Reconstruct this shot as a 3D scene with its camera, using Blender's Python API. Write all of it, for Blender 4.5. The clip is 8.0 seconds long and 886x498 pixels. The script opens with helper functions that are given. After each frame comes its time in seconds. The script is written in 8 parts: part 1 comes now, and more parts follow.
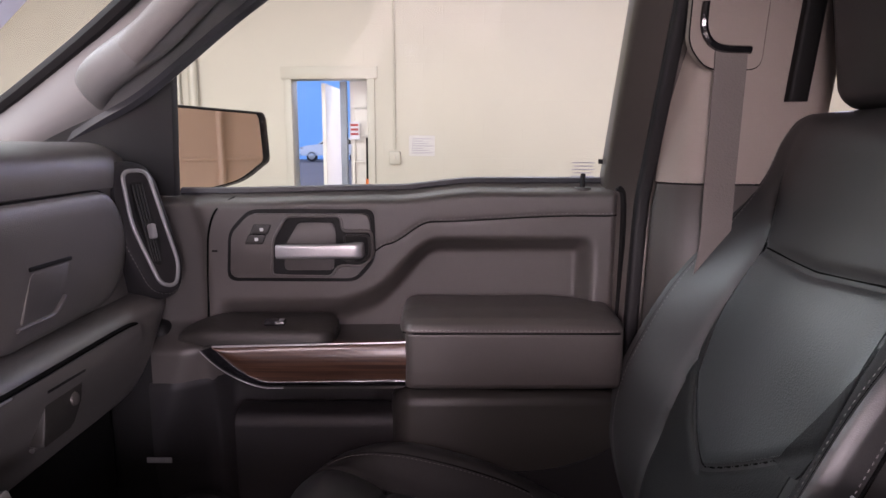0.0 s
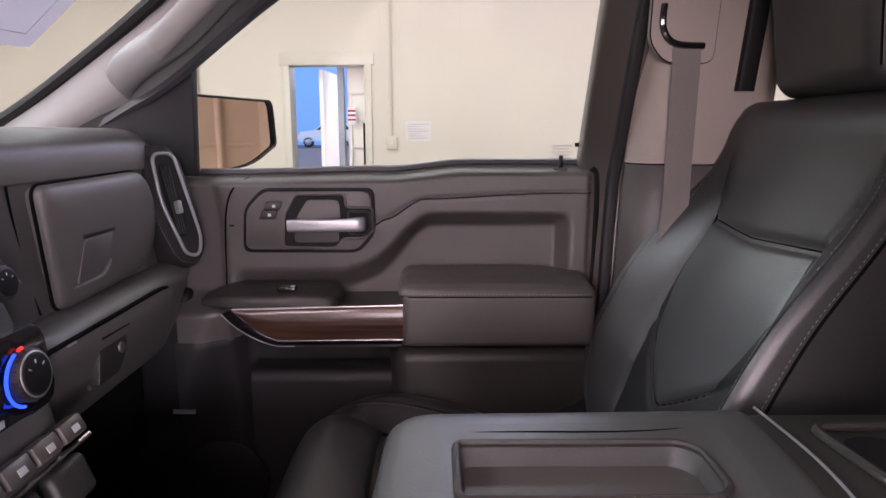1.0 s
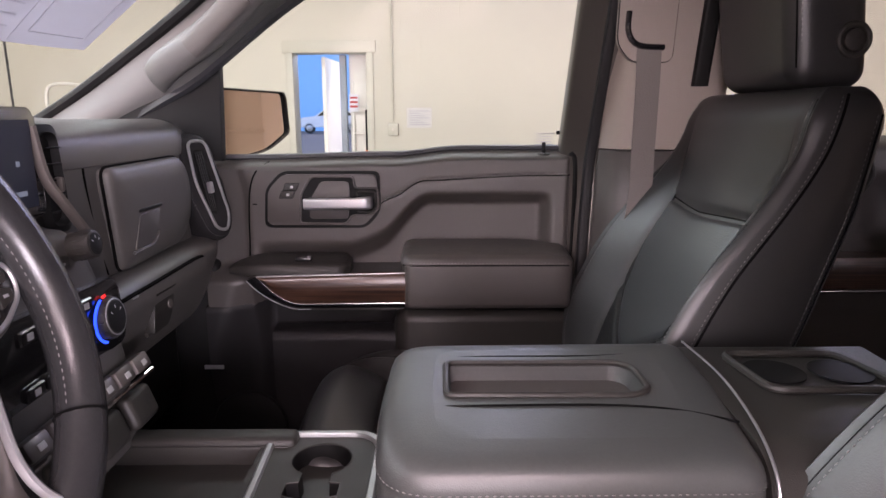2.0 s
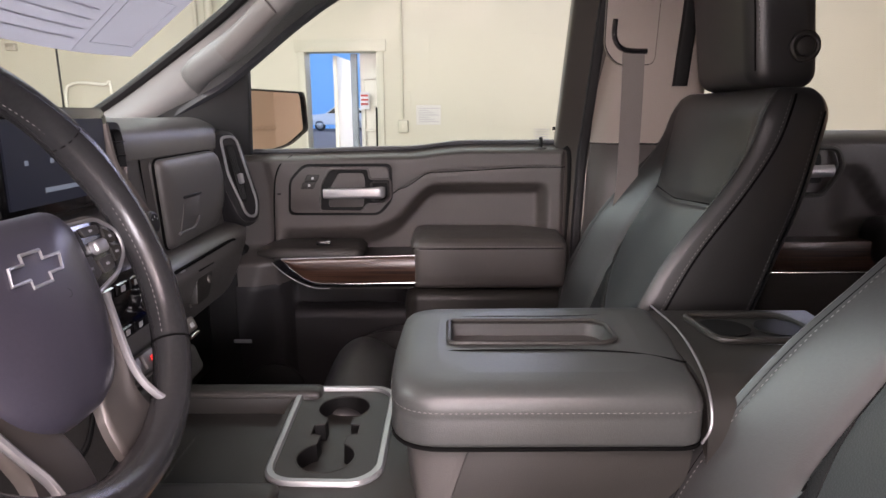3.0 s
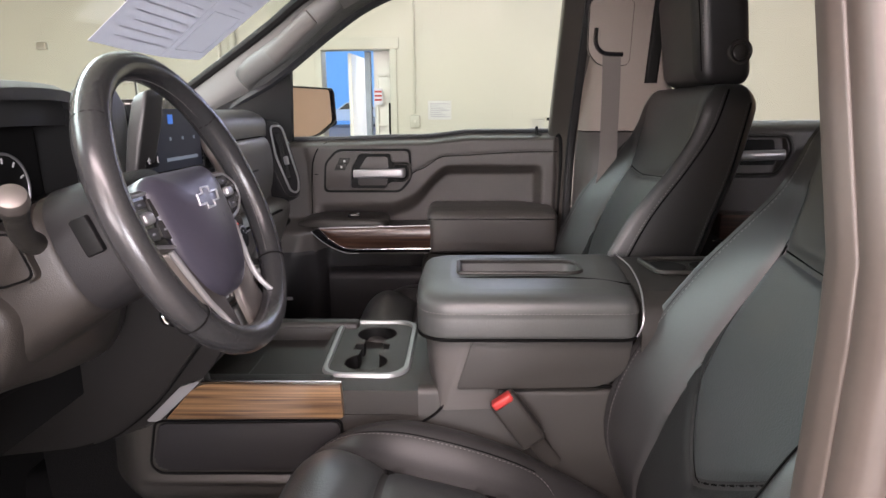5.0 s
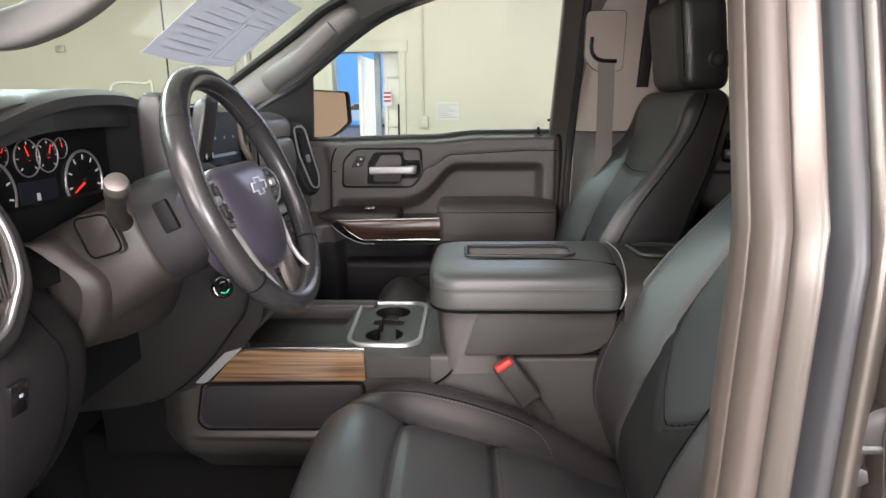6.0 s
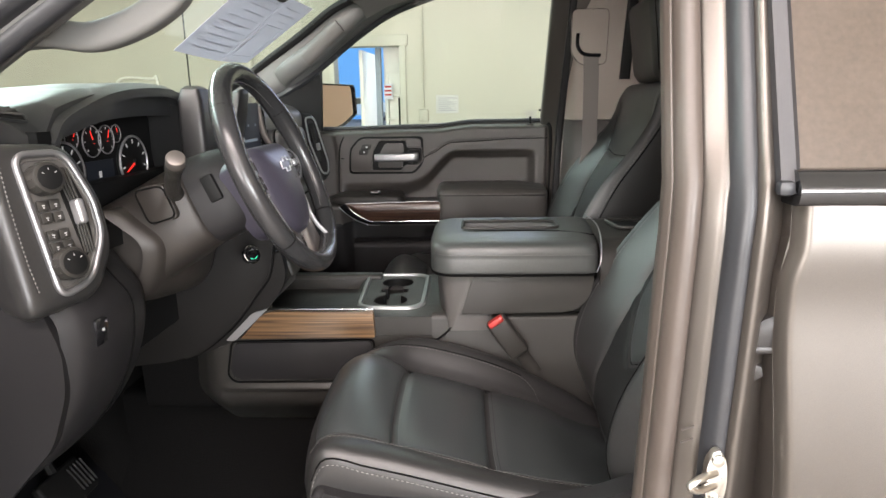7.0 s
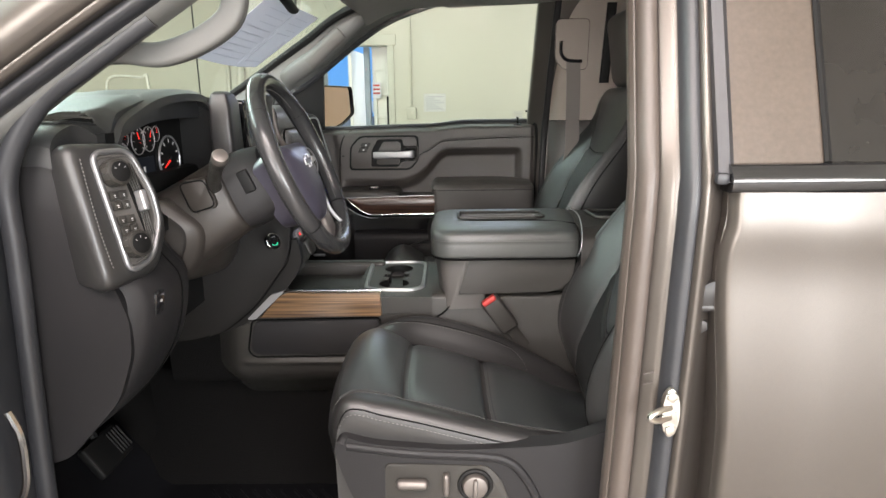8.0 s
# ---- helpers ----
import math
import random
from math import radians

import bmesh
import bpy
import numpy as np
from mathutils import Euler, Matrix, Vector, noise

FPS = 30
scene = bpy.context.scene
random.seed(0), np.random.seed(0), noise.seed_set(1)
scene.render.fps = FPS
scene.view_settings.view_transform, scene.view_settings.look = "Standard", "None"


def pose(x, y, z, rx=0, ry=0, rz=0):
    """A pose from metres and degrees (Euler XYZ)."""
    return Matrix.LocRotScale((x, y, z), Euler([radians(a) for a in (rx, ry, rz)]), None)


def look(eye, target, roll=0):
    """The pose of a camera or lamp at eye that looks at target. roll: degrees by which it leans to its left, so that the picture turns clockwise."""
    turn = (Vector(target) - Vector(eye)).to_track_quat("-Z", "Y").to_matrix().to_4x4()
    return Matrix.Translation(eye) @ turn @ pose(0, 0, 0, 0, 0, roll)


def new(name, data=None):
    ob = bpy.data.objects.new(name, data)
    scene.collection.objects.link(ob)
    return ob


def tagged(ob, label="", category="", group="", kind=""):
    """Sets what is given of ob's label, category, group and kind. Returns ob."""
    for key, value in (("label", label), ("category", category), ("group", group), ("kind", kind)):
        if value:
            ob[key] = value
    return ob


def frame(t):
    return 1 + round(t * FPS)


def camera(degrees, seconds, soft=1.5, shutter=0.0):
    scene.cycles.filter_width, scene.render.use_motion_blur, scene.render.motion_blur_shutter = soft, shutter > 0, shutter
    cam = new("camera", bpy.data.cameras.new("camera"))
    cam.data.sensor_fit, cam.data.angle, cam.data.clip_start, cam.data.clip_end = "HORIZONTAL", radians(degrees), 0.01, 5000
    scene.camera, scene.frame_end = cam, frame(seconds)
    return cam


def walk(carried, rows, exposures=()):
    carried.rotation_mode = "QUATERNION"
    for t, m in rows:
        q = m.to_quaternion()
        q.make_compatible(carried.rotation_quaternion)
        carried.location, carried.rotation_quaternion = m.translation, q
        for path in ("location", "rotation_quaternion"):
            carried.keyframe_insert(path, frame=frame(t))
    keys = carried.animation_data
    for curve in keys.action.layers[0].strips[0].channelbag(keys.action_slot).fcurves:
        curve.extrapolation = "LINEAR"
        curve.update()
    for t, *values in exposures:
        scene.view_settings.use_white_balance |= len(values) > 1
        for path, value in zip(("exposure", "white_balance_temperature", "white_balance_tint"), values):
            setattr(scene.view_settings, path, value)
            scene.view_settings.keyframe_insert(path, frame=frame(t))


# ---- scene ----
# camera: eye, target, roll
cam = camera(70.3, 8.0)
PATH = [
    (0, (0.01, -0.363, 1.524), (0.018, 1.611, 1.202), 0.1),
    (0.5, (0.017, -0.429, 1.526), (0.024, 1.541, 1.178), 0.0),
    (1, (0.018, -0.502, 1.523), (0.035, 1.464, 1.157), 0.0),
    (1.5, (0.021, -0.594, 1.529), (0.04, 1.367, 1.136), -0.05),
    (3, (0.034, -0.834, 1.533), (0.016, 1.122, 1.115), -0.3),
    (3.5, (0.03, -0.905, 1.534), (0.001, 1.049, 1.109), -0.4),
    (4, (0.041, -0.981, 1.53), (0.009, 0.973, 1.101), -0.4),
    (4.5, (0.035, -1.062, 1.522), (-0.004, 0.891, 1.092), -0.4),
    (6, (0.034, -1.303, 1.528), (-0.039, 0.65, 1.1), -0.45),
    (6.5, (0.035, -1.393, 1.52), (-0.045, 0.557, 1.081), -0.6),
    (7, (0.044, -1.483, 1.519), (-0.032, 0.465, 1.073), -0.8),
    (7.5, (0.042, -1.571, 1.529), (-0.014, 0.376, 1.076), -0.8),
    (8, (0.017, -1.657, 1.533), (-0.013, 0.291, 1.079), -0.7),
]
walk(cam, [(t, look(e, a, r)) for t, e, a, r in PATH],
     exposures=[(0, 0.1, 6300, 37), (1.5, 0.2, 6300, 36), (3.0, 0.2, 6400, 26), (4.5, 0.2, 6350, 23), (6.0, 0.2, 6250, 14), (8.0, 0.1, 6250, 9)])

# ---- world and lights ----
world = bpy.data.worlds.new("world")
scene.world = world
world.use_nodes = True
wn = world.node_tree.nodes
sky = wn.new("ShaderNodeTexSky")
sky.sky_type, sky.sun_disc = "NISHITA", False
sky.sun_elevation, sky.sun_rotation = radians(50), radians(53)
world.node_tree.links.new(sky.outputs["Color"], wn["Background"].inputs["Color"])
wn["Background"].inputs["Strength"].default_value = 0.45


def area_lamp(name, eye, target, sx, sy, watts, colour):
    data = bpy.data.lights.new(name, "AREA")
    data.shape, data.size, data.size_y, data.energy, data.color = "RECTANGLE", sx, sy, watts, colour
    ob = new(name, data)
    ob.matrix_world = look(eye, target)
    return ob


COOL, WARM = (0.82, 1.0, 0.93), (1.0, 0.85, 0.80)
# assumed ceiling strips, out of view: cool tubes ahead and on the passenger's side, warm rows on the driver's side
LAMPS = [
    ("tube_light_front", -3.4, 0.3, 1.0, 6.0, 480, COOL),
    ("tube_light_passenger", -0.5, 3.8, 7.0, 0.7, 105, COOL),
    ("tube_light_near", -1.0, -2.9, 4.4, 0.7, 350, WARM),
    ("tube_light_far", 0.3, -5.6, 7.0, 0.7, 330, WARM),
]
CEIL = 3.7
for nm, lx, ly, sx, sy, watts, tone in LAMPS:
    area_lamp(nm, (lx, ly, CEIL - 0.16), (lx, ly, 0), sx, sy, watts, tone)
# unseen daylight fill added on the driver's side, and the sun on the yard
area_lamp("driver_side_fill", (3.4, -7.75, 1.95), (2.2, 0, 1.4), 3.4, 2.2, 740, (1.0, 0.97, 0.94))
area_lamp("driver_side_fill", (-2.0, -7.75, 1.95), (-1.8, 0, 1.4), 3.4, 2.2, 600, (1.0, 0.91, 0.83))
# lamp added out of view to give the wheel hub its blue sheen
area_lamp("hub_sheen_fill", (1.5, 6.28, 3.43), (0.2, 0, 1.2), 6.0, 0.34, 75, (0.66, 0.70, 1.0))
sun = bpy.data.lights.new("sun", "SUN")
sun.energy, sun.angle, sun.color = 2.2, radians(0.6), (1.0, 0.95, 0.88)
new("sun", sun).matrix_world = look((0, 0, 10), (-4.0, -3.0, 4.0))


# ---- materials ----
def material(name, base, rough=0.5, metal=0.0, grain=0.0, grain_scale=300.0, blot=0.15, blot_scale=6.0, bump=0.0, bump_scale=400.0,
             coat=0.0, sheen=0.0, spec=0.5, rough_var=0.08, coat_rough=0.05):
    m = bpy.data.materials.new(name)
    m.use_nodes = True
    nt = m.node_tree
    n, link = nt.nodes, nt.links.new
    b = n["Principled BSDF"]
    co = n.new("ShaderNodeTexCoord")
    big = n.new("ShaderNodeTexNoise")
    big.inputs["Scale"].default_value, big.inputs["Detail"].default_value = blot_scale, 5
    link(co.outputs["Object"], big.inputs["Vector"])
    fine = n.new("ShaderNodeTexNoise")
    fine.inputs["Scale"].default_value, fine.inputs["Detail"].default_value = grain_scale, 3
    link(co.outputs["Object"], fine.inputs["Vector"])
    mix = n.new("ShaderNodeMix")
    mix.data_type = "FLOAT"
    mix.inputs["Factor"].default_value = grain
    link(big.outputs["Fac"], mix.inputs["A"])
    link(fine.outputs["Fac"], mix.inputs["B"])
    ramp = n.new("ShaderNodeValToRGB")
    ramp.color_ramp.elements[0].position, ramp.color_ramp.elements[1].position = 0.3, 0.7
    ramp.color_ramp.elements[0].color = (*[c * (1 - blot) for c in base], 1)
    ramp.color_ramp.elements[1].color = (*[min(1, c * (1 + blot)) for c in base], 1)
    link(mix.outputs["Result"], ramp.inputs["Fac"])
    link(ramp.outputs["Color"], b.inputs["Base Color"])
    rr = n.new("ShaderNodeMapRange")
    rr.inputs["To Min"].default_value, rr.inputs["To Max"].default_value = max(0.02, rough - rough_var), min(1, rough + rough_var)
    link(big.outputs["Fac"], rr.inputs["Value"])
    link(rr.outputs["Result"], b.inputs["Roughness"])
    b.inputs["Metallic"].default_value = metal
    b.inputs["Coat Weight"].default_value = coat
    b.inputs["Coat Roughness"].default_value = coat_rough
    b.inputs["Sheen Weight"].default_value = sheen
    b.inputs["Specular IOR Level"].default_value = spec
    if bump:
        vor = n.new("ShaderNodeTexVoronoi")
        vor.inputs["Scale"].default_value = bump_scale
        link(co.outputs["Object"], vor.inputs["Vector"])
        bp = n.new("ShaderNodeBump")
        bp.inputs["Strength"].default_value, bp.inputs["Distance"].default_value = bump, 0.0006
        link(vor.outputs["Distance"], bp.inputs["Height"])
        link(bp.outputs["Normal"], b.inputs["Normal"])
    return m


def glowing(name, colour, strength):
    m = bpy.data.materials.new(name)
    m.use_nodes = True
    b = m.node_tree.nodes["Principled BSDF"]
    b.inputs["Base Color"].default_value = (*[c * 0.2 for c in colour], 1)
    b.inputs["Emission Color"].default_value = (*colour, 1)
    b.inputs["Emission Strength"].default_value = strength
    return m


def pane_glass(name, tint=(1, 1, 1), gloss=1.0):
    m = bpy.data.materials.new(name)
    m.use_nodes = True
    nt = m.node_tree
    nt.nodes.remove(nt.nodes["Principled BSDF"])
    n, link = nt.nodes, nt.links.new
    tr, gl, lw, mx = n.new("ShaderNodeBsdfTransparent"), n.new("ShaderNodeBsdfGlossy"), n.new("ShaderNodeLayerWeight"), n.new("ShaderNodeMixShader")
    pw, ml = n.new("ShaderNodeMath"), n.new("ShaderNodeMath")
    tr.inputs["Color"].default_value = (*tint, 1)
    gl.inputs["Roughness"].default_value = 0.01
    lw.inputs["Blend"].default_value = 0.5
    pw.operation, pw.inputs[1].default_value = "POWER", 4.0
    ml.operation, ml.inputs[1].default_value, ml.inputs[2].default_value = "MULTIPLY_ADD", 0.35 * gloss, 0.025 * gloss
    link(lw.outputs["Facing"], pw.inputs[0])
    link(pw.outputs["Value"], ml.inputs[0])
    link(ml.outputs["Value"], mx.inputs["Fac"])
    link(tr.outputs["BSDF"], mx.inputs[1])
    link(gl.outputs["BSDF"], mx.inputs[2])
    link(mx.outputs["Shader"], n["Material Output"].inputs["Surface"])
    return m


def wood_material(name, dark, light, scale=1.0):
    m = bpy.data.materials.new(name)
    m.use_nodes = True
    nt = m.node_tree
    n, link = nt.nodes, nt.links.new
    b = n["Principled BSDF"]
    co, mp, nz, rp = n.new("ShaderNodeTexCoord"), n.new("ShaderNodeMapping"), n.new("ShaderNodeTexNoise"), n.new("ShaderNodeValToRGB")
    mp.inputs["Scale"].default_value = (4 * scale, 60 * scale, 220 * scale)
    link(co.outputs["Object"], mp.inputs["Vector"])
    link(mp.outputs["Vector"], nz.inputs["Vector"])
    nz.inputs["Scale"].default_value, nz.inputs["Detail"].default_value, nz.inputs["Distortion"].default_value = 1.0, 6, 0.4
    rp.color_ramp.elements[0].position, rp.color_ramp.elements[1].position = 0.35, 0.68
    rp.color_ramp.elements[0].color, rp.color_ramp.elements[1].color = (*dark, 1), (*light, 1)
    link(nz.outputs["Fac"], rp.inputs["Fac"])
    link(rp.outputs["Color"], b.inputs["Base Color"])
    b.inputs["Roughness"].default_value = 0.32
    b.inputs["Coat Weight"].default_value = 0.35
    b.inputs["Coat Roughness"].default_value = 0.15
    return m


def brick_material(name, base, joint):
    m = material(name, base, 0.55, blot=0.05, blot_scale=1.2, grain=0.15, grain_scale=40)
    nt = m.node_tree
    n, link = nt.nodes, nt.links.new
    co, br, bp = n.new("ShaderNodeTexCoord"), n.new("ShaderNodeTexBrick"), n.new("ShaderNodeBump")
    sp, cb = n.new("ShaderNodeSeparateXYZ"), n.new("ShaderNodeCombineXYZ")
    link(co.outputs["Object"], sp.inputs["Vector"])
    ad = n.new("ShaderNodeMath")
    link(sp.outputs["X"], ad.inputs[0])
    link(sp.outputs["Y"], ad.inputs[1])
    link(ad.outputs["Value"], cb.inputs["X"])
    link(sp.outputs["Z"], cb.inputs["Y"])
    link(cb.outputs["Vector"], br.inputs["Vector"])
    br.inputs["Scale"].default_value = 1.0
    br.inputs["Brick Width"].default_value, br.inputs["Row Height"].default_value, br.inputs["Mortar Size"].default_value = 0.4, 0.2, 0.006
    br.inputs["Mortar Smooth"].default_value = 0.6
    br.inputs["Color1"].default_value = br.inputs["Color2"].default_value = (1, 1, 1, 1)
    br.inputs["Mortar"].default_value = (0, 0, 0, 1)
    link(br.outputs["Color"], bp.inputs["Height"])
    bp.inputs["Strength"].default_value, bp.inputs["Distance"].default_value = joint, 0.003
    link(bp.outputs["Normal"], n["Principled BSDF"].inputs["Normal"])
    return m


LEATHER = material("black_leather", (0.0218, 0.0214, 0.0212), 0.40, spec=0.5, coat=0.12, coat_rough=0.34, grain=0.6, grain_scale=260, bump=0.17, bump_scale=650, blot=0.10, blot_scale=14, rough_var=0.03)
# perforated leather with the cool sheen of the front light painted in
LEATHER_INSERT = material("perforated_leather_cool_sheen", (0.031, 0.035, 0.0355), 0.36, spec=0.7, coat=0.30, coat_rough=0.30, grain=0.5, grain_scale=320, bump=0.5, bump_scale=420, blot=0.10, rough_var=0.03)
PLASTIC = material("charcoal_plastic", (0.026, 0.0245, 0.022), 0.42, spec=0.35, grain=0.4, grain_scale=700, bump=0.35, bump_scale=900, blot=0.12)
DASH = material("dash_soft_black", (0.076, 0.072, 0.068), 0.40, spec=0.40, grain=0.3, grain_scale=500, bump=0.35, bump_scale=700, blot=0.12)
DASHTOP = material("dash_top_black", (0.028, 0.0285, 0.029), 0.38, spec=0.45, grain=0.3, grain_scale=500, bump=0.35, bump_scale=700, blot=0.12)
COLPANEL = material("column_panel_brown", (0.025, 0.022, 0.0195), 0.42, spec=0.40, grain=0.3, grain_scale=500, bump=0.35, bump_scale=700, blot=0.12)
DOORSKIN = material("door_trim_charcoal", (0.060, 0.054, 0.050), 0.42, grain=0.3, grain_scale=400, bump=0.35, bump_scale=700, blot=0.10)
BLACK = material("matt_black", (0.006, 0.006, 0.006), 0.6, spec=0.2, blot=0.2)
PIANO = material("gloss_black", (0.010, 0.010, 0.011), 0.12, coat=0.6)
SEALBROWN = material("brown_seal_rubber", (0.062, 0.050, 0.043), 0.42, grain=0.3, grain_scale=200, blot=0.12)
WEDGE = material("black_perforated_leather", (0.014, 0.0145, 0.0145), 0.55, spec=0.25, grain=0.5, grain_scale=320, bump=0.6, bump_scale=420, blot=0.1)
RUBBER = material("seal_rubber", (0.022, 0.023, 0.026), 0.42, grain=0.3, grain_scale=200, blot=0.2)
# lighter, warmer copy of the grey trim: warm side light put into colour
TRIMLIT = material("warm_lit_pillar_trim", (0.262, 0.222, 0.194), 0.55, grain=0.5, grain_scale=600, bump=0.3, bump_scale=900, blot=0.05)
TRIMGREY = material("grey_pillar_trim", (0.110, 0.110, 0.105), 0.55, grain=0.5, grain_scale=600, bump=0.3, bump_scale=900, blot=0.05)
CLOTHROOF = material("headliner_cloth", (0.24, 0.23, 0.22), 0.9, grain=0.6, grain_scale=500, bump=0.3, bump_scale=700, blot=0.08)
PAINT = material("metallic_pewter_paint", (0.092, 0.082, 0.073), 0.36, metal=0.65, grain=0.6, grain_scale=1500, coat=0.22, coat_rough=0.25, blot=0.16, blot_scale=4.0, rough_var=0.04)
CHROME = material("chrome", (0.60, 0.60, 0.60), 0.14, metal=1.0, blot=0.03)
SATIN = material("satin_silver", (0.42, 0.42, 0.43), 0.36, metal=0.75, grain=0.5, grain_scale=900, blot=0.05)
STEEL = material("zinc_steel", (0.60, 0.58, 0.54), 0.3, metal=1.0, grain=0.4, grain_scale=120, blot=0.15)
WOOD = wood_material("brown_wood_veneer", (0.036, 0.018, 0.009), (0.185, 0.110, 0.052))
# darker copy of the wood: dimmer light on the door strips put into colour
WOODSHADE = wood_material("shaded_wood_veneer", (0.022, 0.011, 0.008), (0.088, 0.046, 0.029))
STITCH = material("grey_thread", (0.16, 0.155, 0.15), 0.8, blot=0.1)
SEAM = material("black_seam_thread", (0.003, 0.003, 0.003), 0.9, spec=0.08, blot=0.1)
WEBBING = material("belt_webbing", (0.135, 0.118, 0.108), 0.6, grain=0.6, grain_scale=900, bump=0.8, bump_scale=320, blot=0.06)
CARPET = material("black_carpet", (0.0045, 0.0043, 0.0042), 0.95, spec=0.05, grain=0.8, grain_scale=300, bump=1.0, bump_scale=350, blot=0.3)
MAT = material("rubber_floor_mat", (0.005, 0.005, 0.006), 0.5, spec=0.22, blot=0.25)
GLASS = pane_glass("window_glass", (0.97, 0.985, 0.97))
TINT = pane_glass("tinted_glass", (0.16, 0.16, 0.15))
MIRROR = material("mirror_silver", (0.86, 0.86, 0.86), 0.02, metal=1.0, blot=0.01, rough_var=0.0)
RED = material("red_plastic", (0.36, 0.03, 0.025), 0.45, blot=0.1)
def translucent(name, base, share):
    m = material(name, base, 0.8, blot=0.03)
    n, link = m.node_tree.nodes, m.node_tree.links.new
    t, mx = n.new("ShaderNodeBsdfTranslucent"), n.new("ShaderNodeMixShader")
    t.inputs["Color"].default_value = (*base, 1)
    mx.inputs["Fac"].default_value = share
    link(n["Principled BSDF"].outputs["BSDF"], mx.inputs[1])
    link(t.outputs["BSDF"], mx.inputs[2])
    link(mx.outputs["Shader"], n["Material Output"].inputs["Surface"])
    return m


THINPAPER = translucent("thin_paper", (0.66, 0.66, 0.72), 0.45)
FAINTPRINT = translucent("faint_print", (0.58, 0.58, 0.64), 0.43)
PAPER = material("white_paper", (0.62, 0.62, 0.66), 0.8, blot=0.04)
PRINT = material("grey_print", (0.28, 0.28, 0.30), 0.8, blot=0.1)
WHITEINK = material("white_marking", (0.40, 0.40, 0.40), 0.6, blot=0.05)
WALL = brick_material("painted_block_wall", (0.43, 0.41, 0.33), 0.35)
WALLTAN = brick_material("tan_block_wall", (0.46, 0.34, 0.24), 0.5)
WALLPLAIN = material("painted_plaster", (0.56, 0.51, 0.42), 0.55, blot=0.06, blot_scale=0.8, grain=0.2, grain_scale=30)
WHITEPAINT = material("white_paint", (0.66, 0.64, 0.57), 0.45, blot=0.08, blot_scale=3)
CONCRETE = material("concrete_floor", (0.30, 0.28, 0.25), 0.5, grain=0.4, grain_scale=60, blot=0.2, blot_scale=1.5)
# lid colour lightened to stand in for light falling on its top
LIDLIT = material("padded_lid_lit", (0.050, 0.053, 0.051), 0.40, spec=0.55, grain=0.6, grain_scale=260, bump=0.17, bump_scale=650, blot=0.10, blot_scale=14, rough_var=0.03)
# brown moulding with the shade beside the stack put into its colour
FLANKSHADE = material("shaded_brown_moulding", (0.0075, 0.0066, 0.0060), 0.55, spec=0.25, grain=0.4, grain_scale=500, bump=0.35, bump_scale=800, blot=0.15)
# dark trim plastic; low on the passenger door it stands in for shade
TRIMSHADE = material("dark_trim_and_shade", (0.0150, 0.0145, 0.0152), 0.5, spec=0.22, grain=0.4, grain_scale=500, bump=0.35, bump_scale=800, blot=0.12)
RIMLEATHER = material("worn_rim_leather", (0.026, 0.026, 0.027), 0.25, grain=0.5, grain_scale=240, bump=0.12, bump_scale=600, blot=0.12, blot_scale=16, rough_var=0.05)
# violet tint paints a bluish reflection into the hub's black leather
HUB = material("hub_leather_blue_sheen", (0.044, 0.041, 0.056), 0.33, grain=0.3, grain_scale=300, bump=0.08, bump_scale=800)
INSET = material("grip_inset_grey", (0.10, 0.095, 0.088), 0.6, grain=0.5, grain_scale=500, bump=0.4, bump_scale=800, blot=0.08)
CUPRIM = material("satin_cup_rim", (0.30, 0.31, 0.31), 0.38, metal=0.6, grain=0.5, grain_scale=900, blot=0.05)
RINGGREY = material("satin_grey_ring", (0.20, 0.20, 0.205), 0.42, metal=0.7, grain=0.5, grain_scale=900, blot=0.05)
GUNMETAL = material("gunmetal_trim", (0.15, 0.135, 0.125), 0.45, metal=0.7, blot=0.05)


# ---- mesh helpers ----
V = Vector


def thing(name, loc, label, category, group="", kind=""):
    ob = new(name)
    ob.location = loc
    ob.empty_display_size = 0.05
    return tagged(ob, label, category, group, kind)


def world_of(ob):
    m = ob.matrix_basis.copy()
    if ob.parent:
        m = world_of(ob.parent) @ ob.matrix_parent_inverse @ m
    return m


def part(name, bm, mat, parent=None, label="", smooth=True, sharp=35):
    bmesh.ops.recalc_face_normals(bm, faces=bm.faces[:])
    if smooth:
        lim = radians(sharp)
        for f in bm.faces:
            f.smooth = True
        for e in bm.edges:
            if len(e.link_faces) == 2 and e.calc_face_angle(0) > lim:
                e.smooth = False
    me = bpy.data.meshes.new(name)
    bm.to_mesh(me)
    bm.free()
    me.materials.append(mat)
    ob = new(name, me)
    if parent:
        ob.parent = parent
        ob.matrix_parent_inverse = world_of(parent).inverted()
    if label:
        ob["label"] = label
    return ob


def sstep(a, b, x):
    t = min(1.0, max(0.0, (x - a) / (b - a)))
    return t * t * (3 - 2 * t)


def interp(table, x):
    """Smooth curve through (x, y) pairs."""
    if x <= table[0][0]:
        return table[0][1]
    for i, ((a, p), (b, q)) in enumerate(zip(table, table[1:])):
        if x <= b:
            t = (x - a) / (b - a)
            p0 = table[i - 1] if i else (2 * a - b, 2 * p - q)
            q1 = table[i + 2] if i + 2 < len(table) else (2 * b - a, 2 * q - p)
            m0, m1 = (q - p0[1]) / (b - p0[0]) * (b - a), (q1[1] - p) / (q1[0] - a) * (b - a)
            return (2 * t**3 - 3 * t**2 + 1) * p + (t**3 - 2 * t**2 + t) * m0 + (3 * t**2 - 2 * t**3) * q + (t**3 - t**2) * m1
    return table[-1][1]


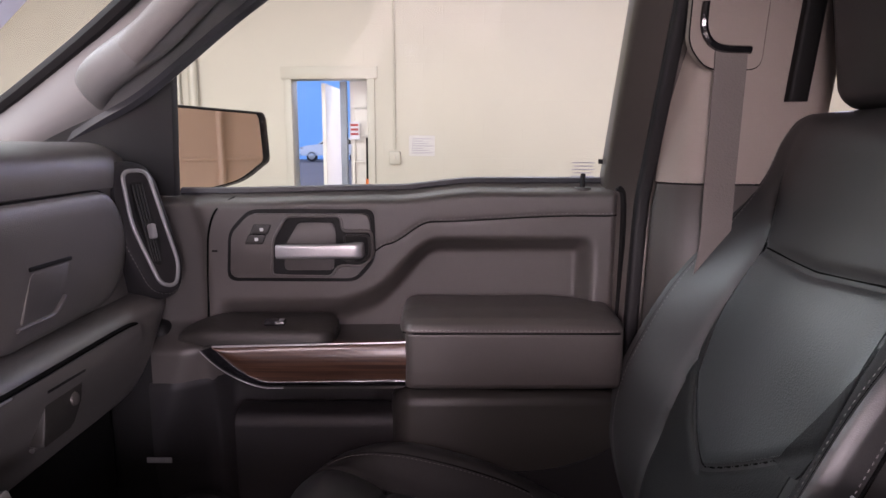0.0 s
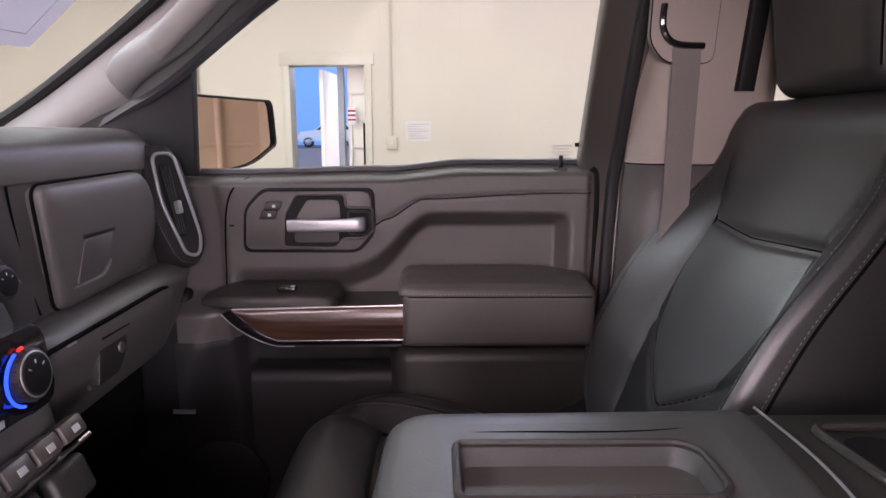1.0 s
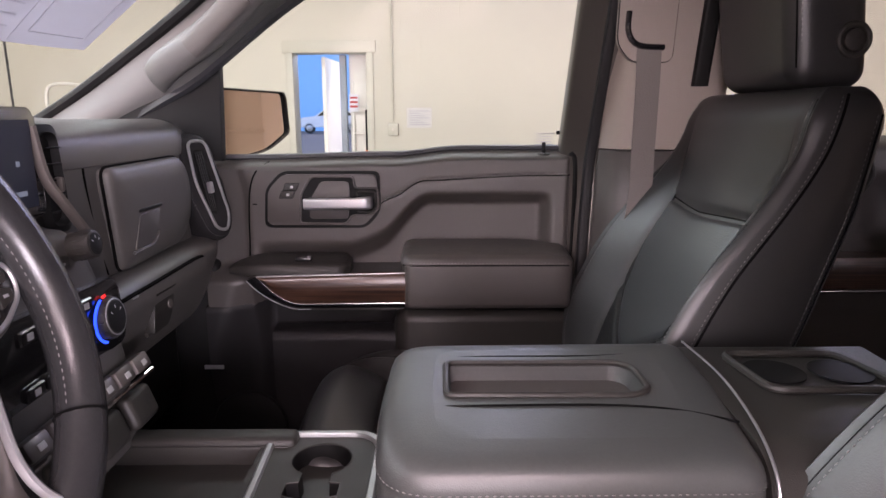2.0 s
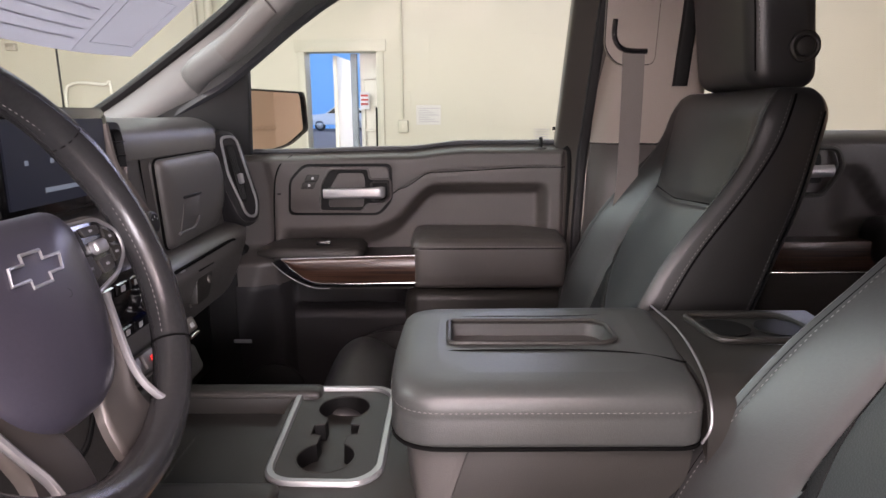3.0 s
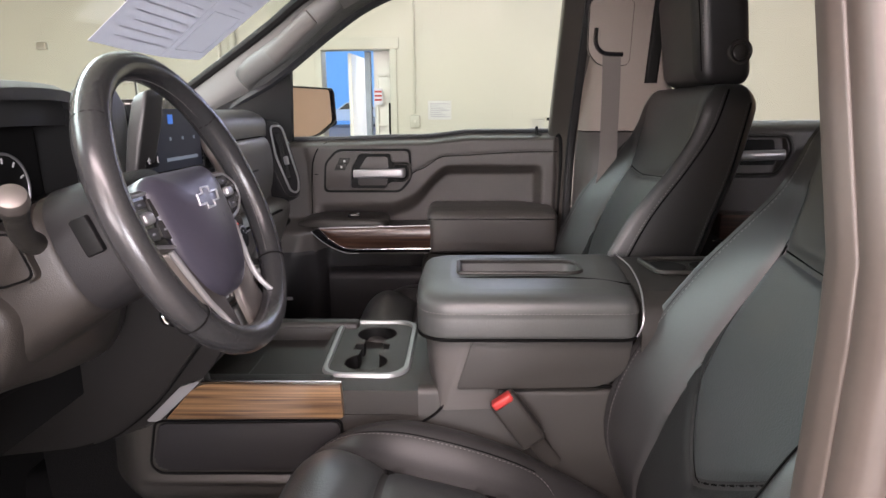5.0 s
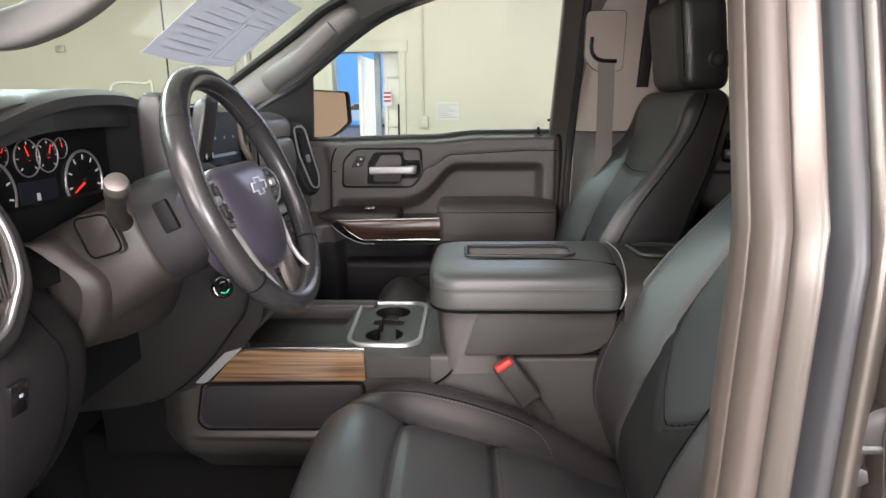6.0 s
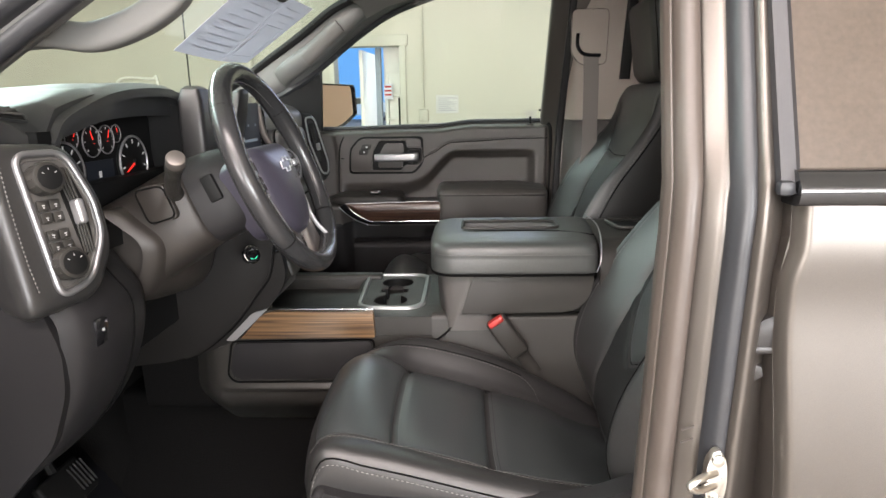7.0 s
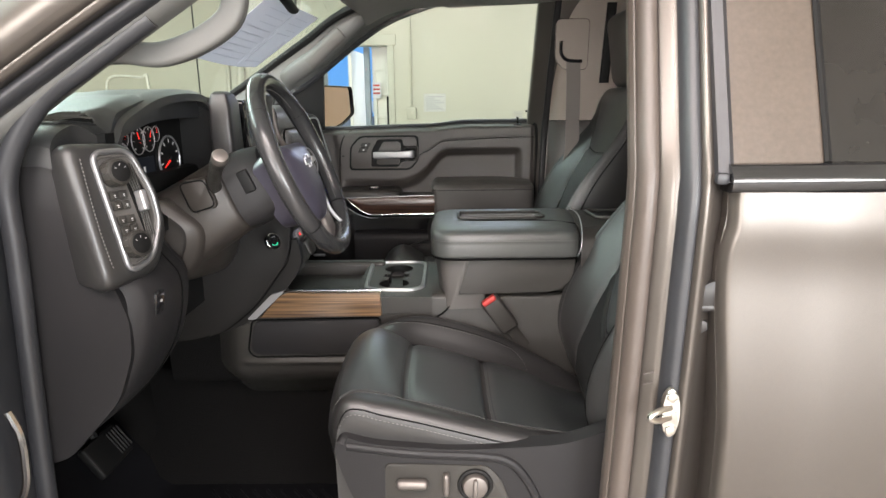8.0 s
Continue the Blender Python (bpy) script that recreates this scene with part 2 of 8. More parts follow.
def spline(points, n=8, closed=False):
    """Catmull-Rom through 3D points."""
    P = [V(p) for p in points]
    out, k = [], len(P)
    for i in range(k if closed else k - 1):
        a, b, c, d = (P[(i + j) % k] if closed else P[min(max(i + j, 0), k - 1)] for j in (-1, 0, 1, 2))
        for s in range(n):
            t = s / n
            out.append(0.5 * (2 * b + (c - a) * t + (2 * a - 5 * b + 4 * c - d) * t * t + (3 * b - a - 3 * c + d) * t**3))
    if not closed:
        out.append(P[-1])
    return out


def loft(rings, closed=True, caps=True, bm=None, wrap=False):
    bm = bm or bmesh.new()
    vs = [[bm.verts.new(p) for p in r] for r in rings]
    n = len(rings[0])
    pairs = list(zip(vs, vs[1:])) + ([(vs[-1], vs[0])] if wrap else [])
    for a, b in pairs:
        for i in range(n if closed else n - 1):
            j = (i + 1) % n
            bm.faces.new((a[i], a[j], b[j], b[i]))
    if caps and closed and not wrap:
        bm.faces.new(vs[0][::-1])
        bm.faces.new(vs[-1])
    return bm


def tube(points, r, n=8, closed=False, bm=None, flat=None, up=None):
    """A round or oval (flat: second radius, along up) bar along points; r may be a list."""
    P = [V(p) for p in points]
    k = len(P)
    rings, prev = [], None
    for i in range(k):
        t = (P[(i + 1) % k] - P[i - 1]) if closed else (P[min(i + 1, k - 1)] - P[max(i - 1, 0)])
        t.normalize()
        if up is not None:
            b = V(up) - t * V(up).dot(t)
        elif prev is None:
            b = t.orthogonal()
        else:
            b = prev - t * prev.dot(t)
        b.normalize()
        prev = b
        c = t.cross(b)
        ra = r[i] if isinstance(r, (list, tuple)) else r
        rb = flat if flat is not None else ra
        rings.append([P[i] + c * (ra * math.cos(a)) + b * (rb * math.sin(a)) for a in [2 * math.pi * j / n for j in range(n)]])
    return loft(rings, bm=bm, wrap=closed)


def rbox(c, s, r=0.01, seg=2, bm=None, turn=None):
    """Box with rounded edges: centre, sizes, radius; turn: Euler degrees."""
    own = bmesh.new()
    bmesh.ops.create_cube(own, size=1)
    bmesh.ops.scale(own, vec=s, verts=own.verts)
    if r:
        bmesh.ops.bevel(own, geom=own.edges[:], offset=min(r, min(s) * 0.49), segments=seg, affect="EDGES", profile=0.5)
    m = Matrix.Translation(c) @ (Euler([radians(a) for a in turn]).to_matrix().to_4x4() if turn else Matrix())
    bmesh.ops.transform(own, matrix=m, verts=own.verts)
    return join(bm, own)


def join(bm, own):
    if bm is None:
        return own
    me = bpy.data.meshes.new("tmp")
    own.to_mesh(me)
    own.free()
    bm.from_mesh(me)
    bpy.data.meshes.remove(me)
    return bm


def slab(poly, axis, a, b, r=0.0, seg=2, bm=None):
    """A polygon in the plane across axis ('x': (y, z), 'y': (x, z), 'z': (x, y)), from a to b along it."""
    own = bmesh.new()
    at = {"x": lambda u, v, w: (w, u, v), "y": lambda u, v, w: (u, w, v), "z": lambda u, v, w: (u, v, w)}[axis]
    lo = [own.verts.new(at(u, v, a)) for u, v in poly]
    hi = [own.verts.new(at(u, v, b)) for u, v in poly]
    own.faces.new(lo)
    own.faces.new(hi[::-1])
    for i in range(len(poly)):
        j = (i + 1) % len(poly)
        own.faces.new((lo[i], hi[i], hi[j], lo[j]))
    if r:
        edges = [e for e in own.edges if abs(sum(v.co["xyz".index(axis)] for v in e.verts) / 2 - (a + b) / 2) > abs(b - a) * 0.49]
        bmesh.ops.bevel(own, geom=edges, offset=r, segments=seg, affect="EDGES", profile=0.5)
    return join(bm, own)


def rounded(poly, r, n=5):
    """Rounds the corners of a 2D polygon; r: one radius or one for each corner."""
    out, k = [], len(poly)
    for i in range(k):
        p, a, b = V((*poly[i], 0)), V((*poly[i - 1], 0)), V((*poly[(i + 1) % k], 0))
        ri = r[i] if isinstance(r, (list, tuple)) else r
        da, db = (a - p), (b - p)
        d = min(ri, da.length * 0.49, db.length * 0.49)
        s, e = p + da.normalized() * d, p + db.normalized() * d
        for j in range(n + 1):
            t = j / n
            q = s * (1 - t) ** 2 + p * (2 * t * (1 - t)) + e * t * t
            out.append((q.x, q.y))
    return out


def sheet(f, us, vs, thick=None, bm=None):
    """Surface f(u, v) over two lists; thick: a vector by which its back lies away."""
    bm = bm or bmesh.new()
    g = [[bm.verts.new(f(u, v)) for v in vs] for u in us]
    for i in range(len(us) - 1):
        for j in range(len(vs) - 1):
            bm.faces.new((g[i][j], g[i + 1][j], g[i + 1][j + 1], g[i][j + 1]))
    if thick is not None:
        t = V(thick)
        h = [[bm.verts.new(v.co + t) for v in row] for row in g]
        a, b = len(us) - 1, len(vs) - 1
        for i in range(a):
            for j in range(b):
                bm.faces.new((h[i][j], h[i][j + 1], h[i + 1][j + 1], h[i + 1][j]))
        for i in range(a):
            bm.faces.new((g[i][0], h[i][0], h[i + 1][0], g[i + 1][0]))
            bm.faces.new((g[i][b], g[i + 1][b], h[i + 1][b], h[i][b]))
        for j in range(b):
            bm.faces.new((g[0][j], g[0][j + 1], h[0][j + 1], h[0][j]))
            bm.faces.new((g[a][j], h[a][j], h[a][j + 1], g[a][j + 1]))
    return bm


def lin(a, b, n):
    return [a + (b - a) * i / (n - 1) for i in range(n)]


def disc(c, axis, r, depth, n=24, bev=0.0, bm=None, r2=None):
    """A round stub from c along axis (a vector) by depth, with a bevelled far rim."""
    ax = V(axis).normalized()
    u = ax.orthogonal().normalized()
    w = ax.cross(u)
    c = V(c)
    r2 = r if r2 is None else r2
    steps = [(0, r), (depth - bev, r2), (depth - bev * 0.3, r2 - bev * 0.3), (depth, r2 - bev)] if bev else [(0, r), (depth, r2)]
    rings = [[c + ax * d + (u * math.cos(a) + w * math.sin(a)) * q for a in [2 * math.pi * i / n for i in range(n)]] for d, q in steps]
    return loft(rings, bm=bm)


def ring_band(c, axis, r, tube_r, n=32, k=8, bm=None):
    ax = V(axis).normalized()
    u = ax.orthogonal().normalized()
    w = ax.cross(u)
    return tube([V(c) + (u * math.cos(a) + w * math.sin(a)) * r for a in [2 * math.pi * i / n for i in range(n)]], tube_r, k, closed=True, bm=bm)


def resample(points, step):
    P = [V(p) for p in points]
    out, need = [P[0]], step
    for a, b in zip(P, P[1:]):
        d = (b - a).length
        at = 0.0
        while d - at >= need:
            at += need
            out.append(a.lerp(b, at / d))
            need = step
        need -= d - at
    return out


def stitches(points, parent, step=0.0075, r=0.00065, label="row of pale thread stitches"):
    """Short thread dashes along a line, one part."""
    P = resample(points, step / 2)
    bm = bmesh.new()
    for a, b in zip(P[::2], P[1::2]):
        tube([a, a.lerp(b, 0.5), b], [r * 0.6, r, r * 0.6], 4, bm=bm)
    return tagged(part("stitching", bm, STITCH, parent, label), kind="stuff")


def seam(points, parent, r=0.0016, name="seam"):
    return part(name, tube(points, r, 6), SEAM, parent)


# ================= the workshop =================
def box_structure(name, lo, hi, mat, label, category="wall"):
    c = [(a + b) / 2 for a, b in zip(lo, hi)]
    s = [b - a for a, b in zip(lo, hi)]
    ob = part(name, rbox(c, s, 0), mat, None, smooth=False)
    return tagged(ob, label, category, kind="structure")


box_structure("floor", (-9, -8, -0.1), (9, 8.2, 0), CONCRETE, "grey sealed concrete workshop floor", "floor")
box_structure("ceiling", (-9, -8, CEIL), (9, 8, CEIL + 0.1), WHITEPAINT, "white painted workshop ceiling", "ceiling")
# two openings added out of view, where the fill lamps stand
bay = thing("wall_driver_side", (0, -7.9, 0), "cream painted workshop wall with two unseen openings added for fill light", "wall", kind="structure")
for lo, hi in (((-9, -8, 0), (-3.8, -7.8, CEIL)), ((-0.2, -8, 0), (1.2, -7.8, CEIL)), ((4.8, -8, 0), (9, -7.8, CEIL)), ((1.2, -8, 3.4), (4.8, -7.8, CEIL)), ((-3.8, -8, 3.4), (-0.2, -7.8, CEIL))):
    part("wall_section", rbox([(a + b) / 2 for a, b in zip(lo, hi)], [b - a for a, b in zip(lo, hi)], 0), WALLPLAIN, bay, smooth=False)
box_structure("wall_rear", (8.8, -7.8, 0), (9, 8, CEIL), WALLTAN, "tan painted block wall behind the truck")
box_structure("wall_front", (-8.6, -7.8, 0), (-8.4, 9, CEIL), WALLPLAIN, "cream painted workshop wall ahead of the truck")

rear_pipe = thing("drain_pipe", (8.74, 5.15, 0), "tan painted drain pipe on the rear wall", "pipe")
part("pipe", tube([(8.74, 5.15, 0), (8.74, 5.15, CEIL - 0.02)], 0.055, 12), WALLTAN, rear_pipe)
for z in (0.9, 2.3):
    part("clamp", disc((8.74, 5.15, z), (0, 0, 1), 0.068, 0.05, 16, 0.006), WALLTAN, rear_pipe)
rail = thing("wall_rail", (8.76, 4.6, 1.30), "tan painted rail along the rear wall", "rail")
part("rail_board", rbox((8.775, 4.4, 1.30), (0.04, 4.6, 0.07), 0.008), WALLTAN, rail)

# the wall across from the passenger's side, turned a little, with a doorway through it
WALL_Y, WALL_TURN = 6.65, -4.0
side = thing("wall_passenger_side", (-1.2, WALL_Y, 0), "cream painted block wall with an open doorway", "wall", kind="structure")
side.rotation_euler = (0, 0, radians(WALL_TURN))
U0, U1, DOOR_TOP = -0.43, 0.44, 2.25


def on_wall(name, lo, hi, mat, label="", r=0.0, parent=None):
    """A piece in the wall's own frame: u along it, v out of the room, z up."""
    c = [(a + b) / 2 for a, b in zip(lo, hi)]
    s = [b - a for a, b in zip(lo, hi)]
    bm = rbox(c, s, r)
    bmesh.ops.transform(bm, matrix=world_of(side), verts=bm.verts)
    return part(name, bm, mat, side if parent is None else parent, label, smooth=bool(r))


on_wall("wall_section", (-7.6, 0, 0), (U0, 0.22, CEIL), WALL)
on_wall("wall_section", (U1, 0, 0), (6.8, 0.22, CEIL), WALL)
on_wall("wall_section", (6.8, 0, 0), (10.5, 0.22, CEIL), WALLTAN)
on_wall("wall_section", (U0, 0, DOOR_TOP), (U1, 0.22, CEIL), WALL)
FRAMEPAINT = material("cream_frame_paint", (0.40, 0.385, 0.31), 0.45, blot=0.08, blot_scale=3)
frame_1 = tagged(thing("door_frame", (-1.2, WALL_Y, 0), "cream painted steel door frame in the block wall", "door frame", kind="structure"))
on_wall("jamb", (U0 - 0.06, -0.025, 0), (U0 + 0.02, 0.2, DOOR_TOP), FRAMEPAINT, r=0.004, parent=frame_1)
on_wall("jamb", (U1 - 0.02, -0.025, 0), (U1 + 0.06, 0.2, DOOR_TOP), FRAMEPAINT, r=0.004, parent=frame_1)
on_wall("head", (U0 - 0.09, -0.03, DOOR_TOP - 0.01), (U1 + 0.09, 0.2, DOOR_TOP + 0.12), FRAMEPAINT, r=0.004, parent=frame_1)

# unseen glowing strip, made up as the source of that blue sheen
strip = thing("sheen_strip", (1.5, 6.4, 3.43), "glowing strip added out of view for the blue sheen in the cab", "window", kind="structure")
SHEENGLOW = glowing("blue_sheen_glow", (0.5, 0.62, 1.0), 1.5)
on_wall("pane", (-0.1, -0.03, 3.27), (5.9, -0.02, 3.60), SHEENGLOW, parent=strip)
for lo, hi in (((-0.16, -0.06, 3.22), (5.96, 0, 3.27)), ((-0.16, -0.06, 3.60), (5.96, 0, 3.65)), ((-0.16, -0.06, 3.27), (-0.10, 0, 3.60)), ((5.90, -0.06, 3.27), (5.96, 0, 3.60)), ((2.87, -0.06, 3.27), (2.93, 0, 3.60))):
    on_wall("window_frame", lo, hi, WHITEPAINT, r=0.006, parent=strip)
conduit = tagged(thing("conduit", (-0.5, WALL_Y, 0), "cream painted conduit pipe ending in a switch box on the wall", "conduit"))
cu = 0.715
bm = tube([(cu, -0.02, CEIL - 0.02), (cu, -0.02, 1.5)], 0.011, 8)
bmesh.ops.transform(bm, matrix=world_of(side), verts=bm.verts)
part("pipe", bm, FRAMEPAINT, conduit)
on_wall("switch_box", (cu - 0.055, -0.05, 1.33), (cu + 0.06, 0, 1.47), FRAMEPAINT, r=0.008, parent=conduit)
on_wall("switch", (cu - 0.012, -0.062, 1.38), (cu + 0.012, -0.05, 1.42), WALLPLAIN, r=0.003, parent=conduit)
NOTICE = material("faded_notice_paper", (0.47, 0.46, 0.44), 0.8, blot=0.04)
notice = tagged(thing("notice_sheet", (-0.2, WALL_Y, 1.5), "white printed notice taped to the block wall", "notice"))
on_wall("sheet", (0.87, -0.006, 1.42), (1.15, -0.002, 1.64), NOTICE, parent=notice)
for i in range(7):
    on_wall("print_bar", (0.90, -0.0085, 1.45 + i * 0.025), (1.12 - 0.05 * (i % 3), -0.0062, 1.458 + i * 0.025), PRINT, parent=notice)
pipe = tagged(thing("wall_pipe", (-2.7, WALL_Y, 0), "cream painted drain pipe in the corner of the wall", "pipe"))
bm = tube([(-1.48, -0.07, 0), (-1.48, -0.07, CEIL - 0.02)], 0.05, 12)
bmesh.ops.transform(bm, matrix=world_of(side), verts=bm.verts)
part("pipe", bm, FRAMEPAINT, pipe)
bm = tube([(-1.66, -0.04, 0), (-1.66, -0.04, CEIL - 0.02)], 0.025, 10)
bmesh.ops.transform(bm, matrix=world_of(side), verts=bm.verts)
part("thin_pipe", bm, FRAMEPAINT, pipe)

# ---- what shows through the doorway ----
BLUEWALL = material("blue_cladding", (0.28, 0.58, 0.92), 0.6, blot=0.06)
ASPHALT = material("asphalt", (0.06, 0.06, 0.062), 0.85, grain=0.6, grain_scale=30, blot=0.2)
CARWHITE = material("white_car_paint", (0.75, 0.76, 0.78), 0.25, coat=0.8, blot=0.02)
ground = part("ground", sheet(lambda x, y: (x, y, -0.12 + 0.70 * sstep(9.0, 34.0, y)), lin(-90, 90, 4), [-70, -8.0, 0, 8.0] + lin(9, 36, 12) + [90], (0, 0, -0.06)), ASPHALT, None)
tagged(ground, "dark asphalt yard behind the workshop", "ground", kind="structure")
shed = thing("neighbouring_building", (-9, 46, 0.5), "blue clad building across the yard", "building")
part("wall", rbox((-9, 46, 3.4), (40, 0.3, 5.9), 0), BLUEWALL, shed)
part("roof", rbox((-9, 46.4, 6.42), (40.6, 1.4, 0.14), 0.03), BLUEWALL, shed)

leaf = thing("entry_door", (-1.2, WALL_Y, 0), "white painted steel door standing open into the yard", "door")
bm = rbox((0, 0, 1.12), (0.045, 0.92, 2.2), 0.004)
bmesh.ops.transform(bm, matrix=world_of(side) @ pose(-0.125, 0.70, 0, 0, 0, 0), verts=bm.verts)
part("door_leaf", bm, WHITEPAINT, leaf)
shelfwall = thing("partition_wall", (-0.9, 7.5, 0), "white boarded partition behind the doorway", "wall", kind="structure")
bm = rbox((0.31, 0.38, 1.25), (0.32, 0.03, 2.5), 0)
bmesh.ops.transform(bm, matrix=world_of(side), verts=bm.verts)
part("board", bm, WHITEPAINT, shelfwall)
bm = rbox((0.10, 0.27, 1.12), (0.07, 0.08, 2.24), 0.004)
bmesh.ops.transform(bm, matrix=world_of(side), verts=bm.verts)
part("post", bm, material("grey_post_paint", (0.22, 0.25, 0.29), 0.5), shelfwall)
ladder = thing("step_ladder", (-0.8, 7.1, 0), "white aluminium ladder leaning behind the doorway", "ladder")
for du in (0.19, 0.38):
    bm = rbox((du, 0.30, 1.05), (0.03, 0.06, 2.2), 0.004, turn=(-6, 0, 0))
    bmesh.ops.transform(bm, matrix=world_of(side), verts=bm.verts)
    part("rail", bm, WHITEPAINT, ladder)
for i in range(7):
    bm = rbox((0.285, 0.30 + (0.3 * i - 0.9) * 0.1, 0.15 + 0.3 * i), (0.18, 0.05, 0.025), 0.003)
    bmesh.ops.transform(bm, matrix=world_of(side), verts=bm.verts)
    part("rung", bm, WHITEPAINT, ladder)
sign = thing("warning_card", (-0.9, 6.9, 1.6), "small white and red card beside the doorway", "card")
bm = rbox((0.22, 0.25, 1.70), (0.11, 0.01, 0.20), 0.002)
bmesh.ops.transform(bm, matrix=world_of(side), verts=bm.verts)
card = part("card", bm, PAPER, sign)
for k, z in enumerate((1.76, 1.71, 1.66)):
    bm = rbox((0.22, 0.243, z), (0.09, 0.004, 0.025), 0)
    bmesh.ops.transform(bm, matrix=world_of(side), verts=bm.verts)
    part("red_bar", bm, RED, sign)
ORANGE = material("orange_plastic", (0.75, 0.16, 0.03), 0.5)
broom = thing("long_handled_tool", (-0.6, 6.9, 0), "black long handled tool with an orange grip", "tool")
bm = tube([(0.385, 0.12, 1.0), (0.385, 0.12, 1.62)], 0.014, 8)
bmesh.ops.transform(bm, matrix=world_of(side), verts=bm.verts)
part("shaft", bm, BLACK, broom)
bm = tube([(0.385, 0.12, 0.02), (0.385, 0.12, 0.75), (0.385, 0.12, 1.16)], [0.03, 0.03, 0.022], 8)
bmesh.ops.transform(bm, matrix=world_of(side), verts=bm.verts)
part("grip", bm, ORANGE, broom)

car = thing("parked_car", (-4.6, 17.5, 0), "white hatchback parked in the yard", "car")
body = [(-2.0, 0.35), (-2.05, 0.75), (-1.7, 0.95), (-0.95, 1.02), (-0.35, 1.46), (0.9, 1.48), (1.6, 1.05), (2.0, 0.95), (2.05, 0.4)]
part("body", slab(rounded([(x - 4.4, z) for x, z in body], 0.12), "y", 16.6, 18.4, 0.12, 3), CARWHITE, car)
part("side_window", slab(rounded([(-5.2, 1.04), (-4.72, 1.40), (-3.55, 1.41), (-2.95, 1.06)], 0.05), "y", 16.585, 16.62), PIANO, car)
for wx in (-5.7, -3.1):
    w = part("wheel", disc((wx, 16.85, 0.32), (0, -1, 0), 0.32, 0.25, 24, 0.04), RUBBER, car)
    part("rim", disc((wx, 16.6, 0.32), (0, -1, 0), 0.20, 0.02, 20, 0.01), SATIN, w)
part("headlight", rbox((-6.3, 16.62, 0.8), (0.2, 0.06, 0.12), 0.02), SATIN, car)

car.location = car.location + V((-2.1, 21.6, 0.60))

# bent conduit further along the wall, seen through the windscreen
bend = thing("bent_conduit", (-4.2, 6.85, 1.9), "grey bent conduit on the cream wall", "conduit")
bm = tube(spline([(-3.30, -0.03, 1.40), (-3.30, -0.03, 1.88), (-2.85, -0.03, 1.90), (-2.76, -0.03, 1.86), (-2.75, -0.03, 1.0)], 6), 0.016, 8)
bmesh.ops.transform(bm, matrix=world_of(side), verts=bm.verts)
part("pipe", bm, WHITEPAINT, bend)
outlet = thing("wall_outlet", (-4.9, 6.9, 2.2), "small steel outlet box on the wall", "outlet box")
on_wall("box", (-4.0, -0.05, 2.30), (-3.88, 0, 2.38), STEEL, r=0.006, parent=outlet)
ant = thing("antenna", (-0.925, 0.77, 1.30), "thin black antenna mast on the front fender", "antenna")
part("mast", tube([(-0.925, 0.77, 1.30), (-0.93, 0.77, 2.15)], 0.0026, 6), BLACK, ant)
part("base", disc((-0.925, 0.77, 1.28), (0, 0, 1), 0.018, 0.03, 16, 0.006), BLACK, ant)

# unseen ceiling fittings added to carry the assumed tubes
for nm, lx, ly, sx, sy, watts, tone in LAMPS:
    fx = thing("ceiling_light", (lx, ly, CEIL - 0.1), "white steel ceiling light fitting, added out of view", "ceiling light", "ceiling lights")
    part("housing", rbox((lx, ly, CEIL - 0.07), (sx + 0.1, sy + 0.1, 0.14), 0.02), WHITEPAINT, fx)


# ================= the truck's cab =================
# x runs to the rear of the truck, y to the passenger's side
def ws(x):
    """Height of the windscreen's plane above x."""
    return 1.67 + 0.577 * (x + 0.65)


truck = thing("truck_body", (0.3, 0, 0), "pewter metallic pickup truck cab with its driver's door open", "truck", kind="structure")
part("floor_pan", sheet(lambda x, y: (x, y, 0.55 + 0.35 * sstep(-0.72, -1.02, x) + 0.10 * (1 - sstep(0.10, 0.20, abs(y - 0.02))) + 0.02 * sstep(0.74, 0.78, abs(y))),
                        lin(-1.05, 1.8, 60), lin(-0.80, 0.80, 50), (0, 0, -0.04)), CARPET, truck, "black carpeted cab floor")
part("firewall", rbox((-1.08, 0, 1.0), (0.05, 1.66, 1.0), 0.01), BLACK, truck)
part("rear_wall", rbox((1.82, 0, 1.0), (0.06, 1.60, 0.95), 0.02), PLASTIC, truck)
part("cowl", rbox((-1.30, 0, 1.36), (0.5, 1.7, 0.2), 0.04), PAINT, truck)
part("hood", sheet(lambda x, y: (x, y, 1.36 - 0.10 * sstep(-1.5, -2.6, x) - 0.06 * (y / 0.85) ** 2), lin(-2.6, -1.5, 16), lin(-0.85, 0.85, 20), (0, 0, -0.05)), PAINT, truck)
for s in (-1, 1):
    part("fender", slab(rounded([(-2.62, 0.55), (-2.62, 1.10), (-1.50, 1.30), (-0.98, 1.34), (-0.98, 0.48), (-1.22, 0.48), (-1.30, 0.86), (-1.55, 0.96), (-1.85, 0.96), (-2.10, 0.86), (-2.18, 0.48), (-2.5, 0.48)], 0.05, 4), "y", min(s * 0.80, s * 0.88), max(s * 0.80, s * 0.88), 0.02), PAINT, truck)
    for wx in (-1.70, 1.95):
        w_ = part("wheel", disc((wx, s * 0.62, 0.40), (0, s, 0), 0.40, 0.26, 32, 0.05), RUBBER, truck)
        part("rim", disc((wx, s * 0.86, 0.40), (0, s, 0), 0.24, 0.03, 24, 0.02), SATIN, w_)
part("nose", rbox((-2.62, 0, 0.85), (0.10, 1.72, 0.75), 0.04, 3), PAINT, truck)
part("sill", rbox((-0.1, -0.79, 0.52), (1.5, 0.10, 0.14), 0.025), PAINT, truck)
part("sill", rbox((-0.1, 0.79, 0.52), (3.4, 0.10, 0.14), 0.025), PAINT, truck)


